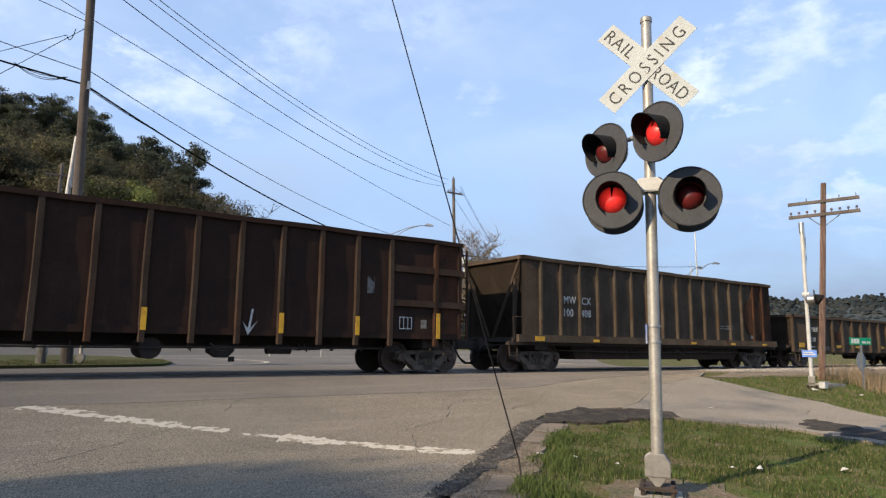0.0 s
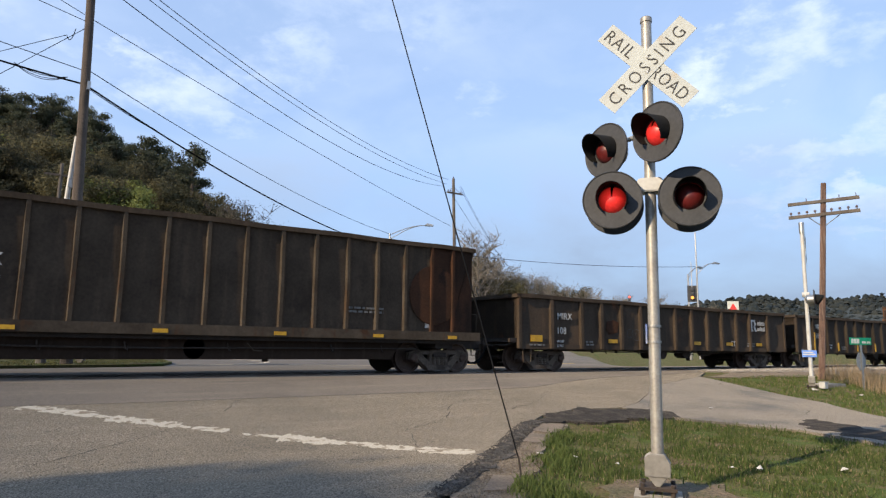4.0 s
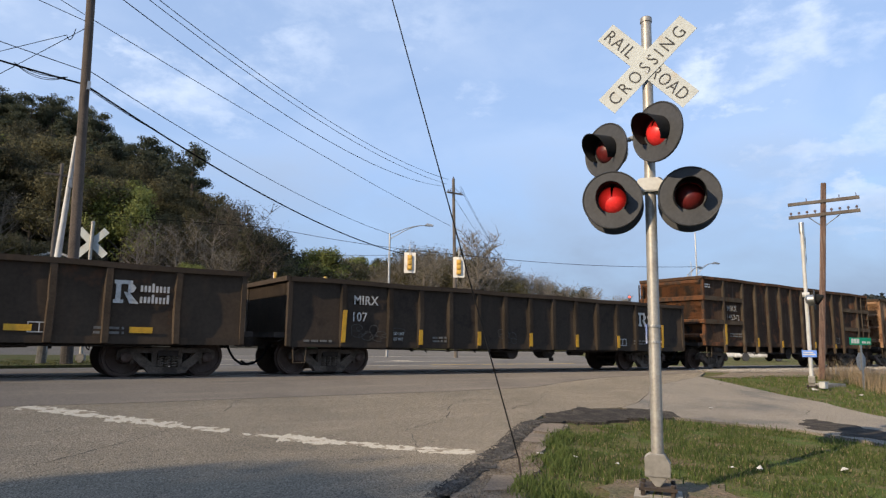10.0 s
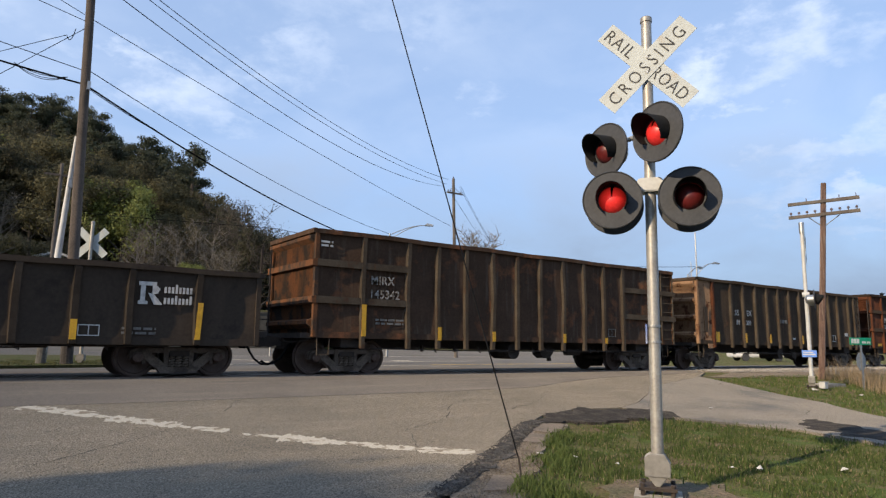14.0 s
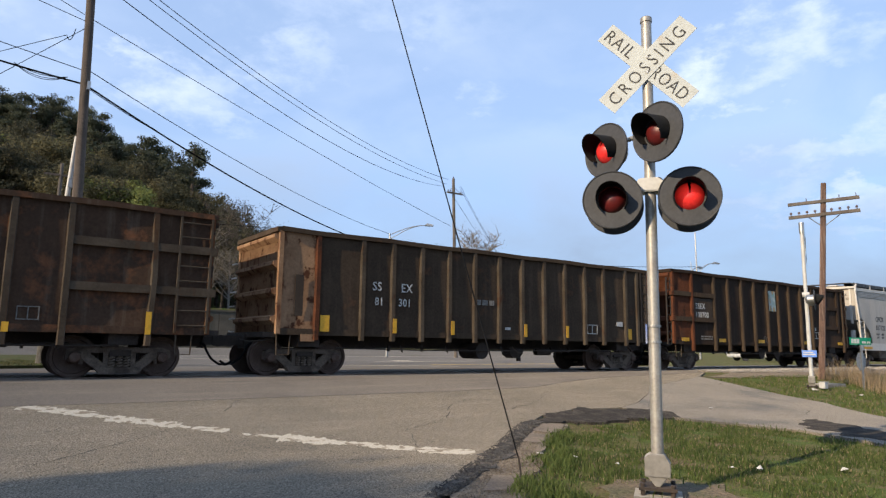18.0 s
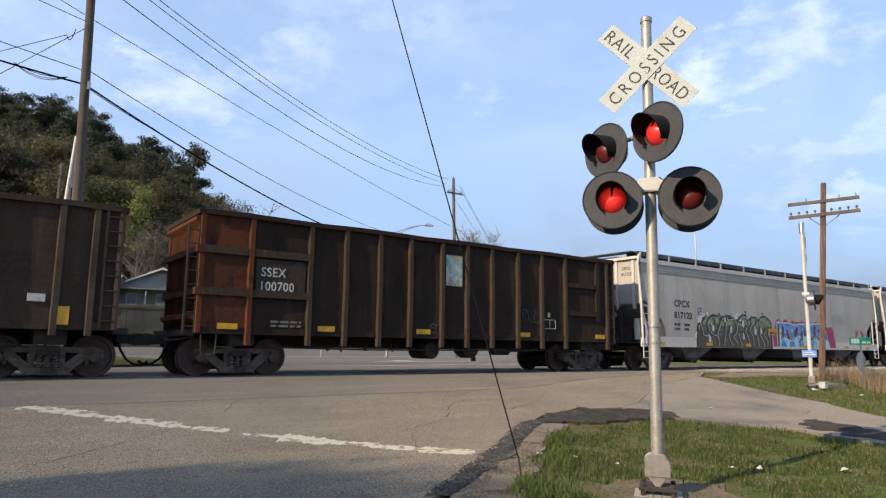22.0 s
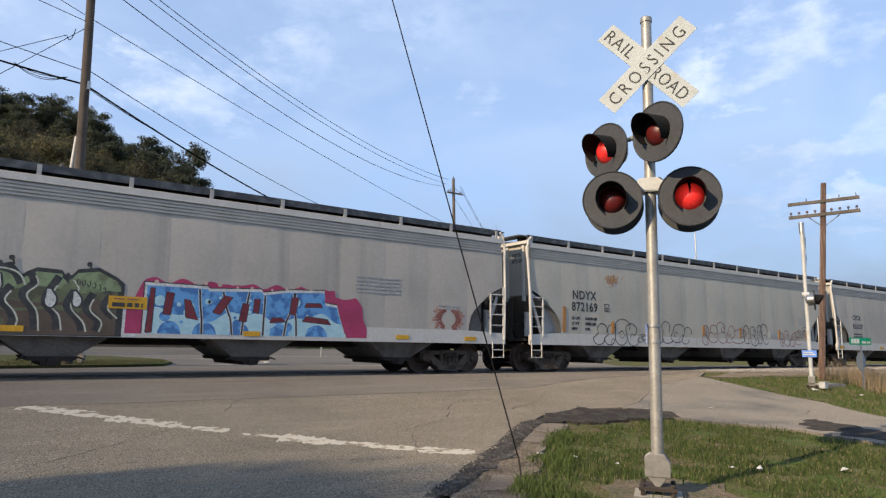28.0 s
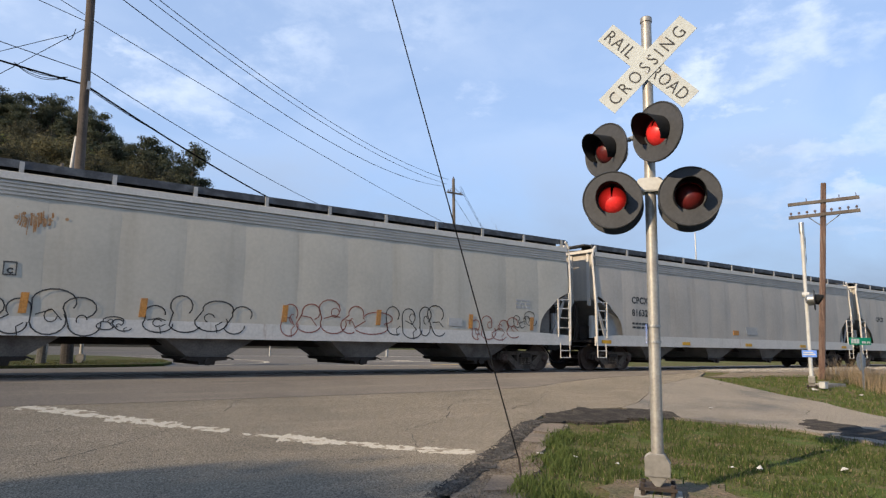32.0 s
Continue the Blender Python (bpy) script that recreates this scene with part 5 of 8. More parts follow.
def shard(car, name, pts, fill, edge, y, w=0.035):
    """A slanted painted gap with an outline."""
    bm = bm_new()
    flat(bm, pts, y - 0.0004)
    sh = part(name, bm, fill, car)
    bm = bm_new()
    ribbon(bm, pts + pts[:1], w, y)
    part("outline", bm, edge, sh)
    return sh


def green_mural(car, y):
    rnd = random.Random(6)
    x0, z0 = 3.42, 0.89
    bm = bm_new()
    strip(bm, steps(3.3, 4.3, 20), lambda x: z0, lambda x: 1.45 + 0.85 * step01((x - 3.3) / 0.5) + 0.05 * sin(x * 9), y + 0.0005)
    part("spray_cloud", bm, WHITE_SPRAY, car, "white sprayed backing")
    bm = bm_new()
    for cx in (6.55,):
        disc(bm, cx, 2.1, 0.30, y + 0.0005, 16)
    part("spray_cloud", bm, WHITE_SPRAY, car, "white sprayed backing")
    bm = bm_new()
    strip(bm, steps(9.0, 9.5, 10), lambda x: z0, lambda x: 1.55 + 0.05 * sin(x * 20), y + 0.0005)
    part("spray_cloud", bm, WHITE_SPRAY, car, "white sprayed backing")
    # wild spiked crown line
    crown = [(3.42, 1.05), (3.5, 1.5), (3.62, 1.85), (3.72, 1.7), (3.95, 1.95), (4.15, 2.2), (4.3, 2.02), (4.62, 2.22), (4.95, 2.16), (5.1, 2.28), (5.35, 2.02), (5.6, 2.22), (5.95, 2.20),
             (6.15, 2.02), (6.4, 2.05), (6.72, 1.95), (6.95, 2.25), (7.1, 2.30), (7.3, 2.06), (7.55, 2.22), (8.0, 2.20), (8.12, 2.02), (8.3, 2.24), (8.7, 2.30), (9.05, 2.12), (9.22, 1.98), (9.05, 1.7), (9.15, 1.4), (9.02, 1.1)]
    top = between(crown[:26] + [(9.24, 1.6)])
    xs = sorted(steps(x0, 9.22, 90) + [p[0] for p in crown[:26]])
    bm = bm_new()
    strip(bm, xs, lambda x: z0, lambda x: top(x) + 0.055, y)
    part("spray_outline", bm, INK, car, "thick black sprayed outline")
    xs = [x for x in xs if 3.5 < x < 9.14]
    lines = [lambda x: z0 + 0.02, lambda x: 1.40 + 0.03 * sin(5 * x), lambda x: 1.47 + 0.04 * sin(4 * x + 1), lambda x: 1.60 + 0.05 * sin(3.1 * x), lambda x: 1.84 + 0.05 * sin(4.3 * x), lambda x: top(x) - 0.03]
    for k, (m, nm) in enumerate(((BROWN_INK, "brown_band"), (OLIVE, "olive_band"), (BROWN_INK, "brown_band"), (OLIVE, "olive_band"), (MINT, "mint_band"))):
        bm = bm_new()
        strip(bm, xs, lambda x: min(lines[k](x), top(x) - 0.04), lambda x: min(lines[k + 1](x), top(x) - 0.03), y - 0.0005)
        part(nm, bm, m, car)
    # interlocked forms: thick black strokes with a thin pale line along them
    for k, pts in enumerate((
            ((3.50, 1.50), (3.62, 1.82), (3.78, 1.72), (3.86, 1.42), (4.18, 1.36), (4.46, 1.14)), ((4.02, 2.10), (3.82, 1.85)),
            ((4.72, 1.84), (4.76, 2.04), (4.48, 2.14), (4.20, 1.88), (4.28, 1.62), (4.60, 1.42), (4.88, 1.36), (4.94, 1.00)),
            ((5.16, 2.08), (5.06, 1.80), (4.82, 1.46)), ((5.12, 2.02), (5.38, 2.12), (5.50, 1.92), (5.46, 1.62), (5.40, 1.30), (5.28, 1.00)),
            ((5.56, 2.24), (5.66, 2.06), (6.08, 2.12), (6.34, 1.86), (6.26, 1.52), (6.02, 1.36), (6.34, 1.12)), ((5.92, 1.80), (5.70, 1.44), (5.80, 1.18), (5.96, 1.00)),
            ((6.32, 1.80), (6.54, 2.10), (6.84, 2.24), (7.16, 2.16), (7.30, 1.92)), ((6.40, 1.62), (6.52, 1.30), (6.66, 1.02)), ((7.14, 1.88), (6.98, 1.62), (7.14, 1.40), (7.22, 1.20), (7.16, 1.00)),
            ((7.42, 2.20), (7.52, 1.96), (7.34, 1.72), (7.54, 1.40), (7.60, 1.00)), ((7.96, 2.12), (7.74, 1.62), (7.94, 1.32), (8.00, 1.02)),
            ((8.06, 2.16), (8.26, 1.90), (8.14, 1.52), (8.38, 1.22), (8.46, 1.00)), ((8.62, 1.80), (8.50, 1.48), (8.74, 1.22), (8.70, 1.00)), ((8.96, 1.76), (8.84, 1.52), (9.04, 1.30)))):
        line = glide(pts)
        bm = bm_new()
        ribbon(bm, line, 0.15, y - 0.0012 - 0.00003 * k)
        form = part("form_line", bm, INK, car, "thick black painted stroke")
        bm = bm_new()
        ribbon(bm, [(x + 0.075, z - 0.02) for x, z in line[2:]], 0.034, y - 0.0020)
        part("highlight_line", bm, PALE_OLIVE, form)
    # white drops in the gaps of the forms
    for x, z, r, lean in ((4.62, 1.67, 0.09, 0.14), (4.36, 1.22, 0.09, 0.08), (5.92, 1.62, 0.09, -0.05), (6.88, 1.90, 0.09, -0.02), (6.88, 1.34, 0.08, 0.04), (7.84, 1.62, 0.10, 0.05), (5.50, 2.02, 0.06, -0.02), (8.32, 1.62, 0.08, 0.05)):
        drop = [(x + r * cos(0.6283 * j) - (lean if j in (2, 3) else 0.0), z + 1.5 * r * sin(0.6283 * j) + (0.08 if j in (2, 3) else 0.0)) for j in range(10)]
        shard(car, "slit", drop, WHITE_SPRAY, INK, y - 0.0026, 0.075)
    for x in (3.9, 5.4, 6.9, 7.1, 8.5):
        bm = bm_new()
        disc(bm, x, top(x) + 0.14, 0.055, y)
        ribbon(bm, [(x + 0.05, top(x)), (x + 0.01, top(x) + 0.14)], 0.04, y)
        part("paint_flick", bm, INK, car)
    # rounded tag patch with an unreadable row of strokes
    bm = bm_new()
    strip(bm, steps(8.15, 9.15, 20), lambda x: 1.86, lambda x: 1.92 + 0.30 * max(0.0, 1 - ((x - 8.6) / 0.6) ** 2), y - 0.0017)
    tag = part("tag_patch", bm, MINT, car, "mint green tag patch")
    bm = bm_new()
    for k in range(7):
        ribbon(bm, arc(8.32 + 0.1 * k, 2.02 - 0.006 * k * k, 0.03, 0.06, 90 + 40 * k, 400 + 20 * k, 7), 0.022, y - 0.0022)
    part("tag_strokes", bm, INK, tag)
    for cx, cz in ((8.4, 1.2), (7.0, 1.15), (5.6, 1.18), (4.7, 1.1), (8.9, 1.45)):
        bm = bm_new()
        disc(bm, cx, cz, rnd.uniform(0.05, 0.09), y - 0.0012)
        part("paint_spot", bm, OLIVE if cz < 1.3 else MINT, car)


def blue_mural(car, y):
    rnd = random.Random(9)
    z0 = 0.97
    bumps = lambda x: 0.09 * abs(sin(x * 4.3 + 0.5)) + 0.03 * sin(x * 11)
    pink_top = lambda x: (1.55 + (2.12 - 1.55) * step01((x - 9.3) / 0.35) + bumps(x)) if x < 14.28 else 1.95 + bumps(x) * 0.8 - 0.95 * max(0, x - 14.9) if x < 15.12 else 1.55 + 0.4 * sin(x * 9) * 0.1 - 2.0 * (x - 15.12)
    bm = bm_new()
    strip(bm, steps(9.28, 15.27, 150), lambda x: z0, pink_top, y)
    part("spray_cloud", bm, PINK, car, "deep pink sprayed cloud")
    top = between([(9.66, 2.06), (11.0, 2.05), (11.05, 2.0), (12.3, 2.06), (12.35, 1.98), (13.0, 2.08), (13.98, 2.12), (14.0, 1.98), (14.02, 1.80), (14.36, 1.76), (14.4, 1.6), (14.62, 0.99)])
    xs = sorted(steps(9.68, 14.6, 110) + [11.0, 11.05, 12.3, 12.35, 13.98, 14.0, 14.02, 14.36])
    for g, m, nm, yy in ((0.075, INK, "spray_outline", y - 0.0005), (0.05, WHITE_SPRAY, "white_rim", y - 0.0008)):
        bm = bm_new()
        strip(bm, [9.68 - g] + xs + [14.62 + g * 0.5], lambda x: z0, lambda x: top(x) + g, yy)
        part(nm, bm, m, car)
    mid = lambda x: 1.42 + 0.10 * sin(x * 3.3) + 0.06 * sin(x * 7.7 + 1)
    for a, b, m, nm in ((lambda x: z0 + 0.01, mid, PALE_BLUE, "pale_band"), (mid, top, BLUE, "blue_band")):
        bm = bm_new()
        strip(bm, xs, lambda x: min(a(x), top(x) - 0.02), lambda x: min(b(x), top(x) - 0.015), y - 0.0013)
        part(nm, bm, m, car)
    # round pools of the other blue, low and high
    for k in range(34):
        cx = rnd.uniform(9.85, 14.2)
        cz = rnd.uniform(1.05, 1.9)
        r = rnd.choice((0.035, 0.05, 0.07, 0.12))
        if cz + r > top(cx) - 0.06 or cz - r < z0 + 0.02:
            continue
        bm = bm_new()
        disc(bm, cx, cz, r, y - 0.0017, 12)
        part("paint_spot", bm, BLUE if cz < mid(cx) else PALE_BLUE, car)
    for x, w in ((9.95, 0.5), (10.7, 0.55), (11.55, 0.5), (12.55, 0.5), (13.5, 0.6)):
        bm = bm_new()
        strip(bm, steps(x, x + w, 12), lambda q: z0 + 0.01, lambda q: z0 + 0.30 * max(0.02, 1 - ((q - x - w / 2) / (w / 2)) ** 2) ** 0.5, y - 0.0016)
        part("paint_pool", bm, BLUE, car)
    # dark joints and red slits
    for x, lean in ((10.92, -0.1), (11.62, -0.25), (11.85, 0.15), (12.38, 0.02), (12.92, 0.28), (13.25, -0.1)):
        for m, w, yy in ((WHITE_SPRAY, 0.075, y - 0.0020), (INK, 0.045, y - 0.0024)):
            bm = bm_new()
            ribbon(bm, [(x, z0 + 0.01), (x + lean * 0.2, 1.35), (x + lean * 0.6, 1.6), (x + lean, top(x + lean) - 0.03)], w, yy)
            part("joint_line", bm, m, car)
    for pts in ([(9.70, 1.0), (9.82, 1.0), (9.84, 2.0), (9.76, 2.0)], [(10.05, 1.42), (10.2, 1.40), (10.26, 1.9), (10.10, 1.92)], [(10.55, 1.36), (10.82, 1.30), (10.62, 1.75), (10.5, 1.78)],
                [(11.15, 1.5), (11.32, 1.45), (11.6, 1.88), (11.4, 1.9)], [(11.78, 1.32), (11.95, 1.3), (12.0, 1.72), (11.86, 1.75)], [(12.12, 1.55), (12.24, 1.5), (12.28, 1.86), (12.14, 1.86)],
                [(12.55, 1.3), (12.95, 1.34), (12.85, 1.42), (12.6, 1.42)], [(13.05, 1.55), (13.2, 1.5), (13.28, 1.95), (13.1, 1.95)], [(13.4, 1.36), (14.2, 1.30), (14.1, 1.42), (13.5, 1.48)], [(13.45, 1.72), (13.95, 1.74), (13.9, 1.82), (13.5, 1.82)]):
        shard(car, "slit", pts, SPRAY_DARK_RED, INK, y - 0.0028, 0.035)
    for k in range(11):
        bm = bm_new()
        cx = 9.85 + 0.38 * k + rnd.uniform(-0.1, 0.1)
        disc(bm, cx, top(cx) + rnd.uniform(0.07, 0.15), rnd.uniform(0.03, 0.055), y - 0.0011)
        part("paint_spot", bm, CREAM_SPRAY, car)


def scrawl(car, x0, x1, z0, z1, n, material, seed, y, w=0.03):
    """Thin looping outlines of bubble forms."""
    rnd = random.Random(seed)
    x = x0
    while x < x1:
        step = (x1 - x0) / n * rnd.uniform(0.6, 1.35)
        bm = bm_new()
        cx, h = x + step * 0.5, (z1 - z0) * rnd.uniform(0.65, 1.05)
        base, tilt = z0 + rnd.uniform(-0.06, 0.10), rnd.uniform(-0.12, 0.16)
        lo = arc(cx - tilt * 0.3, base + h * 0.30, step * rnd.uniform(0.42, 0.58), h * 0.30, rnd.uniform(-60, 40), -rnd.uniform(150, 215), 10)
        hi = arc(cx + tilt, base + h * 0.72, step * rnd.uniform(0.35, 0.55), h * 0.28, rnd.uniform(190, 230), -rnd.uniform(10, 70), 10)
        ribbon(bm, lo + hi, w, y)
        if rnd.random() < 0.7:
            ribbon(bm, arc(cx + rnd.uniform(-0.1, 0.1), base + h * rnd.uniform(0.35, 0.7), step * 0.16, h * 0.14, rnd.uniform(0, 90), rnd.uniform(200, 380), 8), w * 0.8, y)
        if rnd.random() < 0.6:
            ribbon(bm, [(cx - step * 0.35, base + h * rnd.uniform(0.4, 0.6)), (cx + step * 0.05, base + h * rnd.uniform(0.45, 0.6)), (cx + step * 0.3, base + h * rnd.uniform(0.2, 0.5))], w * 0.8, y)
        if rnd.random() < 0.5:
            ribbon(bm, [(cx + step * 0.15, base - 0.03), (cx + step * 0.1, base + h * 0.2), (cx + step * 0.3, base + h * 0.32)], w * 0.8, y)
        part("scrawl", bm, material, car)
        x += step * 0.92


def tucked(z):
    """How far the upper side wall of a covered hopper leans in at a height."""
    return 0.085 * max(0.0, (z - 2.3) / 1.75) ** 2


def hopper_body(car, L, paint, trim):
    YW = 1.57
    YB = YW - 0.085
    # side walls in bowed sections between welds, cut away over the trucks
    n = 14
    xs = [0.10 + (L - 0.20) * i / n for i in range(n + 1)]
    foot = between([(0.0, 2.70), (0.6, 2.42), (1.2, 1.92), (1.36, 1.70), (1.43, 1.45), (1.46, 1.22)])

    def low(x):
        return foot(min(x, L - x))
    for s in (-1, 1):
        for i in range(n):
            a, b = xs[i], xs[i + 1]
            bm = bm_new()
            ends = (0.6, 0.9, 1.2, 1.36, 1.43, 1.46)
            cuts = sorted({a, b, *[c for e in ends for c in (e, L - e) if a < c < b], *[a + (b - a) * k / 6 for k in range(1, 6)]})
            cols = []
            for x in cuts:
                z0 = low(x)
                u = (x - a) / (b - a)
                col = []
                for v in range(11):
                    z = z0 + (4.06 - z0) * v / 10
                    col.append(bm.verts.new((x, s * (YW - tucked(z) - 0.010 * (1 - sin(pi * u)) + 0.0015 * sin(9 * u + i + v)), z)))
                cols.append(col)
            for p, q in zip(cols, cols[1:]):
                for v in range(10):
                    bm.faces.new((p[v], q[v], q[v + 1], p[v + 1]))
            part("wall_panel", bm, paint, car, smooth=True)
        for z in (3.73, 3.81, 3.89, 3.97):
            bm = bm_new()
            box(bm, 0.12, L - 0.12, s * (YB - 0.06), s * (YW - tucked(z) + 0.022), z, z + 0.042)
            part("top_band", bm, HOP_BAND, car)
        bm = bm_new()
        box(bm, 0.10, L - 0.10, s * (YB - 0.10), s * (YB + 0.045), 4.05, 4.20)
        part("eave", bm, trim, car, "pale eave rail")
        bm = bm_new()
        prism(bm, [(0.0, 0.88), (0.0, 1.20), (1.3, 1.265), (L - 1.3, 1.265), (L, 1.20), (L, 0.88)], s * (YW + 0.004), s * (YW - 0.05))
        part("side_sill", bm, trim, car, "pale side sill")
        for x in (0.0, L):
            d = 1 if x == 0 else -1
            # the web plate behind the cut-away corner; darker grey paints shade at the trailing end
            bm = bm_new()
            prism(bm, [(x + d * 0.78, 1.08), (x + d * 1.75, 1.08), (x + d * 1.75, 1.80), (x + d * 0.78, 2.16)], s * 1.30, s * 1.33)
            part("web_plate", bm, HOP_BAND if x == 0 else CHUTE, car)
            bm = bm_new()
            beam(bm, (x + d * 0.22, 2.35), (x + d * 0.72, 1.12), 0.11, s * 1.38, s * 1.44)
            part("end_strut", bm, HOP_BAND, car)
            bm = bm_new()
            tube(bm, (x + d * 0.36, s * 1.10, 1.15), (x + d * 0.36, s * 1.10, 1.95), 0.12, n=12)
            part("air_tank", bm, trim, car, "pale upright air tank", smooth=True)
    # slope sheets and ends; the trailing sheet's shade is put into its colour
    for x, d in ((0, 1), (L, -1)):
        bm = bm_new()
        box(bm, min(x + d * 0.12, x + d * 0.18), max(x + d * 0.12, x + d * 0.18), -YB + 0.02, YB - 0.02, 2.5, 4.19)
        part("end_wall", bm, paint, car, "pale upper end wall")
        bm = bm_new()
        prism(bm, [(x + d * 0.15, 2.56), (x + d * 0.15, 2.48), (x + d * 3.6, 0.98), (x + d * 3.6, 1.06)], -YW + 0.06, YW - 0.06)
        part("slope_sheet", bm, HOP_BAND if x == 0 else CHUTE, car, "grimy sloped end sheet, the trailing one darkened for shade")
        for y in (-1.2, -0.4, 0.4, 1.2):
            bm = bm_new()
            beam(bm, (x + d * 0.10, 2.3), (x + d * 0.10, 4.18), 0.09, y - 0.05, y + 0.05)
            part("end_post", bm, trim, car)
        for y in (-0.55, 0.55):
            bm = bm_new()
            beam(bm, (x + d * 0.10, 1.05), (x + d * 0.10, 2.4), 0.10, y - 0.06, y + 0.06)
            part("end_post", bm, UNDER, car)
        bm = bm_new()
        box(bm, min(x, x + d * 1.2), max(x, x + d * 1.2), -1.45, 1.45, 1.0, 1.08)
        part("end_platform", bm, UNDER, car)
        bm = bm_new()
        box(bm, min(x - d * 0.02, x + d * 0.2), max(x - d * 0.02, x + d * 0.2), -1.50, 1.50, 4.19, 4.29)
        part("end_beam", bm, trim, car)
        for y in (-1.58, 1.58):
            yy = -1.50 if y < 0 else 1.50
            bm = bm_new()
            path_tube(bm, [(x + d * 0.16, yy, 4.40), (x + d * 0.04, yy, 4.30), (x - d * 0.02, yy, 4.0), (x + d * 0.02, y, 2.6), (x + d * 0.06, y, 1.0)], 0.042, 8)
            part("corner_post", bm, trim, car, smooth=True)
            bm = bm_new()
            x0, x1 = x + d * 0.08, x + d * 0.60
            for xx, zt in ((x0, 2.65), (x1, 2.42)):
                box(bm, xx - 0.025, xx + 0.025, y - 0.02, y + 0.02, 1.15, zt)
            for z in (1.45, 1.78, 2.10, 2.40):
                tube(bm, (x0, y, z), (x1, y, z), 0.018, n=6)
            part("ladder", bm, trim, car, "pale steel ladder")
            bm = bm_new()
            path_tube(bm, [(x0, y, 0.95), (x0, y, 0.47), (x1 - d * 0.08, y, 0.47), (x1 - d * 0.08, y, 0.95)], 0.022, 6)
            tube(bm, (x0, y, 0.70), (x1 - d * 0.08, y, 0.70), 0.016, n=6)
            part("stirrup_step", bm, trim, car)
        bm = bm_new()
        box(bm, min(x + d * 0.3, x + d * 0.9), max(x + d * 0.3, x + d * 0.9), -0.9, -0.5, 1.1, 1.6)
        part("brake_gear", bm, UNDER, car)
    # hand brake on the rear end
    bm = bm_new()
    ring = [(L + 0.10, -0.75 + 0.26 * cos(2 * pi * k / 18), 2.0 + 0.26 * sin(2 * pi * k / 18)) for k in range(19)]
    path_tube(bm, ring, 0.02, 6)
    for k in range(3):
        a = 2 * pi * k / 3
        tube(bm, (L + 0.10, -0.75, 2.0), (L + 0.10, -0.75 + 0.26 * cos(a), 2.0 + 0.26 * sin(a)), 0.015, n=6)
    box(bm, L - 0.05, L + 0.08, -0.90, -0.60, 1.85, 2.15)
    part("brake_wheel", bm, CHUTE, car, "grey hand brake wheel")
    # roof with its hatch trough and walkways
    bm = bm_new()
    prof = [(-YB - 0.03, 4.20), (-1.40, 4.24), (-0.9, 4.32), (-0.35, 4.37), (0.35, 4.37), (0.9, 4.32), (1.40, 4.24), (YB + 0.03, 4.20)]
    a = [bm.verts.new((0.10, y, z)) for y, z in prof]
    b = [bm.verts.new((L - 0.10, y, z)) for y, z in prof]
    for i in range(len(prof) - 1):
        bm.faces.new((a[i], a[i + 1], b[i + 1], b[i]))
    bm.faces.new(a)
    bm.faces.new(b)
    part("roof", bm, paint, car)
    bm = bm_new()
    box(bm, 0.8, L - 0.8, -0.26, 0.26, 4.38, 4.48)
    part("hatch_trough", bm, trim, car)
    for y in (-1.18, 1.18):
        bm = bm_new()
        box(bm, 0.05, L - 0.05, y - 0.22, y + 0.22, 4.44, 4.47)
        ww = part("walkway", bm, WALKWAY, car, "dark steel roof walkway")
        for q in (-0.245, 0.225):
            bm = bm_new()
            box(bm, 0.05, L - 0.05, y + q, y + q + 0.02, 4.315, 4.485)
            part("edge_rail", bm, WALKWAY, ww)
        k = 12
        for i in range(k):
            xx = 0.25 + (L - 0.5) * i / (k - 1)
            bm = bm_new()
            box(bm, xx - 0.045, xx + 0.045, y - 0.262, y - 0.215, 4.20, 4.46)
            part("walkway_bracket", bm, HOP_BAND, car)
    for x in (0.05, L - 0.05):
        bm = bm_new()
        box(bm, x - 0.25, x + 0.25, -1.3, 1.3, 4.45, 4.48)
        part("end_walkway", bm, WALKWAY, car)
    # chutes
    for i in range(4):
        cx = 3.72 + (L - 7.40) * i / 3
        bm = bm_new()
        top = [(cx - 1.22, -1.48, 1.0), (cx + 1.22, -1.48, 1.0), (cx + 1.22, 1.48, 1.0), (cx - 1.22, 1.48, 1.0)]
        bot = [(cx - 0.45, -1.15, 0.46), (cx + 0.45, -1.15, 0.46), (cx + 0.45, 1.15, 0.46), (cx - 0.45, 1.15, 0.46)]
        t, b = [bm.verts.new(p) for p in top], [bm.verts.new(p) for p in bot]
        for k in range(4):
            bm.faces.new((t[k], t[(k + 1) % 4], b[(k + 1) % 4], b[k]))
        bm.faces.new(b)
        bm.faces.new(t)
        ch = part("chute", bm, CHUTE, car, "grimy sloped discharge chute")
        bm = bm_new()
        prism(bm, [(cx - 0.52, 0.46), (cx - 0.46, 0.38), (cx - 0.20, 0.36), (cx - 0.18, 0.27), (cx + 0.18, 0.27), (cx + 0.20, 0.36), (cx + 0.46, 0.38), (cx + 0.52, 0.46)], -1.2, 1.2)
        tube(bm, (cx, -1.30, 0.34), (cx, -1.18, 0.34), 0.085, n=10)
        tube(bm, (cx - 0.62, -1.22, 0.40), (cx - 0.44, -1.22, 0.46), 0.02, n=6)
        tube(bm, (cx + 0.44, -1.22, 0.46), (cx + 0.62, -1.22, 0.40), 0.02, n=6)
        part("gate", bm, UNDER, ch)
    bm = bm_new()
    box(bm, 0.1, L - 0.1, -0.3, 0.3, 0.72, 1.05)
    part("centre_sill", bm, UNDER, car)


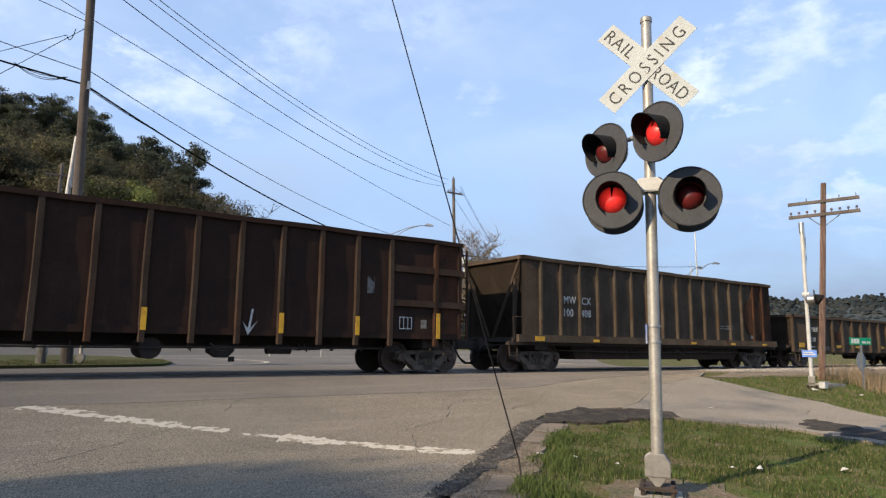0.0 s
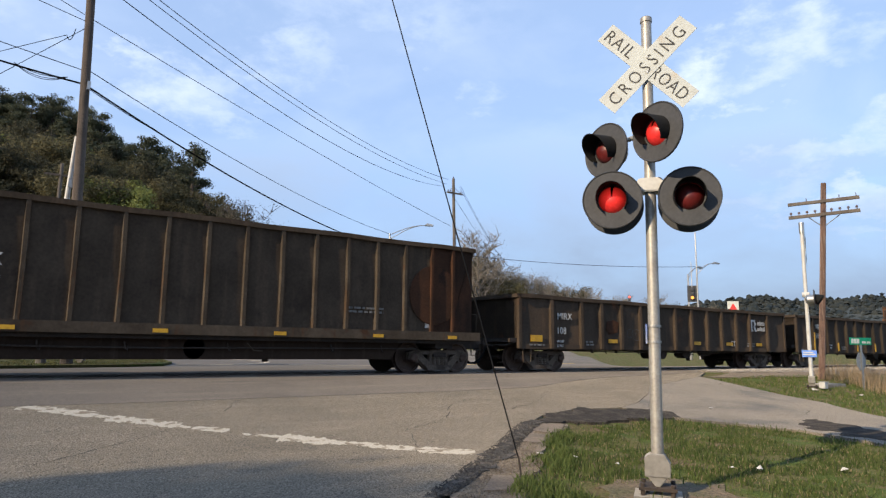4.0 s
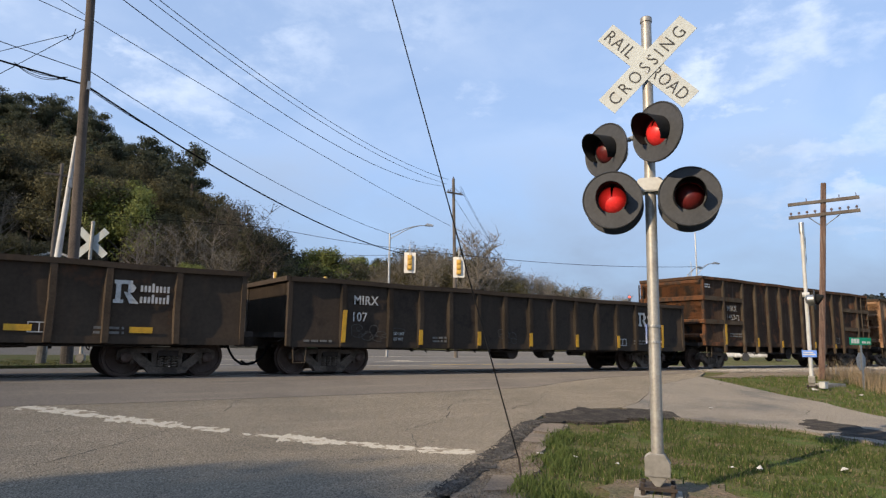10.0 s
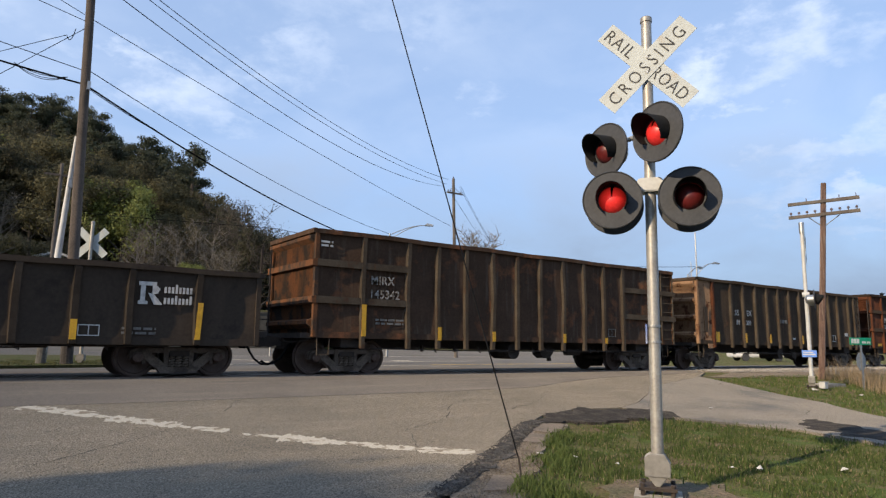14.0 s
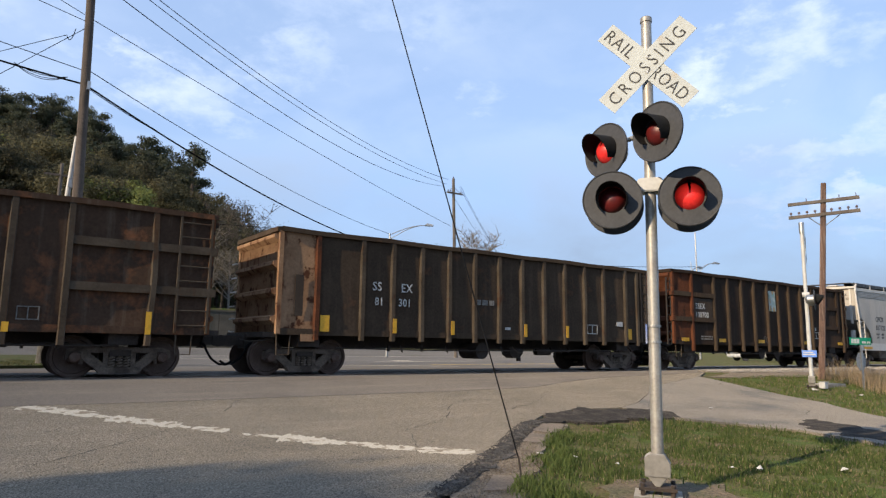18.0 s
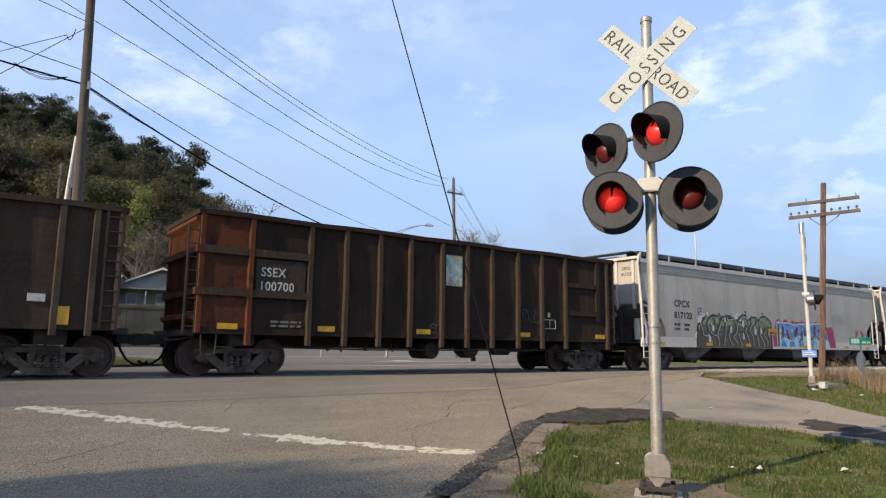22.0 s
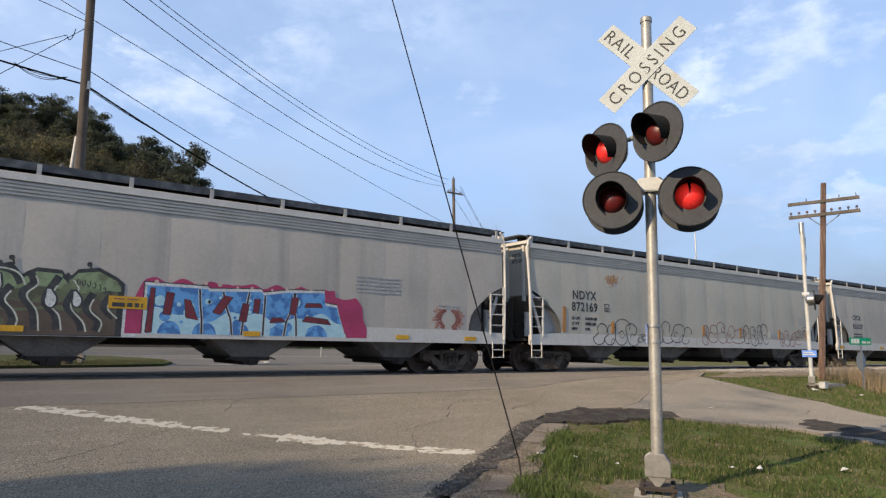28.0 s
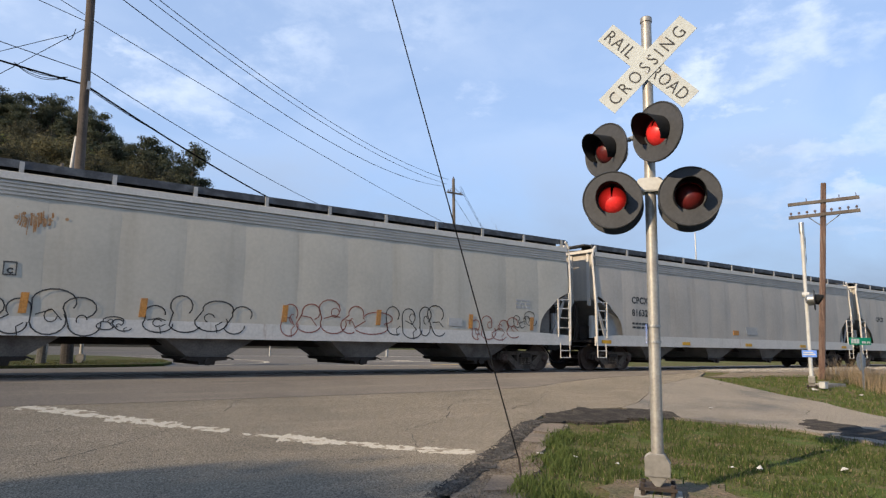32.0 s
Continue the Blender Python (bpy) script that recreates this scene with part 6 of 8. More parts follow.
def hopper(X0, L, paint, trim, label, trucks):
    car = thing("covered_hopper_car", pose(X0, TRACK_Y, 0), label, "freight car", "freight cars of the train")
    CARS.append((car, X0))
    hopper_body(car, L, paint, trim)
    trucks_and_couplers(car, L, *trucks)
    return car


LETTER_FAINT = mat("chalk_faint", (0.085, 0.078, 0.070), 0.9, second=(0.05, 0.045, 0.04), blotch=9, bump=0)
scrawl(CARS[3][0], 1.75, 3.0, 0.92, 1.32, 3, LETTER_FAINT, 61, YF - 0.03, 0.02)
scrawl(CARS[3][0], 6.9, 7.4, 0.95, 1.35, 2, LETTER_FAINT, 62, YF - 0.03, 0.02)
scrawl(CARS[6][0], 9.98, 10.7, 1.62, 2.02, 3, LETTER_FAINT, 64, YF - 0.03, 0.02)
scrawl(CARS[6][0], 6.52, 6.78, 1.1, 1.42, 1, LETTER_FAINT, 65, YF - 0.03, 0.03)
scrawl(CARS[2][0], 5.2, 6.0, 1.1, 1.5, 2, LETTER_FAINT, 63, YF - 0.03, 0.02)
YH = -1.577


def stencil(car, txt, x, z, size, squeeze=1.0):
    """Thin painted letters on the smooth side wall."""
    return part("lettering", text_mesh("lettering", txt, size, INK, squeeze, 0.0008, 1.10, 0.010), None, car, at=pose(x, -1.5725, z))


def stencil_end(car, txt, z, size):
    """Thin painted letters on the leading end wall, beside its near post."""
    return part("lettering", text_mesh("lettering", txt, size, INK, 0.85, 0.0008, 1.10, 0.006), None, car, at=pose(0.117, -0.62, z, 0, 0, -90))


# 8: grey hopper with two bright murals
c = hopper(116.05, 20.2, HOP_GREY, HOP_TRIM, "grey covered hopper car with spray-painted murals", (1.45, 18.4))
stencil(c, "CPCX", 2.05, 2.46, 0.36, 1.0)
stencil(c, "817122", 2.03, 2.00, 0.36, 1.0)
for z, left, right in ((1.72, "LD LMT", "220100"), (1.54, "LT WT", "65900")):
    stencil(c, left, 2.02, z, 0.125, 0.85)
    stencil(c, right, 2.66, z, 0.125, 0.85)
stencil_end(c, "CPCX", 3.80, 0.17)
stencil_end(c, "817122", 3.58, 0.17)
outline_box(c, 3.6, 2.18, 0.22, 0.3, YH + 0.0035, INK, 0)
stencil(c, "C", 3.66, 2.22, 0.16, 1.0)
green_mural(c, YH)
blue_mural(c, YH)
plate(c, 8.92, 1.50, 0.78, 0.27, YH - 0.004, YELLOW, "placard", "yellow notice placard")
small_print(c, 8.99, 1.54, YH - 0.009, 0.62, 1, INK, 0.09, seed=22)
small_print(c, 9.02, 1.70, YH - 0.009, 0.55, 1, INK_RED, 0.025, seed=24)
small_print(c, 14.9, 2.6, YH + 0.0035, 1.4, 5, HOP_BAND, 0.05, 0.1, seed=23)
rnd = random.Random(15)
for side in (-1, 1):
    for tone, far in ((INK_FLAME, 0.62), (INK_RED, 0.50)):
        bm = bm_new()
        for k in range(11):
            a = radians(-62 + 124 * k / 10 + rnd.uniform(-5, 5))
            cx, cz = 18.0 + side * 0.26 * cos(a), 1.58 + 0.22 * sin(a)
            r = (far - 0.26) * rnd.uniform(0.6, 1.0)
            ribbon(bm, [(cx, cz), (cx + side * r * 0.5 * cos(a * 1.1), cz + r * 0.4 * sin(a) + 0.02), (cx + side * r * cos(a * 1.2), cz + r * 0.6 * sin(a * 1.2) + rnd.uniform(-0.03, 0.05))], rnd.uniform(0.05, 0.11), YH + (0.004 if tone is INK_FLAME else 0.0036) - 0.00002 * k)
        part("stain", bm, tone, c, "reddish sprayed flames")
small_print(c, 17.62, 1.95, YH + 0.0035, 0.75, 2, HOP_BAND, 0.05, 0.09, seed=25)
for x in (0.35, 4.1, 7.0, 11.9, 16.2, 18.6):
    plate(c, x, 0.96, 1.0 if x < 1 else 0.42, 0.12, YH - 0.004, YELLOW, "reflector", "yellow reflective strip")
# 9: cream hopper with thin scrawls
c = hopper(137.28, 19.8, HOP_CREAM, HOP_TRIM, "cream covered hopper car with thin graffiti outlines", (1.3, 18.1))
stencil(c, "NDYX", 2.0, 2.46, 0.42, 0.95)
stencil(c, "872169", 1.96, 2.06, 0.42, 0.95)
for z, left, right in ((1.76, "LD LMT", "218100 LBS"), (1.58, "LT WT", "67800 LBS"), (1.40, "NEW", "8 08")):
    stencil(c, left, 1.95, z, 0.125, 0.9)
    stencil(c, right, 2.62, z, 0.125, 0.9)
stencil_end(c, "NDYX", 3.80, 0.17)
stencil_end(c, "872169", 3.60, 0.17)
outline_box(c, 3.62, 2.08, 0.24, 0.28, YH + 0.0035, INK, 0)
stencil(c, "C", 3.69, 2.12, 0.15, 1.0)
rnd = random.Random(8)
bm = bm_new()
for k in range(15):
    xx, zz = 3.80 + 0.042 * k, 3.27 + rnd.uniform(-0.10, 0.12)
    ribbon(bm, [(xx, zz + rnd.uniform(0.05, 0.14)), (xx + 0.01, zz), (xx + rnd.uniform(-0.03, 0.03), zz - rnd.uniform(0.1, 0.5) * (1 - abs(k - 7) / 9))], rnd.uniform(0.012, 0.05), YH + 0.004 - 0.0002 * k)
for k in range(16):
    disc(bm, 4.1 + rnd.gauss(0, 0.22), 3.28 + rnd.gauss(0, 0.10), rnd.uniform(0.01, 0.045), YH + 0.0005 - 0.0001 * k, 8)
part("rust_spot", bm, RUST_STAIN, c, "orange rust stain with runs")
for x in (1.5, 3.95, 6.2, 9.5, 12.2, 15.4, 17.9):
    plate(c, x, 1.33, 0.14, 0.42 if x > 2 else 0.85, YH - 0.002, mat("reflector_orange", (0.45, 0.20, 0.04), 0.6, second=(0.35, 0.17, 0.05)) if x == 1.5 else bpy.data.materials["reflector_orange"], "reflector", "faded orange reflective strip", 0.03)
scrawl(c, 3.05, 5.0, 0.95, 1.95, 3, INK, 41, YH - 0.002)
scrawl(c, 6.3, 8.5, 1.02, 1.92, 4, INK, 42, YH - 0.002)
scrawl(c, 9.5, 12.3, 1.02, 1.88, 4, INK_RED, 43, YH - 0.002)
scrawl(c, 12.5, 14.5, 1.0, 1.9, 3, INK, 44, YH - 0.002)
scrawl(c, 15.5, 17.0, 1.05, 1.75, 3, INK_RED, 45, YH - 0.002)
scrawl(c, 5.4, 6.0, 1.0, 1.35, 2, INK, 46, YH - 0.002, 0.025)
scrawl(c, 17.2, 17.9, 1.4, 1.85, 2, INK, 47, YH - 0.002, 0.025)
plate(c, 14.65, 1.38, 0.5, 0.24, YH - 0.002, HOP_BAND, "repaint_patch", "grey repainted patch")
small_print(c, 17.3, 2.25, YH + 0.0035, 0.6, 3, HOP_BAND, 0.06, 0.11, seed=33)
# 10 and 11: grey hoppers
c = hopper(158.3, 19.75, HOP_GREY, HOP_TRIM, "plain grey covered hopper car", (1.4, 18.2))
stencil(c, "CPCX", 2.0, 2.46, 0.34, 1.0)
stencil(c, "816327", 2.0, 2.0, 0.34, 1.0)
small_print(c, 2.0, 1.68, YH + 0.0035, 1.0, 2, INK, 0.07, 0.14, seed=51)
for x in (0.3, 5.0, 9.5, 14.2, 18.4):
    plate(c, x, 0.96, 0.5, 0.12, YH - 0.004, YELLOW, "reflector", "yellow reflective strip")
plate(c, 8.6, 1.42, 0.42, 0.2, YH, bpy.data.materials["reflector_orange"], "placard", "orange notice placard")
plate(c, 9.6, 1.45, 0.9, 0.34, YH, HOP_BAND, "repaint_patch", "grey repainted patch")
c = hopper(179.0, 19.6, HOP_GREY, HOP_TRIM, "dull grey covered hopper car at the train's tail", (1.4, 18.1))
stencil(c, "CPCX", 2.0, 2.46, 0.34, 1.0)


# ---- crossing signals ----
# paint on the upper wall leans in with it
for car, x0 in CARS[7:]:
    for ob in car.children:
        lift_ = ob.matrix_basis.translation
        if ob.type == "MESH" and all(-1.60 < v.co.y + lift_.y < -1.555 for v in ob.data.vertices) and max(v.co.z for v in ob.data.vertices) + lift_.z < 4.0:
            for v in ob.data.vertices:
                v.co.y += tucked(v.co.z + lift_.z)

bm = bm_new()
lathe(bm, [(-0.012, 0.150), (-0.012, 0.305), (-0.022, 0.318), (-0.016, 0.325), (0.006, 0.325), (0.012, 0.31), (0.012, 0.150)], "Y", 40, loop=True)
disc_mesh = mesh_of("background_disc", bm, BLACK, True)
bm = bm_new()
n = 22
outer, inner = [], []
for k in range(n + 1):
    a = radians(-40 + 260 * k / n)
    f = 0.5 - 0.5 * cos(2 * pi * min(max((k / n), 0), 1))
    ln = 0.10 + 0.19 * f ** 0.6
    outer.append((bm.verts.new((0.172 * cos(a), -0.012, 0.172 * sin(a))), bm.verts.new((0.166 * cos(a), -0.012 - ln, 0.166 * sin(a) - 0.02))))
    inner.append((bm.verts.new((0.166 * cos(a), -0.012, 0.166 * sin(a))), bm.verts.new((0.160 * cos(a), -0.012 - ln, 0.160 * sin(a) - 0.02))))
for k in range(n):
    bm.faces.new((outer[k][0], outer[k + 1][0], outer[k + 1][1], outer[k][1]))
    bm.faces.new((inner[k][0], inner[k][1], inner[k + 1][1], inner[k + 1][0]))
    bm.faces.new((outer[k][1], outer[k + 1][1], inner[k + 1][1], inner[k][1]))
hood_mesh = mesh_of("hood", bm, mat("hood_black", (0.012, 0.012, 0.012), 0.8, bump=0, spec=0.2), True)
bm = bm_new()
lathe(bm, [(0.012, 0.158), (0.20, 0.158), (0.25, 0.10), (0.265, 0.0)], "Y", 24, caps=(False, True))
housing_mesh = mesh_of("housing", bm, GALV, True)


# the lens is the front of a ball that turns: one half lit, the other dull red glass
bm = bm_new()
bmesh.ops.create_uvsphere(bm, u_segments=32, v_segments=18, radius=0.155)
lens_mesh = mesh_of("lens", bm, [LENS_RED, GLOW, SIGN_BLACK], True)
for p in lens_mesh.polygons:
    p.material_index = 1 if p.center.y < 0.02 else 0
LAMPS = []
LENS_IN = 0.062


def lamp(sig, x, y, z, turn, flash=None):
    """One round signal lamp that faces turn (0: the local -y)."""
    m = pose(x, y, z, 0, 0, turn)
    d = part("lamp", disc_mesh, None, sig, "round black signal lamp with hooded red lens", at=m)
    part("hood", hood_mesh, None, d)
    part("housing", housing_mesh, None, d)
    r = part("lens", lens_mesh, None, d, "red glass lens, one half lit", at=pose(0, LENS_IN, 0, 0, 0, 180))
    if flash is not None:
        LAMPS.append((r, flash))
    return d


def blade(sig, m, txt_parts, name):
    bm = bm_new()
    box(bm, -0.645, 0.645, -0.004, 0.004, -0.125, 0.125)
    b = part(name, bm, SIGN_WHITE, sig, "white crossing board with black capitals" if txt_parts else "white crossing board", at=m)
    for t, x, wide in txt_parts:
        me = text_mesh("lettering", t, 0.212, SIGN_BLACK, 1.0, 0.002, 1.42 if len(t) > 4 else 1.12, -0.0015)
        xs = [v.co.x for v in me.vertices]
        k = wide / (max(xs) - min(xs))
        me.transform(Matrix.Diagonal((k, 1, 1, 1)) @ Matrix.Translation((-min(xs), 0, 0)))
        part("lettering", me, None, b, at=pose(x, -0.0065, -0.076))
    return b


def crossing_signal(m, height, buck, lower, label, upper=None, upper_turn=0.0, written=True, flash=None, mast_mat=ALU, rear=True, arm=0.40):
    sig = thing("crossing_signal", m, label, "crossing signal", "crossing signals")
    bm = bm_new()
    tube(bm, (0, 0, 0.32), (0, 0, height), 0.064, 0.058, n=20)
    part("mast", bm, mast_mat, sig, "round metal mast", smooth=True)
    bm = bm_new()
    lathe(bm, [(height - 0.02, 0.067), (height + 0.03, 0.067), (height + 0.045, 0.05), (height + 0.05, 0.0)], "Z", 20)
    part("mast_cap", bm, mast_mat, sig, smooth=True)
    bm = bm_new()
    prism(bm, [(-0.13, 0.20), (0.13, 0.20), (0.135, 0.34), (0.10, 0.37), (0.075, 0.43), (-0.08, 0.43), (-0.13, 0.39)], -0.10, 0.10)
    prism(bm, [(-0.10, 0.20), (0.10, 0.20), (0.02, 0.10), (-0.02, 0.10)], -0.09, 0.09)
    bmesh.ops.bevel(bm, geom=bm.edges[:], offset=0.008, segments=2, affect="EDGES")
    part("base_box", bm, CONCRETE, sig, "cast grey base box")
    bm = bm_new()
    box(bm, -0.19, 0.19, -0.17, 0.17, 0.075, 0.105)
    part("base_plate", bm, UNDER, sig)
    for x in (-0.15, 0.15):
        for y in (-0.13, 0.13):
            bm = bm_new()
            tube(bm, (x, y, -0.25), (x, y, 0.14), 0.024, n=8)
            part("anchor_bolt", bm, UNDER, sig)
    bm = bm_new()
    box(bm, -0.24, 0.24, -0.22, 0.22, -0.3, 0.02)
    part("footing", bm, CONCRETE, sig)
    blade(sig, pose(0.0, -0.085, buck) @ pose(0, 0, 0, 0, -45, 0), [("CROSSING", -0.57, 1.11)] if written else [], "crossing_board")
    blade(sig, pose(0.0, -0.075, buck) @ pose(0, 0, 0, 0, 45, 0), [("RAIL", -0.60, 0.39), ("ROAD", 0.105, 0.475)] if written else [], "crossing_board")
    bm = bm_new()
    for z in (-0.09, 0.09):
        lathe(bm, [(-0.099, 0.0), (-0.099, 0.012), (-0.089, 0.012)], "Y", 8, (0, 0, buck + z))
    part("bolts", bm, GALV, sig)
    for zz, tn, fl in ((lower, 0.0, 0), (upper, upper_turn, 2)):
        if zz is None:
            continue
        q = pose(0, 0, zz, 0, 0, tn)
        bm = bm_new()
        tube(bm, (-arm, 0, 0.16), (arm, 0, 0.16), 0.028, n=10)
        for s in (-1, 1):
            tube(bm, (s * arm, 0, 0.16), (s * arm, -0.0, 0.0), 0.025, n=8)
        part("crossarm", bm, mast_mat, sig, at=q)
        bm = bm_new()
        prism(bm, [(-0.17, 0.185), (-0.115, 0.265), (0.115, 0.265), (0.17, 0.185), (0.115, 0.11), (-0.115, 0.11)], -0.11, 0.11)
        bmesh.ops.bevel(bm, geom=bm.edges[:], offset=0.01, segments=2, affect="EDGES")
        part("junction_box", bm, WHITE_PIPE, sig, at=q)
        for k, s in enumerate((-1, 1)):
            p = q @ Vector((s * arm, -0.24 if zz == lower else -0.28, 0))
            lamp(sig, p.x, p.y, p.z, tn if zz == lower else tn + 5.0, None if flash is None else fl + k)
            if rear and zz == lower:
                p = q @ Vector((s * arm, 0.10, -0.005))
                d = part("lamp", disc_mesh, None, sig, "round black signal lamp seen from behind", at=pose(p.x, p.y, p.z, 0, 0, tn + 180))
                part("hood", hood_mesh, None, d)
    return sig


near_signal = crossing_signal(pose(6.05, 4.54, -0.75, 0, 0.4, -54.0), 5.30, 4.73, 3.14,
                              "silver railroad crossing signal mast with four hooded red lamps", upper=3.80, upper_turn=-44.0, flash=True)
bm = bm_new()
box(bm, -0.088, -0.072, -0.05, 0.06, 1.58, 1.79)
part("notice_plate", bm, mat("notice_blue", (0.10, 0.17, 0.42), 0.5, second=(0.4, 0.42, 0.45)), near_signal, "small blue notice plate seen edge on")
for z in (1.60, 1.77):
    bm = bm_new()
    lathe(bm, [(z - 0.012, 0.064), (z - 0.012, 0.074), (z + 0.012, 0.074), (z + 0.012, 0.064)], "Z", 18)
    part("clamp_band", bm, GALV, near_signal)
crossing_signal(pose(3.2, 25.8, -0.06, 0, 0, 155.0), 5.0, 4.30, 3.02, "crossing signal mast seen from behind across the track", written=False, mast_mat=ALU, rear=True)
side_signal = crossing_signal(pose(22.96, 11.0, -0.46, 0, 0, 24.0), 5.55, 4.75, 2.95, "white crossing signal mast seen edge on", written=True, mast_mat=WHITE_PIPE, rear=False, arm=0.36)
bm = bm_new()
tube(bm, (0, 0, 5.25), (0, 0, 5.62), 0.085, n=14)
part("mast_sleeve", bm, GALV, side_signal, "shiny metal sleeve at the top", smooth=True)
bm = bm_new()
box(bm, -0.22, 0.22, -0.09, -0.07, 1.05, 1.28)
part("notice_plate", bm, mat("notice_sky", (0.08, 0.20, 0.62), 0.5, second=(0.12, 0.26, 0.66)), side_signal, "blue notice plate", at=pose(0, 0, 0, 0, 0, -100.0))
bm = bm_new()
box(bm, -0.18, 0.18, -0.02, 0.0, 1.12, 1.16)
box(bm, -0.18, 0.12, -0.02, 0.0, 1.19, 1.22)
part("notice_print", bm, SIGN_WHITE, side_signal, at=pose(0, 0, 0, 0, 0, -100.0) @ pose(0, -0.085, 0))


# ---- poles, cables and street furniture ----
def pole(name, x, y, z0, h, r0, r1, material, label, category, lean=(0, 0), group=""):
    th = thing(name, pose(x, y, z0), label, category, group)
    bm = bm_new()
    tube(bm, (0, 0, -0.4), (lean[0], lean[1], h), r0, r1, n=14)
    part("shaft", bm, material, th, smooth=True)
    return th


def insulators(th, pts, material):
    for p in pts:
        bm = bm_new()
        lathe(bm, [(0.0, 0.012), (0.05, 0.012), (0.06, 0.05), (0.10, 0.045), (0.11, 0.055), (0.15, 0.03), (0.16, 0.0)], "Z", 10, p)
        part("insulator", bm, material, th, smooth=True)


INSUL = mat("insulator_brown", (0.10, 0.06, 0.045), 0.3, bump=0)
# utility pole beside the crossing, with a white riser pole leaning by it
up = pole("utility_pole", 2.68, 24.75, -0.06, 14.6, 0.185, 0.135, POLE_WOOD, "weathered brown wooden utility pole carrying cables", "utility pole", (-0.36, 0.05))
bm = bm_new()
tube(bm, (0.0, 0.0, -0.3), (-0.035, 0.005, 1.35), 0.196, 0.188, n=14)
part("tarred_foot", bm, TIE, up, "dark tarred foot of the pole")
bm = bm_new()
box(bm, -1.55, 0.85, -0.09, 0.03, 14.1, 14.22)
part("crossarm", bm, POLE_WOOD, up)
insulators(up, [(-1.7, 0, 14.22), (-0.9, 0, 14.22), (0.3, 0, 14.22), (0.75, 0, 14.22)], INSUL)
bm = bm_new()
box(bm, -0.20, -0.10, -0.26, -0.14, 9.35, 9.65)
part("cable_bracket", bm, GALV, up)
SLEEVE = mat("grimy_sleeve", (0.13, 0.12, 0.10), 0.8, second=(0.09, 0.083, 0.07), blotch=4)
rp = thing("riser_pole", pose(2.05, 25.15, -0.06), "white metal pole leaning towards the utility pole", "pole")
bm = bm_new()
tube(bm, (-0.08, 0, -0.3), (0.32, -0.05, 7.8), 0.150, 0.060, n=14)
part("shaft", bm, WHITE_PIPE, rp, smooth=True)
bm = bm_new()
tube(bm, (-0.075, 0, -0.05), (-0.035, 0, 0.9), 0.158, 0.150, n=14)
part("guard_sleeve", bm, SLEEVE, rp, "grimy grey guard at the foot")
bm = bm_new()
box(bm, 0.20, 0.34, -0.16, -0.08, 6.0, 6.3)
part("clamp", bm, GALV, rp)
fp = pole("utility_pole", 4.0, 50.8, -0.06, 12.9, 0.15, 0.11, POLE_GREY, "thin grey wooden utility pole at the foot of the hill", "utility pole", (0.1, 0))
bm = bm_new()
box(bm, -0.9, 1.1, -0.1, 0.0, 12.0, 12.13)
part("crossarm", bm, POLE_WOOD, fp)
tp = pole("utility_pole", 30.40, 40.81, -0.06, 14.0, 0.15, 0.11, POLE_GREY, "tall wooden utility pole by the intersection", "utility pole", (-0.42, 0.0))
bm = bm_new()
box(bm, -1.05, 0.45, -0.1, 0.0, 12.75, 12.87)
part("crossarm", bm, POLE_GREY, tp)
bm = bm_new()
tube(bm, (-1.0, 0, 12.85), (-0.4, 0, 13.3), 0.02, n=6)
tube(bm, (0.4, 0, 12.85), (-0.4, 0, 13.3), 0.02, n=6)
part("brace", bm, GALV, tp)
insulators(tp, [(-0.95, -0.05, 12.87), (-0.7, -0.05, 12.87), (-0.42, 0, 14.0), (0.3, -0.05, 12.87)], INSUL)

# old telegraph pole by the track
tg = pole("telegraph_pole", 26.63, 12.41, -0.25, 7.6, 0.120, 0.10, POLE_RED, "reddish wooden telegraph pole with two crossarms", "utility pole", (0.23, -0.50))
for zc, tilt, n in ((6.86, 2.0, 5), (6.34, 2.4, 9)):
    arm = Matrix.Translation((0.20, -0.44, zc)) @ pose(0, 0, 0, 0, 0, -66.0) @ pose(0, 0, 0, 0, -tilt, 0)
    bm = bm_new()
    box(bm, -1.22, 1.22, -0.16, -0.05, -0.06, 0.06)
    a = part("crossarm", bm, POLE_GREY, tg, "grey weathered crossarm", at=arm)
    for k in range(n):
        if n == 5 and k < 1:
            continue
        bm = bm_new()
        lathe(bm, [(0.06, 0.014), (0.12, 0.014), (0.125, 0.05), (0.19, 0.045), (0.21, 0.02), (0.22, 0.0)] if n > 5 else [(0.06, 0.014), (0.16, 0.014), (0.165, 0.02), (0.19, 0.012)],
              "Z", 8, (-1.12 + 2.24 * k / (n - 1), -0.1, 0))
        part("insulator", bm, INSUL, a)
bm = bm_new()
for s in (-1, 1):
    tube(bm, (0.18, -0.40, 5.85), (0.20 + s * 0.22, -0.44 - s * 0.5, 6.3), 0.018, n=6)
part("brace", bm, GALV, tg)
cab = thing("signal_bracket", pose(24.2, 11.45, -0.4), "concrete slab at the foot of the signal", "slab")
bm = bm_new()
box(bm, -0.1, 1.3, -0.4, 0.3, -0.2, 0.06)
part("slab", bm, CONCRETE, cab)
jb = thing("junction_box", pose(23.2, 10.75, -0.43), "small white junction box on the ground", "box")
bm = bm_new()
box(bm, -0.12, 0.12, -0.1, 0.1, 0.0, 0.2)
bmesh.ops.bevel(bm, geom=bm.edges[:], offset=0.02, segments=2, affect="EDGES")
part("box", bm, WHITE_PIPE, jb)
bm = bm_new()
box(bm, -0.13, 0.13, -0.11, 0.11, 0.2, 0.22)
part("lid", bm, WHITE_PIPE, jb)

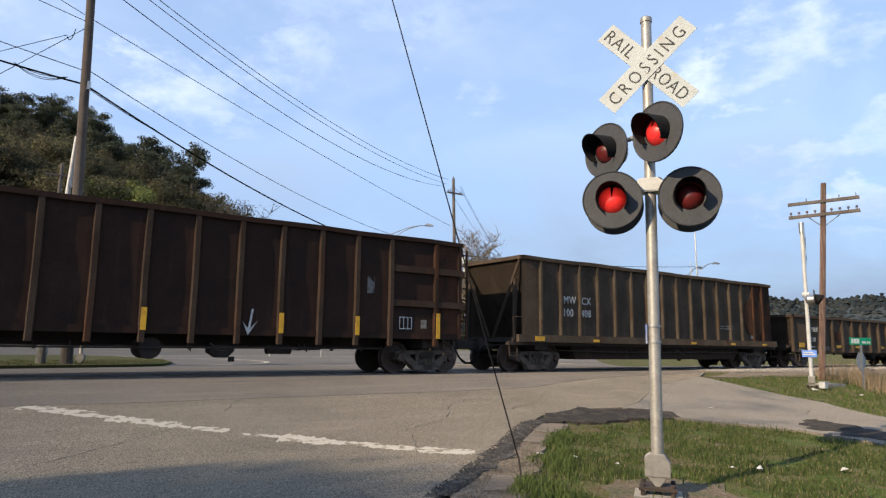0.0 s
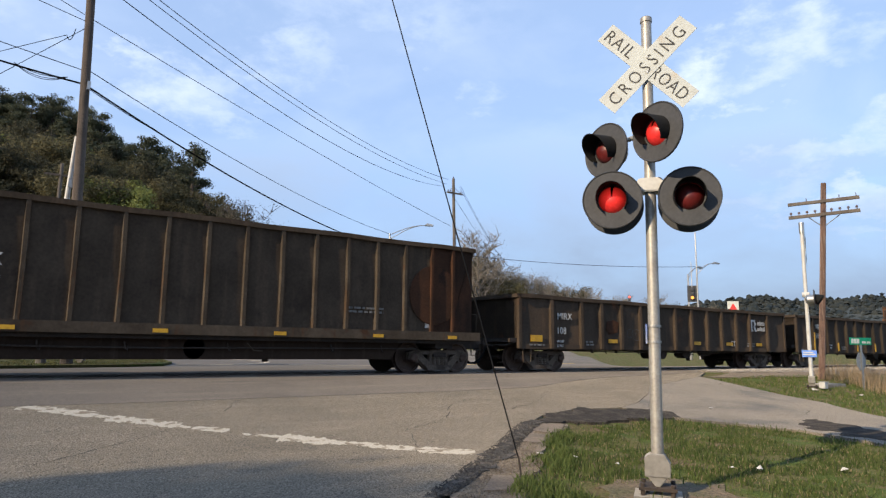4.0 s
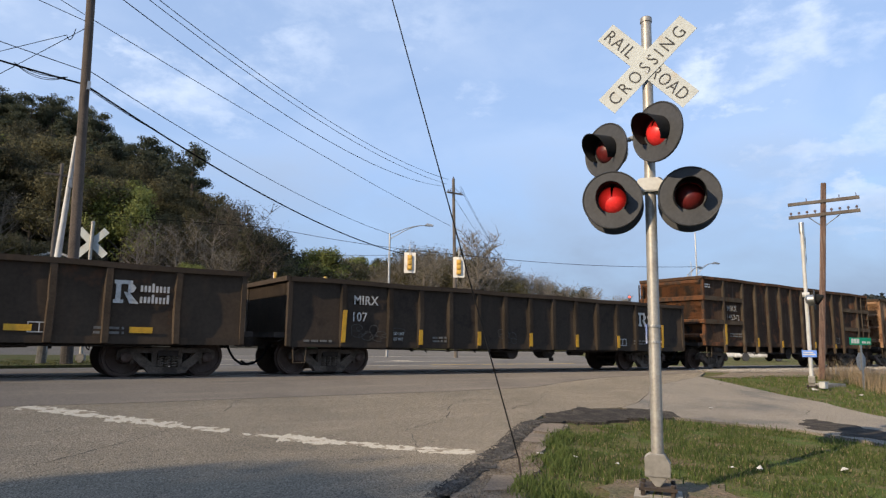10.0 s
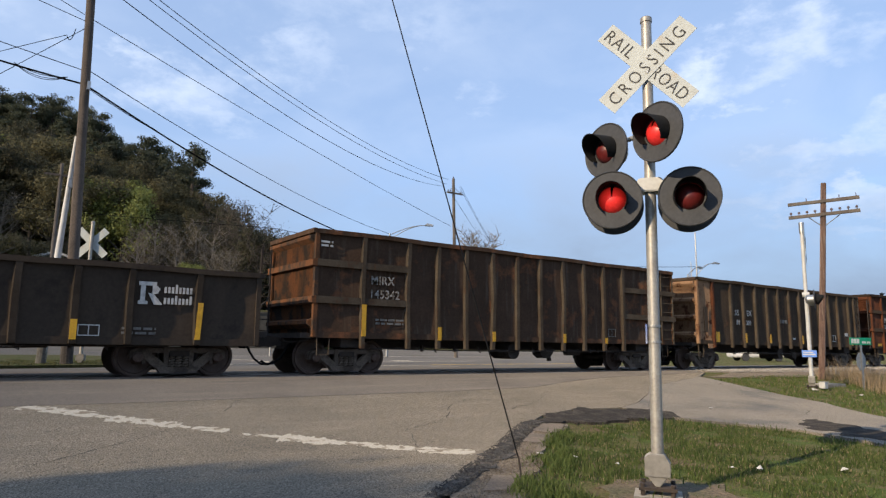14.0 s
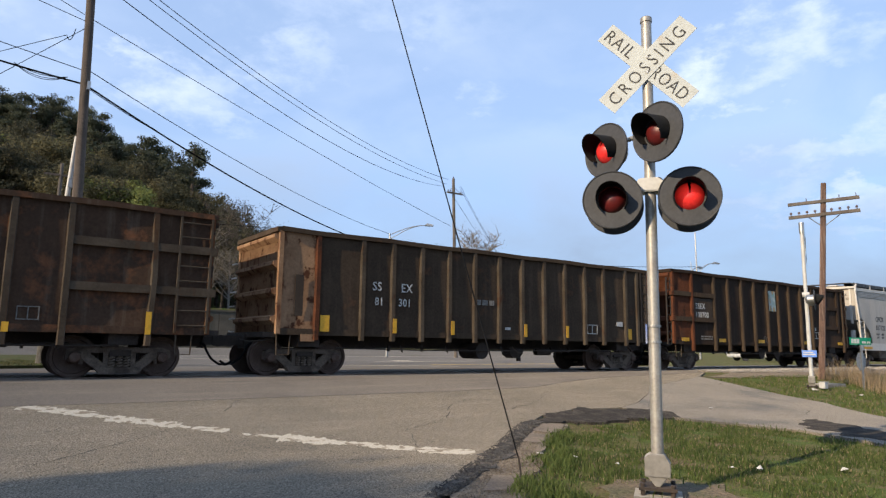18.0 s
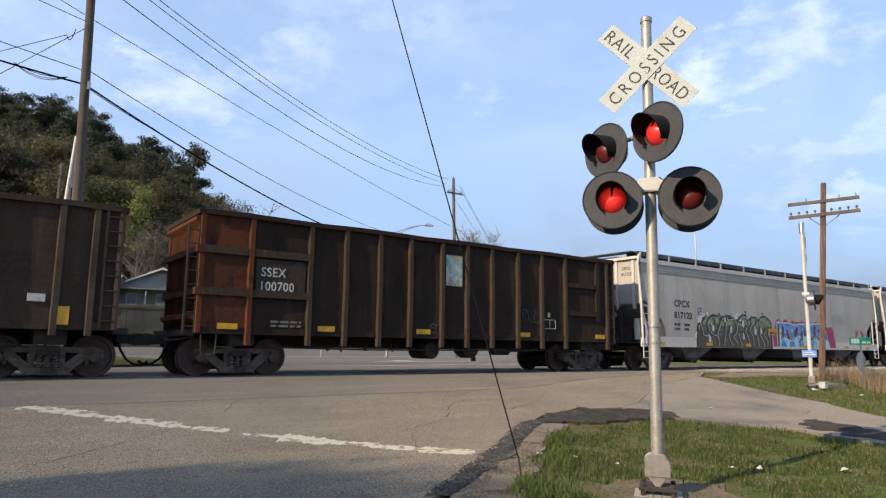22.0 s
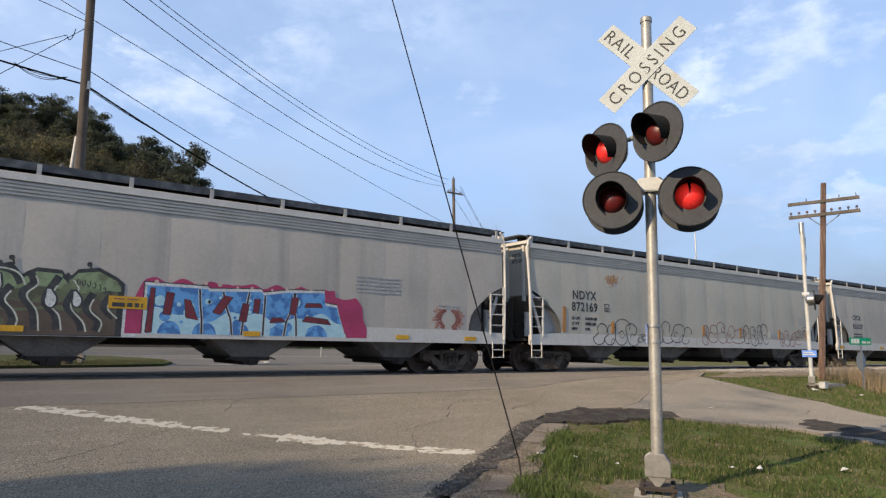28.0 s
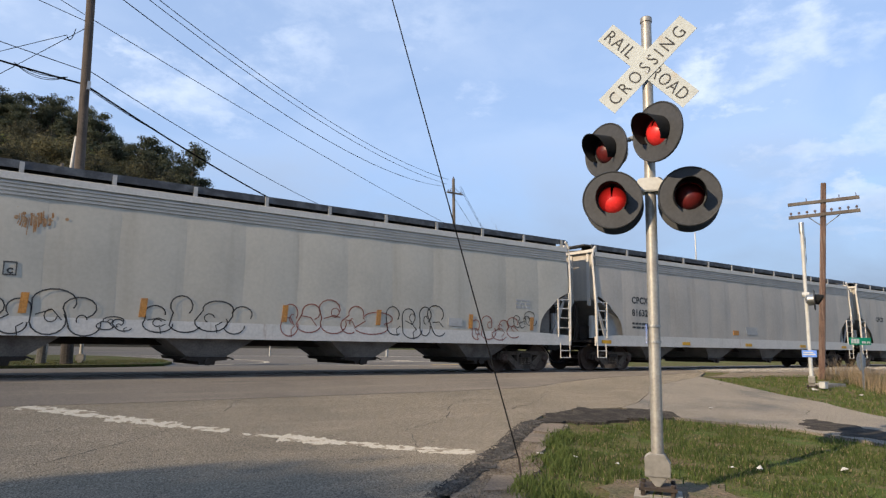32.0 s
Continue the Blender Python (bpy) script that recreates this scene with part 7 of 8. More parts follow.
# stop sign from behind with a green street sign above it
ss = thing("stop_sign", pose(25.45, 10.45, -0.52, 0, 0, -28), "grey back of an octagonal stop sign under a green street sign", "road sign")
bm = bm_new()
box(bm, -0.03, 0.03, -0.02, 0.02, -0.3, 1.55)
part("post", bm, GALV, ss)
bm = bm_new()
prism(bm, [(0.33 * cos(radians(22.5 + 45 * k)), 0.98 + 0.33 * sin(radians(22.5 + 45 * k))) for k in range(8)], 0.022, 0.028)
part("sign_board", bm, mat("sign_back", (0.30, 0.31, 0.31), 0.55, 0.4, second=(0.24, 0.25, 0.25)), ss, "bare metal octagon", at=pose(0, 0, 0, 0, 0, 24))
bm = bm_new()
box(bm, -0.46, 0.46, -0.01, 0.01, 1.55, 1.80)
sb = part("street_sign", bm, mat("sign_green", (0.0, 0.22, 0.12), 0.5, second=(0.0, 0.19, 0.10)), ss, "green street name sign", at=pose(0, 0, 0, 0, 0, 7))
bm = bm_new()
for x, w, h in ((-0.40, 0.10, 0.16), (-0.28, 0.10, 0.16), (-0.16, 0.10, 0.16), (0.06, 0.07, 0.08), (0.15, 0.07, 0.08), (0.27, 0.06, 0.07), (0.35, 0.06, 0.07)):
    box(bm, x, x + w, -0.016, -0.008, 1.60, 1.60 + h)
part("sign_print", bm, SIGN_WHITE, sb)


def cable(p0, p1, sag, r, label="thin black overhead cable", n=14):
    p0, p1 = Vector(p0), Vector(p1)
    th = thing("overhead_cable", Matrix.Translation(p0), label, "cable", "overhead cables")
    bm = bm_new()
    path_tube(bm, [(p1 - p0) * (i / n) - Vector((0, 0, sag * 4 * (i / n) * (1 - i / n))) for i in range(n + 1)], r, 5)
    part("strand", bm, WIRE, th)


PT = (2.43, 24.8, 9.54)
cable(PT, (27.99, 42.64, 7.70), 0.98, 0.034, "thick black cable bundle from the utility pole", 24)
cable((2.43, 24.75, 9.46), (5.4, 26.87, 8.93), 0.05, 0.014, "looped black cable below the bundle")
cable((-7.4, 24.6, 10.75), PT, 0.16, 0.034, "thick black cable bundle from the utility pole")
for drop in (0.16, 0.24, 0.30):
    cable((0.35, 24.75, 9.76), (1.90, 24.75, 9.66), drop, 0.012, "slack loop of black cable below the bundle")
cable((2.51, 24.8, 10.07), (25.3, 42.5, 9.2), 0.56, 0.016)
cable((-7.4, 24.8, 11.49), (2.42, 24.8, 10.02), 0.02, 0.015)
cable((2.48, 24.8, 11.94), (30.03, 41.22, 10.2), 0.18, 0.014, "thin black overhead cable")
cable((-6.0, 24.8, 13.7), (2.28, 24.8, 11.81), 0.02, 0.013)
cable((-6.0, 24.8, 15.4), (2.22, 24.8, 12.04), 0.02, 0.013)
for a, b, sag in (((1.52, 19.01, 10.69), (29.64, 41.5, 13.39), 1.25), ((2.72, 24.13, 13.66), (29.75, 41.43, 13.58), 1.0), ((3.02, 24.06, 13.74), (29.85, 41.35, 13.95), 1.0)):
    cable(a, b, sag, 0.015, n=22)
for a in ((30.6, 40.8, 13.3), (30.7, 40.8, 13.4), (30.2, 41.1, 12.6)):
    cable(a, (a[0] + 45.0, 84.0, 13.0), 1.0, 0.014)
# slack service wires that cross in front of the pole
cable((-6.0, 24.8, 6.4), (1.75, 24.8, 11.15), 0.0, 0.012)
cable((-6.0, 24.8, 3.3), (2.30, 24.8, 11.57), 0.0, 0.012)
cable((1.75, 24.8, 11.15), (2.0, 24.8, 11.45), 0.28, 0.014, "dangling loop of black wire", 8)
# spans that carry the traffic lights
cable((18.45, 48.62, 9.71), (30.27, 41.05, 7.96), 0.22, 0.02, "cable that carries the traffic lights")
cable((30.27, 41.05, 7.96), (55.0, 36.3, 8.55), 0.35, 0.02, "cable that carries the traffic lights")
cable((-20.0, 62.0, 11.3), (18.45, 48.62, 9.71), 0.3, 0.02)
cable((21.0, 58.3, 8.9), (30.27, 41.05, 7.9), 0.05, 0.016)
# guy wire close to the camera and the anchor rod it ends in
gw = thing("guy_wire", pose(5.31, 5.90, -0.74), "thin steel guy wire running to a ground anchor", "wire")
bm = bm_new()
path_tube(bm, [(0, 0, 0.25), (-0.75, 1.86, 6.5), (-1.5, 3.7, 12.7)], 0.0085, 6)
part("strand", bm, WIRE, gw)
bm = bm_new()
tube(bm, (0.03, -0.07, -0.2), (0, 0, 0.27), 0.012, n=6)
part("anchor_rod", bm, UNDER, gw)
cable((3.81, 9.6, 11.96), (2.3, 24.7, 14.3), 0.1, 0.02)

# traffic lights, seen from behind
YEL_HEAD = mat("signal_yellow", (0.60, 0.36, 0.06), 0.5, second=(0.52, 0.31, 0.05), bump=0, fine=0.06)
BACKPLATE = mat("signal_backplate", (0.72, 0.70, 0.64), 0.5, second=(0.65, 0.63, 0.58), bump=0, fine=0.05)
AMBER = mat("signal_amber_glow", (0.6, 0.2, 0.03), 0.5, bump=0, emit=((1.0, 0.35, 0.06), 1.0))
RED_LIT = mat("signal_red_glow", (0.6, 0.05, 0.03), 0.5, bump=0, emit=((1.0, 0.12, 0.08), 1.3))


def traffic_light(x, y, z, turn, label, back=True, lit=None, hang=0.9):
    tl = thing("traffic_light", pose(x, y, z, 0, 0, turn), label, "traffic light", "traffic lights")
    if back:
        bm = bm_new()
        box(bm, -0.40, 0.40, 0.10, 0.115, -0.72, 0.72)
        part("backplate", bm, BACKPLATE if lit is None else BLACK, tl)
    for k in (-1, 0, 1):
        bm = bm_new()
        lathe(bm, [(-0.12, 0.05), (-0.10, 0.14), (0.0, 0.17), (0.09, 0.17)], "Y", 14, (0, 0, k * 0.36))
        box(bm, -0.16, 0.16, -0.05, 0.09, k * 0.36 - 0.165, k * 0.36 + 0.165)
        h = part("lamp_section", bm, YEL_HEAD if lit is None else BLACK, tl)
        if lit and k == lit[0]:
            bm = bm_new()
            lathe(bm, [(-0.15, 0.0), (-0.15, 0.13), (-0.11, 0.14)], "Y", 14, (0, 0, k * 0.36))
            part("lit_lens", bm, lit[1], h)
    bm = bm_new()
    tube(bm, (0, 0, 0.5), (0, 0, 0.5 + hang), 0.03, n=8) if hang > 0 else tube(bm, (0, 0.1, -z - 0.3), (0, 0.1, 0.5), 0.06, n=10)
    part("hanger" if hang > 0 else "post", bm, GALV, tl)
    return tl


traffic_light(24.59, 38.52, 6.57, -38, "yellow traffic light with white backplate hung on a cable", hang=0.75)
traffic_light(27.41, 36.56, 6.30, -38, "yellow traffic light with white backplate hung on a cable", hang=0.9)
traffic_light(51.51, 34.4, 5.7, -50, "black traffic light with amber lens lit", lit=(-1, AMBER), hang=2.3)
traffic_light(68.98, 55.22, 7.1, -50, "far traffic light with red lens lit", lit=(1, RED_LIT), back=False, hang=0.4)
traffic_light(17.2, 44.5, 5.3, 60, "yellow traffic light turned to another street", back=False, hang=0)
traffic_light(20.6, 43.5, 5.15, 60, "yellow traffic light turned to another street", back=False, hang=0)


def street_lamp(x, y, h, reach, turn, label):
    sl = thing("street_lamp", pose(x, y, -0.06, 0, 0, turn), label, "street lamp", "street lamps")
    bm = bm_new()
    tube(bm, (0, 0, -0.3), (0, 0, h), 0.11, 0.065, n=12)
    part("post", bm, GALV, sl, smooth=True)
    for dz, n in ((0.0, 8), (-0.35, 8)):
        bm = bm_new()
        path_tube(bm, [(reach * i / n, 0, h + dz - 0.1 + (0.75 - dz) * sin(pi / 2 * i / n)) for i in range(n + 1)], 0.03, 6)
        part("arm", bm, GALV, sl)
    bm = bm_new()
    prism(bm, [(reach - 0.1, h + 0.60), (reach + 0.6, h + 0.56), (reach + 0.62, h + 0.68), (reach + 0.1, h + 0.80)], -0.13, 0.13)
    bmesh.ops.bevel(bm, geom=bm.edges[:], offset=0.03, segments=2, affect="EDGES")
    part("head", bm, GALV, sl)
    return sl


street_lamp(25.29, 42.49, 9.3, 2.7, -36, "grey steel street lamp with curved arm")
sl = street_lamp(55.15, 36.26, 8.3, 1.55, -36, "tall grey mast with a short lamp arm")
bm = bm_new()
tube(bm, (0, 0, 8.2), (0, 0, 11.9), 0.065, 0.05, n=10)
part("mast_top", bm, GALV, sl)
street_lamp(52.23, 35.24, 7.6, 1.0, -20, "short grey street lamp post")

# fuel station sign far off
gs = thing("fuel_sign", pose(89.3, 53.1, -0.06, 0, 0, -58), "white square sign with a red triangle on a post", "sign")
bm = bm_new()
box(bm, -0.12, 0.12, -0.1, 0.1, -0.3, 6.4)
part("post", bm, GALV, gs)
bm = bm_new()
box(bm, -0.75, 0.75, -0.15, 0.15, 6.4, 7.9)
part("sign_board", bm, SIGN_WHITE, gs)
bm = bm_new()
prism(bm, [(-0.55, 6.62), (0.55, 6.62), (0.0, 7.65)], -0.17, -0.15)
part("red_triangle", bm, mat("sign_red", (0.55, 0.02, 0.02), 0.5, bump=0), gs)

# retaining wall, guard rail, houses on the bank
STAINED = mat("stained_concrete", (0.118, 0.103, 0.078), 0.95, second=(0.082, 0.073, 0.055), blotch=0.8, grain=15, fine=0.2, bump=0.4, third=(0.06, 0.06, 0.045), third_mix=(0.52, 0.7), third_scale=(0.8, 0.8, 0.1))
wl_ = thing("retaining_wall", pose(0, 57.0, -0.06), "long stained concrete retaining wall below the lawn", "wall")
for i in range(14):
    bm = bm_new()
    box(bm, -26 + i * 3.6, -26 + i * 3.6 + 3.57, -0.2, 0.25, -0.3, 3.55)
    part("panel", bm, STAINED, wl_)
bm = bm_new()
box(bm, -26, 24.4, -0.26, 0.31, 3.55, 3.68)
part("coping", bm, STAINED, wl_)
SIDING = mat("house_siding", (0.27, 0.265, 0.225), 0.7, second=(0.22, 0.215, 0.185), blotch=0.8, grain=10, fine=0.06, bump=0.1)
ROOF = mat("house_roof", (0.22, 0.22, 0.23), 0.85, second=(0.17, 0.17, 0.18), blotch=1.5, grain=20, fine=0.15, bump=0.4)
GLASS = mat("window_glass", (0.03, 0.035, 0.04), 0.1, bump=0, spec=0.8)


def house(x, y, z, w, d, h, turn, label, pitch=1.5):
    hs = thing("house", pose(x, y, z, 0, 0, turn), label, "house", "houses on the bank")
    bm = bm_new()
    box(bm, -w / 2, w / 2, -d / 2, d / 2, -1.0, h)
    prism(bm, [(-w / 2, h), (w / 2, h), (0, h + pitch - 0.1)], -d / 2, d / 2)
    part("wall", bm, SIDING, hs)
    for s in (-1, 1):
        bm = bm_new()
        prism(bm, [(s * (w / 2 + 0.5), h - 0.18), (s * (w / 2 + 0.5), h - 0.06), (0, h + pitch + 0.12), (0, h + pitch)], -d / 2 - 0.6, d / 2 + 0.6)
        part("roof", bm, ROOF, hs)
        bm = bm_new()
        prism(bm, [(s * (w / 2 + 0.5), h - 0.22), (s * (w / 2 + 0.5), h - 0.02), (0, h + pitch + 0.16), (0, h + pitch - 0.06)], -d / 2 - 0.66, -d / 2 - 0.605)
        part("bargeboard", bm, HOP_TRIM, hs, "white painted roof edge")
    for k in range(3):
        cx = -w / 2 + w * (k + 0.6) / 3.2
        bm = bm_new()
        box(bm, cx - 0.5, cx + 0.5, -d / 2 - 0.05, -d / 2 + 0.05, 0.9 if k != 1 else 0.0, 2.1)
        win = part("window" if k != 1 else "door", bm, HOP_TRIM, hs)
        bm = bm_new()
        box(bm, cx - 0.42, cx + 0.42, -d / 2 - 0.07, -d / 2 - 0.05, 0.98 if k != 1 else 1.2, 2.0)
        part("pane", bm, GLASS, win)
    for k in range(4):
        bm = bm_new()
        xx = -w / 2 + w * k / 3
        box(bm, xx - 0.06, xx + 0.06, -d / 2 - 2.0, -d / 2 - 1.88, -0.6, 2.4)
        part("porch_post", bm, SIGN_WHITE, hs)
    bm = bm_new()
    box(bm, -w / 2 - 0.4, w / 2 + 0.4, -d / 2 - 2.2, -d / 2, 2.4, 2.55)
    part("porch_roof", bm, ROOF, hs)
    return hs


house(6.8, 80.5, 4.2, 11.5, 9.0, 3.5, -6, "small white house with a grey shingle roof above the wall", 1.9)
house(17.3, 79.6, 3.9, 9.2, 8.0, 2.7, -11, "small pale green house with a white-edged gable roof above the wall", 2.1)

# a parked white car beyond the track
def car_parked(x, y, z, turn, paint, label):
    cr = thing("parked_car", pose(x, y, z, 0, 0, turn), label, "car")
    bm = bm_new()
    prism(bm, [(-2.2, 0.30), (-2.25, 0.75), (-1.9, 0.92), (-0.9, 0.98), (-0.3, 1.40), (1.1, 1.42), (1.75, 1.0), (2.2, 0.92), (2.25, 0.35)], -0.85, 0.85)
    bmesh.ops.bevel(bm, geom=bm.edges[:], offset=0.07, segments=2, affect="EDGES")
    part("body", bm, paint, cr, smooth=True)
    for s in (-1, 1):
        bm = bm_new()
        prism(bm, [(-0.75, 1.0), (-0.25, 1.34), (1.0, 1.36), (1.5, 1.02)], s * 0.83, s * 0.865)
        part("side_window", bm, GLASS, cr)
    for wx in (-1.35, 1.4):
        for s in (-1, 1):
            bm = bm_new()
            lathe(bm, [(s * 0.68, 0.1), (s * 0.68, 0.31), (s * 0.72, 0.33), (s * 0.86, 0.33), (s * 0.88, 0.3), (s * 0.87, 0.15)], "Y", 18, (wx, 0, 0.33))
            part("wheel", bm, BLACK, cr, smooth=True)
    return cr


car_parked(54.0, 30.2, -0.06, -35, mat("car_white", (0.70, 0.70, 0.69), 0.3, bump=0, fine=0.03), "white parked car on the far side of the track")


# ---- trees ----
BARK = mat("bark", (0.105, 0.086, 0.068), 0.95, second=(0.055, 0.045, 0.036), blotch=3, grain=25, fine=0.3, bump=0.5)
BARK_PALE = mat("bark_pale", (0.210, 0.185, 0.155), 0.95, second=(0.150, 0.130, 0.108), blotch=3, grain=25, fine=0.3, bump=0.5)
LEAF_PINE = leaf_mat("needles", (0.066, 0.078, 0.052), (0.112, 0.122, 0.080))
LEAF_GREEN = leaf_mat("leaves_spring", (0.130, 0.152, 0.044), (0.215, 0.232, 0.080))
LEAF_DARK = leaf_mat("leaves_dark", (0.046, 0.046, 0.030), (0.080, 0.077, 0.047))
LEAF_OLIVE = leaf_mat("leaves_olive", (0.088, 0.080, 0.042), (0.138, 0.124, 0.066))
LEAF_BUD = leaf_mat("buds_brown", (0.122, 0.106, 0.077), (0.188, 0.163, 0.115))


def limbs(rnd, h, spread, base, count, up=0.6, twigs=3):
    """Limbs as (points, radii), and the places where the crown hangs."""
    out, tips = [], []
    lean = Vector((rnd.uniform(-0.5, 0.5), rnd.uniform(-0.5, 0.5), 0))
    trunk = [Vector((0, 0, -0.8)), Vector((0, 0, h * 0.25)) + lean * 0.2, Vector((0, 0, h * 0.6)) + lean * 0.7, Vector((0, 0, h * 0.93)) + lean]
    r = h * 0.014 + 0.06
    out.append((trunk, [r * 1.25, r, r * 0.6, r * 0.15]))
    for i in range(count):
        f = base + (0.95 - base) * (i + rnd.random()) / count
        seg = f * 3
        k = min(int(seg), 2)
        p = trunk[k + 1].lerp(trunk[k], 1 - (seg - k)) if k < 3 else trunk[3]
        p = Vector((lean.x * f, lean.y * f, h * f * 0.93))
        a = rnd.uniform(0, 2 * pi)
        ln = spread * (1.05 - 0.55 * f) * rnd.uniform(0.75, 1.1)
        d = Vector((cos(a), sin(a), up * rnd.uniform(0.6, 1.3)))
        q = [p, p + d * ln * 0.5 + Vector((0, 0, 0.1)), p + d * ln + Vector((0, 0, ln * 0.12))]
        lr = r * (1 - f) * 0.55 + 0.03
        out.append((q, [lr, lr * 0.6, 0.018]))
        tips += [q[1].lerp(q[2], 0.3), q[2]]
        for t in range(twigs):
            s = q[1].lerp(q[2], rnd.uniform(-0.4, 0.9))
            e = s + Vector((rnd.uniform(-1, 1), rnd.uniform(-1, 1), rnd.uniform(0.1, 1.1))) * ln * 0.42
            out.append(([s, s.lerp(e, 0.5) + Vector((0, 0, 0.08)), e], [0.035, 0.026, 0.014]))
            tips.append(e)
    tips.append(trunk[3])
    return out, tips


def tree_meshes(seed, h, spread, base, count, up, leaves, size, clump, bark, leaf, flat=1.0, twigs=3):
    rnd = random.Random(seed)
    lims, tips = limbs(rnd, h, spread, base, count, up, twigs)
    bm = bm_new()
    for pts, rad in lims:
        path_tube(bm, pts, rad, 6 if rad[0] > 0.1 else 4)
    trunk = mesh_of("trunk", bm, bark, True)
    vs, fs = [], []
    for i in range(leaves):
        t = rnd.choice(tips)
        while True:
            o = Vector((rnd.uniform(-1, 1), rnd.uniform(-1, 1), rnd.uniform(-1, 1)))
            if o.length < 1:
                break
        c = t + Vector((o.x, o.y, o.z * flat)) * clump
        # leaves face outwards and up from their clump
        face = o.normalized() + Vector((rnd.gauss(0, 0.45), rnd.gauss(0, 0.45), 0.35 + rnd.gauss(0, 0.45)))
        q = face.to_track_quat("Z", "Y").to_matrix() @ Matrix.Rotation(rnd.uniform(0, 6.3), 3, "Z")
        s = size * rnd.uniform(0.6, 1.25)
        k = len(vs)
        for u, v in ((-0.55, -0.32), (0.55, -0.30), (0.05, 0.62)):
            p = c + q @ Vector((u * s, v * s, 0))
            vs.append((p.x, p.y, p.z))
        fs.append((k, k + 1, k + 2))
    me = bpy.data.meshes.new("crown")
    me.from_pydata(vs, [], fs)
    me.materials.append(leaf)
    return trunk, me


KINDS = {
    "pine": [tree_meshes(100 + i, 19 + 2 * i, 4.2, 0.45, 16, 0.25, 6800, 0.25, 1.0, BARK, LEAF_PINE, 0.55) for i in range(3)],
    "green": [tree_meshes(200 + i, 12 + i, 4.6, 0.28, 17, 0.65, 8000, 0.25, 1.25, BARK, LEAF_GREEN, 0.75) for i in range(2)],
    "dark": [tree_meshes(300 + i, 14 + i, 5.0, 0.22, 18, 0.6, 8500, 0.25, 1.3, BARK, LEAF_DARK, 0.75) for i in range(2)],
    "olive": [tree_meshes(400 + i, 13 + i, 5.0, 0.25, 18, 0.7, 8000, 0.23, 1.3, BARK, LEAF_OLIVE, 0.75) for i in range(2)],
    "bare": [tree_meshes(700 + i, 15.5, 5.6, 0.2, 34, 0.75, 2800, 0.17, 0.7, BARK, LEAF_DARK, 0.9, 12) for i in range(2)],
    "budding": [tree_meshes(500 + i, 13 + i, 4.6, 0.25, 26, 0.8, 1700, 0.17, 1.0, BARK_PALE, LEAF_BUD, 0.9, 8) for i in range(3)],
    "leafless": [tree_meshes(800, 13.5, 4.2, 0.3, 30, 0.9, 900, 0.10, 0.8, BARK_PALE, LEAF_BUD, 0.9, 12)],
}
TALL = {c: max(v.co.z for v in c.vertices) for kind in KINDS.values() for t, c in kind}
LABELS = {
    "bare": "large spreading dark tree in thin early leaf",
    "leafless": "leafless tree with a fan of thin pale branches",
    "pine": "tall dark green pine tree on the hill", "green": "bright green young leafy tree", "dark": "dark green leafy tree on the slope",
    "olive": "olive-brown tree in early spring leaf", "budding": "nearly bare tree with brown spring buds",
}


# height of the treetops over the horizon, in degrees, by the compass
TREETOPS = [(-12, 18.5), (0.1, 18.2), (1.9, 18.0), (3.7, 18.4), (5.7, 17.8), (7.3, 17.4), (7.9, 16.2), (9.1, 15.6), (10.1, 16.3), (11.2, 16.1), (12.2, 14.4), (13.2, 15.2), (14.0, 15.6), (15.0, 14.6), (15.8, 12.8),
            (17.0, 12.3), (19.1, 11.9), (20.5, 10.6), (21.3, 9.1), (22.3, 7.8), (24.4, 8.2), (26.4, 8.2), (28.8, 7.7), (30.8, 7.9), (32.3, 8.8), (34.2, 9.2), (36.2, 9.0), (37.3, 8.4), (40.2, 8.0), (41.2, 7.1), (42.7, 6.5), (45.1, 5.7),
            (46.0, 5.1), (47.9, 5.1), (49.1, 4.5), (52.0, 4.2), (60.0, 4.1)]


def treetop(az):
    for (a, za), (b, zb) in zip(TREETOPS, TREETOPS[1:]):
        if az <= b:
            return za + (zb - za) * max(0.0, (az - a) / (b - a))
    return TREETOPS[-1][1]


def spot(az, r):
    return r * sin(radians(az)), r * cos(radians(az))


def tree(kind, az, r, seed, scale=None, top=None, sunk=0.0):
    """A tree at a compass bearing and distance, of a scale, or so tall that its top stands top degrees over the horizon."""
    rnd = random.Random(seed * 7 + 13)
    tr, cr = rnd.choice(KINDS[kind])
    x, y = spot(az, r)
    z = bank(x, y) - 0.2
    stretch = rnd.uniform(0.92, 1.08)
    if kind == "pine" and top is None:
        stretch *= 0.9
    limit = (r * math.tan(radians(treetop(az) - sunk if top is None else top)) + EYE[2] - z) / TALL[cr]
    size = limit / stretch if scale is None else min(scale, limit / stretch)
    if size < 0.22:
        return
    th = thing("pine_tree" if kind == "pine" else "tree", pose(x, y, z, 0, 0, rnd.uniform(0, 360)), LABELS[kind], "tree", "trees of the hillside")
    th.scale = (max(size, 0.5 * (scale or size)), max(size, 0.5 * (scale or size)), size * stretch)
    part("trunk", tr, None, th)
    part("crown", cr, None, th)


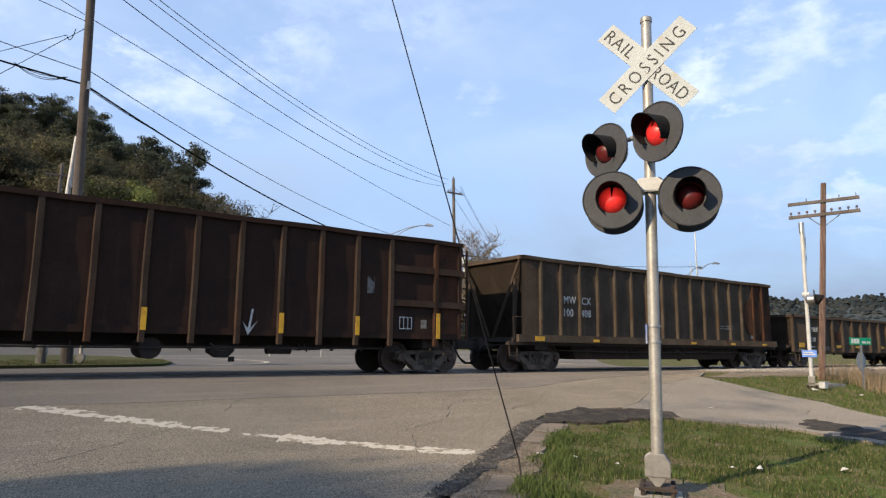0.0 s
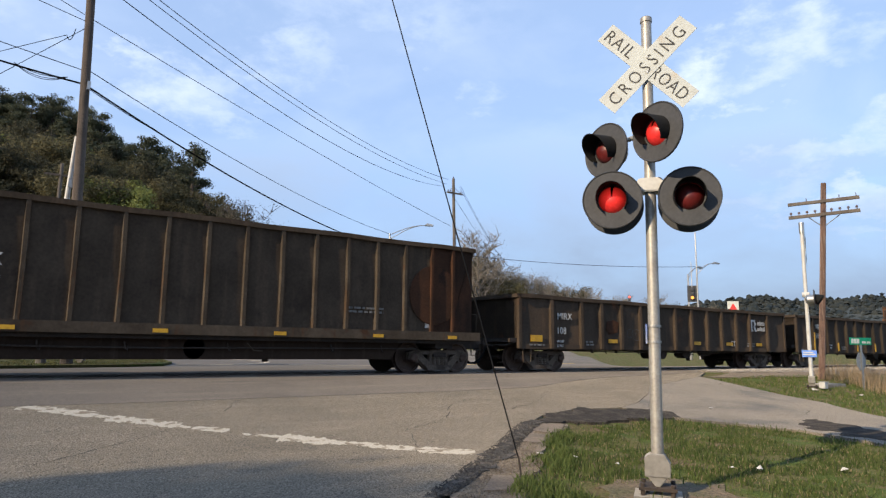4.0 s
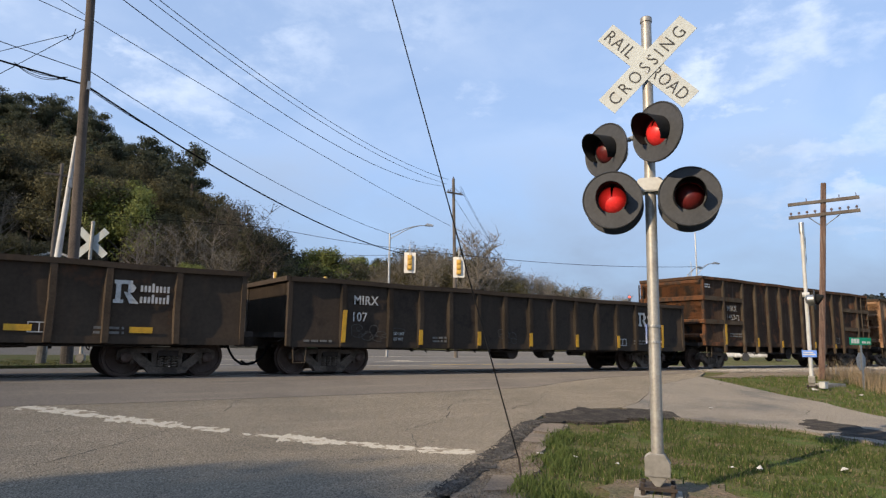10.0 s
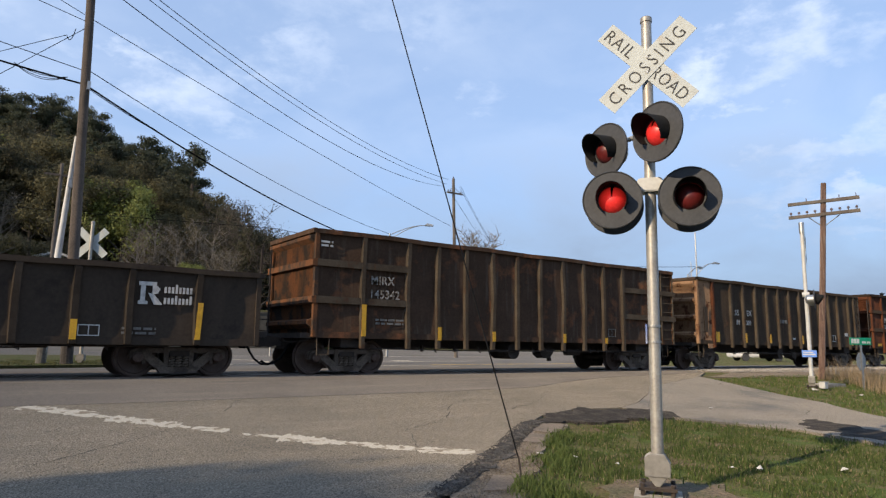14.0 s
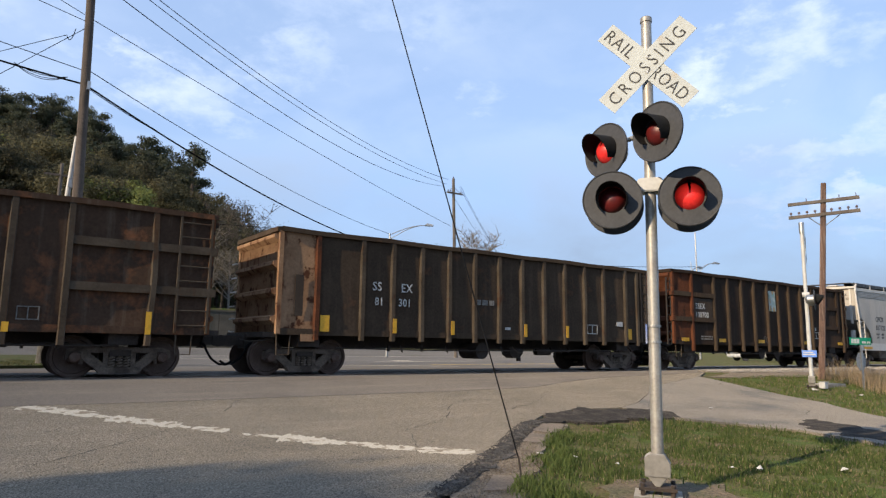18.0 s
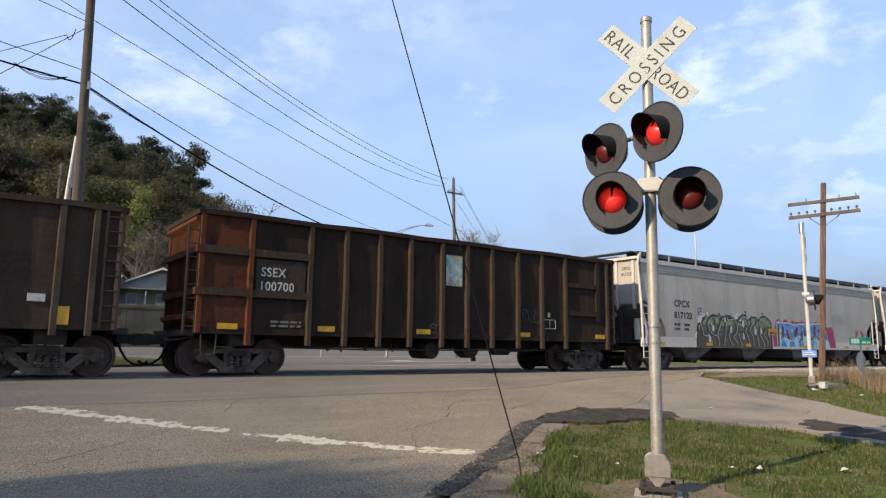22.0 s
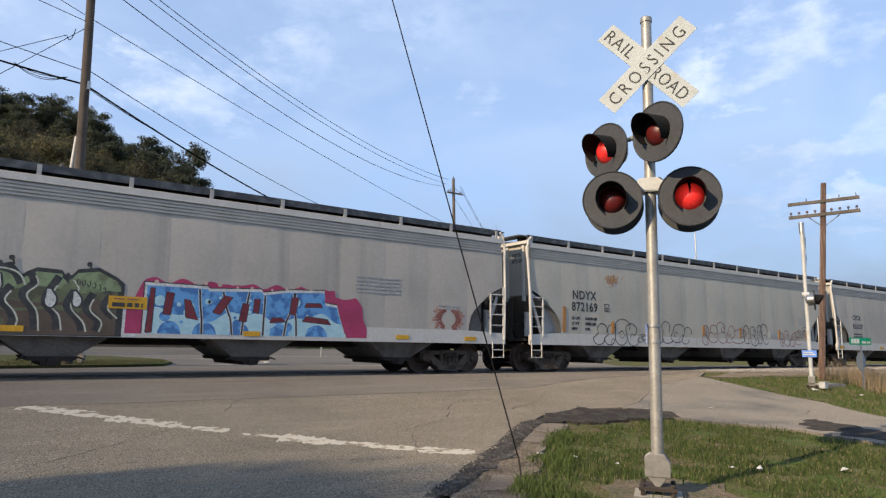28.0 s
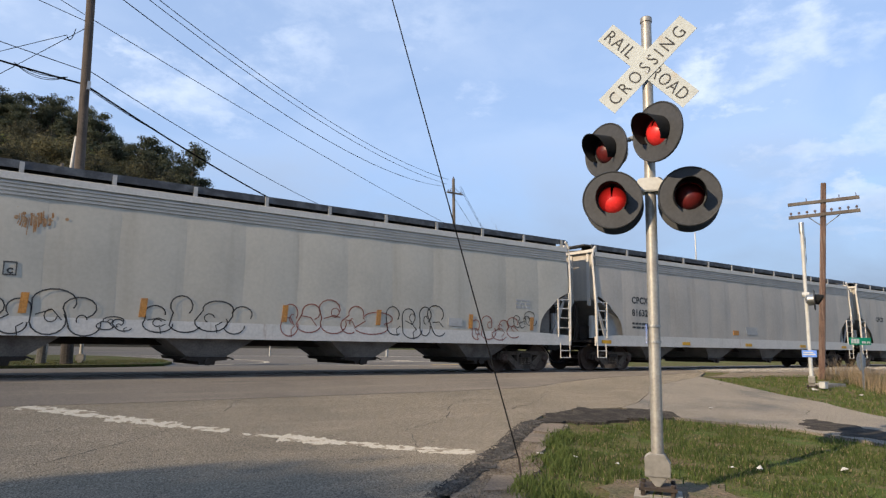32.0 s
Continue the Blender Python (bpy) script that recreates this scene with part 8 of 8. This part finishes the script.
rnd = random.Random(77)
made = []
tries = 0
while len(made) < 185 and tries < 6000:
    tries += 1
    az, r = rnd.uniform(-9, 22), rnd.uniform(84, 172)
    x, y = spot(az, r)
    if any((x - a) ** 2 + (y - b) ** 2 < 22 for a, b in made) or (r < 92 and az < 17):
        continue
    made.append((x, y))
    up_hill = (r - 84) / 88
    k = rnd.choices(("pine", "green", "dark", "olive", "budding"), ((1.2 if az < 12 else 0.0) * up_hill, 0.35 * (1 - up_hill), 1.7, 1.4, 1.3 * (1.2 - up_hill)))[0]
    tree(k, az, r, len(made), rnd.uniform(0.75, 1.05), sunk=rnd.uniform(0.3, 1.6))
# pines along the top of the hill
for i, (az, r, top) in enumerate(((-1.5, 128, 18.3), (0.2, 130, 18.2), (1.3, 127, 17.4), (2.3, 128, 18.1), (3.6, 129, 18.4), (4.7, 127, 17.7), (5.6, 128, 17.9), (6.6, 126, 17.0), (7.2, 124, 17.5), (8.6, 128, 15.8), (10.0, 121, 16.4),
                                   (11.1, 122, 16.2), (10.6, 117, 15.3), (12.3, 119, 14.6), (14.2, 108, 16.4), (13.1, 116, 14.9))):
    tree("pine", az, r, 900 + i, top=top)
# trees on the slope that stand out one by one
for i, (k, az, r, top) in enumerate((("olive", 2.6, 104, 15.6), ("olive", 4.3, 105, 15.9), ("green", 8.2, 94, 13.0), ("green", 9.3, 92, 12.7), ("green", 7.2, 95, 12.3), ("olive", 12.2, 100, 12.6), ("olive", 13.4, 102, 12.2), ("dark", 0.6, 100, 14.6),
                                     ("dark", 11.0, 104, 14.2), ("dark", 6.4, 108, 15.2), ("olive", 15.2, 104, 12.7), ("bare", 17.0, 92, 12.2), ("bare", 18.7, 85, 12.1), ("bare", 19.7, 84, 11.4), ("bare", 16.0, 98, 12.4), ("dark", 20.7, 90, 9.6),
                                     ("dark", 21.4, 92, 8.6), ("dark", 22.1, 94, 7.6), ("budding", 10.4, 86, 9.6), ("budding", 11.6, 88, 10.2), ("budding", 13.2, 86, 9.8), ("budding", 14.6, 88, 10.4), ("budding", 15.8, 86, 10.0), ("budding", 17.5, 80, 8.2),
                                     ("dark", 1.0, 76, 7.6), ("dark", 3.0, 75, 8.0), ("dark", 5.0, 77, 7.8), ("dark", 14.2, 78, 7.2), ("green", 14.6, 70, 6.6), ("dark", 6.6, 76, 7.4))):
    tree(k, az, r, 930 + i, top=top)
# lower wood behind the intersection
i = 0
for az in [21.8 + 0.8 * k for k in range(46)]:
    for r0, down in ((108, 0.9), (124, 0.45), (140, 0.0)):
        i += 1
        a, r = az + rnd.uniform(-0.5, 0.5), r0 + rnd.uniform(-6, 6)
        if az > 49 and r0 < 130:
            continue
        k = rnd.choices(("green", "dark", "olive", "budding"), (0.7 if az < 30 else 0.1, 0.15, 1.2, 0.9 if az < 30 else 3.4 if az < 38 else 6.0))[0]
        tree(k, a, r, 1000 + i, sunk=down * rnd.uniform(0.6, 2.0) + rnd.uniform(0.0, 0.5))
for k, az, r, top in (("green", 24.3, 112, 8.1), ("green", 25.6, 113, 8.3), ("olive", 26.8, 112, 8.0), ("pine", 28.4, 140, 7.7), ("pine", 29.6, 142, 7.6), ("budding", 32.3, 112, 8.9), ("budding", 34.2, 114, 9.2), ("budding", 36.0, 112, 8.9),
                      ("leafless", 38.8, 100, 10.9), ("leafless", 38.3, 101, 9.8), ("leafless", 40.0, 112, 8.2), ("budding", 40.9, 114, 7.3), ("budding", 41.7, 116, 7.2), ("leafless", 42.6, 116, 7.0), ("budding", 43.4, 119, 6.6),
                      ("leafless", 44.4, 118, 6.4), ("budding", 45.2, 121, 6.0), ("leafless", 46.2, 119, 5.8), ("dark", 45.8, 130, 5.2), ("dark", 46.9, 130, 5.4), ("budding", 47.7, 122, 5.5), ("leafless", 48.4, 118, 5.4),
                      ("budding", 50.6, 126, 4.7), ("leafless", 51.3, 122, 4.8), ("budding", 53.0, 128, 4.7), ("leafless", 53.6, 124, 4.8)):
    i += 1
    tree(k, az, r, 1000 + i, top=top)

# far wooded ridge on the horizon; blue-grey distance haze is mixed into its colours
HAZE_WOOD = mat("far_wood_haze", (0.026, 0.036, 0.042), 0.95, second=(0.036, 0.042, 0.042), blotch=0.03, grain=0.2, fine=0.35, bump=0)
FAR_CROWN_HAZE = leaf_mat("far_crowns_haze", (0.022, 0.032, 0.038), (0.046, 0.050, 0.044), 0.2)


def ridge(az, f):
    """Height of the far ridge, f of the way up its slope."""
    env = 44 + 25 * step01((az - 53) / 4.5) + 1.6 * sin(az * 0.55) + 2.2 * sin(az * 0.93 + 1.0)
    return f * env - 2


bm = bm_new()
rows = []
for r, f in ((800, 0.0), (880, 0.55), (960, 0.97), (1100, 0.7)):
    rows.append([bm.verts.new((*spot(-20 + 130 * k / 260, r), ridge(-20 + 130 * k / 260, f))) for k in range(261)])
for a, b in zip(rows, rows[1:]):
    for k in range(260):
        bm.faces.new((a[k], a[k + 1], b[k + 1], b[k]))
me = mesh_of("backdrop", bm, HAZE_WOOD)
tagged(new("backdrop", me), "distant wooded ridge with blue haze in its colour", "hills", "", "structure")
# crowns of the far wood, too many to count, tinted with the same haze
rnd = random.Random(31)
vs, fs = [], []
for k in range(5200):
    az, f = rnd.uniform(20, 84), rnd.uniform(0.35, 1.0)
    x, y = spot(az, 800 + 160 * f)
    z, w = ridge(az, f), rnd.uniform(2.6, 5.2)
    h = w * rnd.uniform(0.7, 1.35)
    n0 = len(vs)
    vs.append((x, y, z + h))
    for e, q in ((0.72, 0.62), (0.95, -0.1), (0.5, -0.8)):
        a0 = rnd.uniform(0, 6.3)
        vs += [(x + w * e * rnd.uniform(0.75, 1.15) * cos(a0 + 1.2566 * j), y + w * e * sin(a0 + 1.2566 * j), z + h * q * rnd.uniform(0.8, 1.2)) for j in range(5)]
    fs += [(n0, n0 + 1 + j, n0 + 1 + (j + 1) % 5) for j in range(5)]
    for t in (1, 6):
        fs += [(n0 + t + j, n0 + t + 5 + j, n0 + t + 5 + (j + 1) % 5, n0 + t + (j + 1) % 5) for j in range(5)]
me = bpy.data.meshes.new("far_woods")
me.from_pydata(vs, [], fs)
me.materials.append(FAR_CROWN_HAZE)
tagged(new("far_woods", me), "dark green woods on the distant ridge, haze in their colour", "woods", "", "stuff")


# ---- grass, weeds, stones ----
def inside(x, y, poly):
    c = False
    for i in range(len(poly)):
        (x0, y0), (x1, y1) = poly[i], poly[i - 1]
        if (y0 > y) != (y1 > y) and x < (x1 - x0) * (y - y0) / (y1 - y0) + x0:
            c = not c
    return c


# trodden bare spots in the lawn: place and reach
WORN = ((6.0, 4.5, 0.75), (5.75, 5.1, 0.36), (6.9, 4.4, 0.55), (6.3, 5.9, 0.2), (5.6, 4.3, 0.5), (7.9, 6.6, 0.25))


def blades(name, poly, count, h, material, seed, label, height=land, w=0.008, lean=0.5):
    """Thin bent blades over an outline, as one body of grass."""
    rnd = random.Random(seed)
    xs, ys = [p[0] for p in poly], [p[1] for p in poly]
    vs, fs = [], []
    n = 0
    while n < count:
        x, y = rnd.uniform(min(xs), max(xs)), rnd.uniform(min(ys), max(ys))
        if not inside(x, y, poly):
            continue
        n += 1
        tuft = noise.noise((x * 1.3, y * 1.3, 7.0)) * 0.5 + 0.5
        if tuft < 0.42 and rnd.random() < 0.8:
            continue
        bare = noise.noise((x * 0.8, y * 0.8, 3.0)) * 0.5 + 0.5
        worn = min(hypot(x - a, y - b) / q for a, b, q in WORN)
        if h < 0.3 and (worn < 0.4 + bare or bare < 0.27) and rnd.random() < 0.86:
            continue
        hh = h * (0.45 + 1.0 * tuft) * rnd.uniform(0.5, 1.25)
        a = rnd.uniform(0, 2 * pi)
        z = height(x, y) - 0.03
        dx, dy = cos(a) * w, sin(a) * w
        lx, ly = rnd.uniform(-lean, lean) * hh, rnd.uniform(-lean, lean) * hh
        k = len(vs)
        vs += [(x - dx, y - dy, z), (x + dx, y + dy, z), (x + dx * 0.8 + lx * 0.35, y + dy * 0.8 + ly * 0.35, z + hh * 0.6), (x - dx * 0.8 + lx * 0.35, y - dy * 0.8 + ly * 0.35, z + hh * 0.6), (x + lx, y + ly, z + hh)]
        fs += [(k, k + 1, k + 2, k + 3), (k + 3, k + 2, k + 4)]
    me = bpy.data.meshes.new(name)
    me.from_pydata(vs, [], fs)
    me.materials.append(material)
    return tagged(new(name, me), label, "grass", "", "stuff")


lawn = [(4.2, 4.0), (4.75, 5.25), (5.35, 5.95), (6.2, 6.6), (6.95, 7.6), (8.35, 8.55), (9.1, 8.75), (10.2, 8.9), (12.1, 8.75), (12.9, 7.8), (13.05, 6.5), (12.35, 4.84), (10.5, 1.8), (5.0, 1.8)]
blades("lawn_grass", lawn, 95000, 0.047, GRASS, 1, "short bright green spring grass with bare spots", w=0.0045)
blades("lawn_tufts", lawn, 4200, 0.14, GRASS, 2, "taller green grass tufts", w=0.008)
blades("lawn_straw", lawn, 8500, 0.06, STRAW, 3, "dry straw blades in the lawn", w=0.005)
edge_strip = [(4.3, 4.4), (4.75, 5.45), (5.75, 6.3), (5.95, 6.68), (7.1, 7.4), (8.0, 8.2), (9.1, 8.82), (9.0, 8.5), (7.6, 7.3), (6.6, 6.2), (6.0, 5.6), (5.2, 4.6)]
blades("edge_grass", edge_strip, 3400, 0.12, GRASS, 4, "long green grass at the gravel edge", w=0.008, lean=0.7)
verge = [(20.3, 13.1), (19.9, 12.0), (19.7, 10.4), (19.6, 9.1), (17.8, 6.9), (26, 4), (34, 6), (34, 13.2), (24.4, 13.5)]
blades("verge_grass", verge, 26000, 0.085, GRASS, 5, "green verge grass beside the track", w=0.012)
blades("verge_straw", verge, 4500, 0.09, STRAW, 6, "dry straw in the verge", w=0.012)
WEED = leaf_mat("dry_weed", (0.30, 0.22, 0.13), (0.46, 0.35, 0.22))
weeds = [(27.6, 13.0), (29.5, 12.9), (29.5, 9.4), (24.8, 8.6), (24.6, 10.0), (26.3, 11.0), (26.2, 12.3)]
blades("dry_weeds", weeds, 2200, 0.66, WEED, 7, "tall dry tan weeds by the telegraph pole", w=0.006, lean=0.55)
GRASS_DULL = leaf_mat("grass_dull", (0.050, 0.056, 0.020), (0.100, 0.098, 0.044))
island = [(-3, 23.0), (0.84, 23.3), (4.4, 24.1), (5.5, 24.8), (6.4, 27.5), (6.8, 30), (-4, 30)]
blades("island_grass", island, 16000, 0.06, GRASS_DULL, 8, "green grass on the traffic island", height=lambda x, y: land(x, y) + 0.12, w=0.014)


def stones(name, poly, count, size, material, seed, label, lift=0.03):
    rnd = random.Random(seed)
    xs, ys = [p[0] for p in poly], [p[1] for p in poly]
    vs, fs = [], []
    n = 0
    while n < count:
        x, y = rnd.uniform(min(xs), max(xs)), rnd.uniform(min(ys), max(ys))
        if not inside(x, y, poly):
            continue
        n += 1
        s = size * rnd.uniform(0.5, 1.4)
        z = land(x, y) + lift + s * 0.2
        k = len(vs)
        a0 = rnd.uniform(0, 6)
        for j in range(5):
            a = a0 + j * 2 * pi / 5
            rr = s * rnd.uniform(0.35, 0.6)
            vs.append((x + rr * cos(a), y + rr * sin(a), z - s * 0.1 + rnd.uniform(-0.1, 0.1) * s))
        vs += [(x + rnd.uniform(-0.1, 0.1) * s, y, z + s * rnd.uniform(0.25, 0.5)), (x, y, z - s * 0.4)]
        for j in range(5):
            fs += [(k + j, k + (j + 1) % 5, k + 5), (k + (j + 1) % 5, k + j, k + 6)]
    me = bpy.data.meshes.new(name)
    me.from_pydata(vs, [], fs)
    me.materials.append(material)
    return tagged(new(name, me), label, "stones", "", "stuff")


stones("ballast_stones", [(23.7, 15.2), (24.6, 14.7), (60, 14.3), (60, 16.4), (24.2, 16.5)], 7000, 0.07, STONE, 9, "loose grey ballast stones along the track")
stones("shoulder_gravel", [(3.7, 4.7), (4.2, 5.6), (5.6, 6.7), (6.8, 7.65), (8.8, 9.1), (9.2, 8.75), (8.3, 8.5), (7.1, 7.5), (6.3, 6.5), (5.4, 5.8), (4.7, 5.1)], 2600, 0.026, DIRT, 10, "pale gravel crumbs on the shoulder", 0.014)
stones("tar_crumbs", [(3.9, 5.75), (4.4, 6.15), (5.4, 6.95), (6.6, 7.9), (7.7, 8.8), (8.5, 9.35), (9.0, 9.45), (8.7, 9.1), (7.9, 8.5), (6.8, 7.6), (5.6, 6.7), (4.6, 5.95), (4.1, 5.6)], 3000, 0.035, EDGE_TAR_SHADED, 12, "dark crumbs of broken asphalt along the road edge", 0.02)

# litter
PAPER = mat("litter_white", (0.50, 0.49, 0.46), 0.8, bump=0.1)
rnd = random.Random(19)
for x, y, s in ((8.35, 4.72, 0.11), (8.1, 4.95, 0.05), (9.2, 4.1, 0.10), (7.0, 6.6, 0.06), (22.2, 10.6, 0.14), (22.7, 9.4, 0.16), (23.9, 11.0, 0.12), (14.4, 9.3, 0.10), (6.75, 7.05, 0.09), (7.05, 5.9, 0.05)):
    bm = bm_new()
    vv = [bm.verts.new((rnd.uniform(-1, 1) * s, rnd.uniform(-0.6, 0.6) * s, rnd.uniform(0, 0.5) * s)) for k in range(7)]
    bmesh.ops.convex_hull(bm, input=vv)
    me = mesh_of("litter", bm, PAPER)
    ob = new("litter", me)
    ob.matrix_basis = pose(x, y, land(x, y) + 0.03)
    tagged(ob, "crumpled piece of white paper litter", "litter", "litter on the ground")

# an unseen tree added beyond the view's edge to throw soft shade on the near road
def shade_tree(x, y, ground):
    rnd = random.Random(51)
    th = thing("tree", pose(x, y, ground), "dense broad-crowned unseen tree added to shade the road", "tree", "street trees")
    bm = bm_new()
    path_tube(bm, [(0, 0, -0.4), (0.1, 0.05, 3.0), (0.0, 0.1, 6.0), (0.1, 0.0, 11.0)], [0.34, 0.27, 0.22, 0.05], 10)
    for k in range(9):
        a, z = 2.4 * k, 5.0 + 0.6 * k
        path_tube(bm, [(0, 0, z), (1.3 * cos(a), 1.3 * sin(a), z + 0.8), (2.5 * cos(a), 2.5 * sin(a), z + 1.4)], [0.11, 0.07, 0.02], 6)
    part("trunk", bm, BARK, th, smooth=True)
    vs, fs = [], []
    while len(fs) < 9000:
        p = Vector((rnd.uniform(-1, 1), rnd.uniform(-1.05, 1.05), rnd.uniform(-1.05, 1.05)))
        if p.y ** 4 + p.z ** 4 > 1.0 + 0.10 * noise.noise(p * 2.2) or max(abs(p.x), abs(p.y), abs(p.z)) < 0.45:
            continue
        c = Vector((p.x * 1.5, p.y * 3.95, 9.25 + p.z * 3.75))
        q = (p + Vector((rnd.gauss(0, 0.5), rnd.gauss(0, 0.5), rnd.gauss(0, 0.5)))).to_track_quat("Z", "Y")
        n0 = len(vs)
        for a, b in ((-0.15, -0.10), (0.15, -0.09), (0.01, 0.17)):
            vs.append(tuple(c + q @ Vector((a, b, 0))))
        fs.append((n0, n0 + 1, n0 + 2))
    me = bpy.data.meshes.new("crown")
    me.from_pydata(vs, [], fs)
    me.materials.append(LEAF_DARK)
    part("crown", me, None, th)


shade_tree(-25.0, 1.5, -0.75)


# ---- what moves ----
SPEED = (4.3405, 4.2942, 4.2203, 4.2130, 4.3076, 4.4019, 4.5283, 4.5235, 4.4663, 4.4825, 4.4795, 4.4316)   # metres a second, every 3 s


def rolled(t):
    """Metres that the train has gone at t."""
    s, k = 0.0, 0
    while t > 3.0 * (k + 1):
        s += 1.5 * (SPEED[k] + SPEED[k + 1])
        k += 1
    d = t - 3.0 * k
    return s + SPEED[k] * d + (SPEED[k + 1] - SPEED[k]) * d * d / 6.0


FLASH, START = 1.2216, -0.012   # the flasher's period and start, in seconds


def flash_rows(late):
    """A lamp's reflector turns half round at each change: lit for half the period, dull for half."""
    angle = 180.0 if late else 0.0
    rows, e = [(0.0, angle)], START + 0.5 * FLASH
    while e < 31.8:
        first = round(e * 30 - 1.5)   # the turn takes three thirtieths of a second and never straddles a whole second
        whole = 30 * round((first + 1.5) / 30)
        if first < whole < first + 3:
            first = whole if whole - first == 1 else whole - 3
        rows += [((first + i) / 30, angle + 60.0 * i) for i in range(4)]
        angle += 180.0
        e += 0.5 * FLASH
    rows.append((32.0, angle))
    return [(t, pose(0, LENS_IN, 0, 0, 0, a % 360.0)) for t, a in rows]


def motions():
    for car, x0 in CARS:
        walk(car, [(float(t), pose(x0 - rolled(t), TRACK_Y, 0)) for t in range(33)])
    for reflector, k in LAMPS:
        walk(reflector, flash_rows(k in (1, 2)))
    # the wheels roll with the train
    for side in (-W, W):
        first = None
        for ob, w in WHEELS:
            if w != side:
                continue
            if first is None:
                walk(ob, [(i * 0.1, pose(w, 0, WR) @ Matrix.Rotation(-rolled(i * 0.1) / WR, 4, "Y")) for i in range(321)])
                first = ob.animation_data
            else:
                ob.rotation_mode = "QUATERNION"
                ob.animation_data_create()
                ob.animation_data.action = first.action
                ob.animation_data.action_slot = first.action_slot


motions()
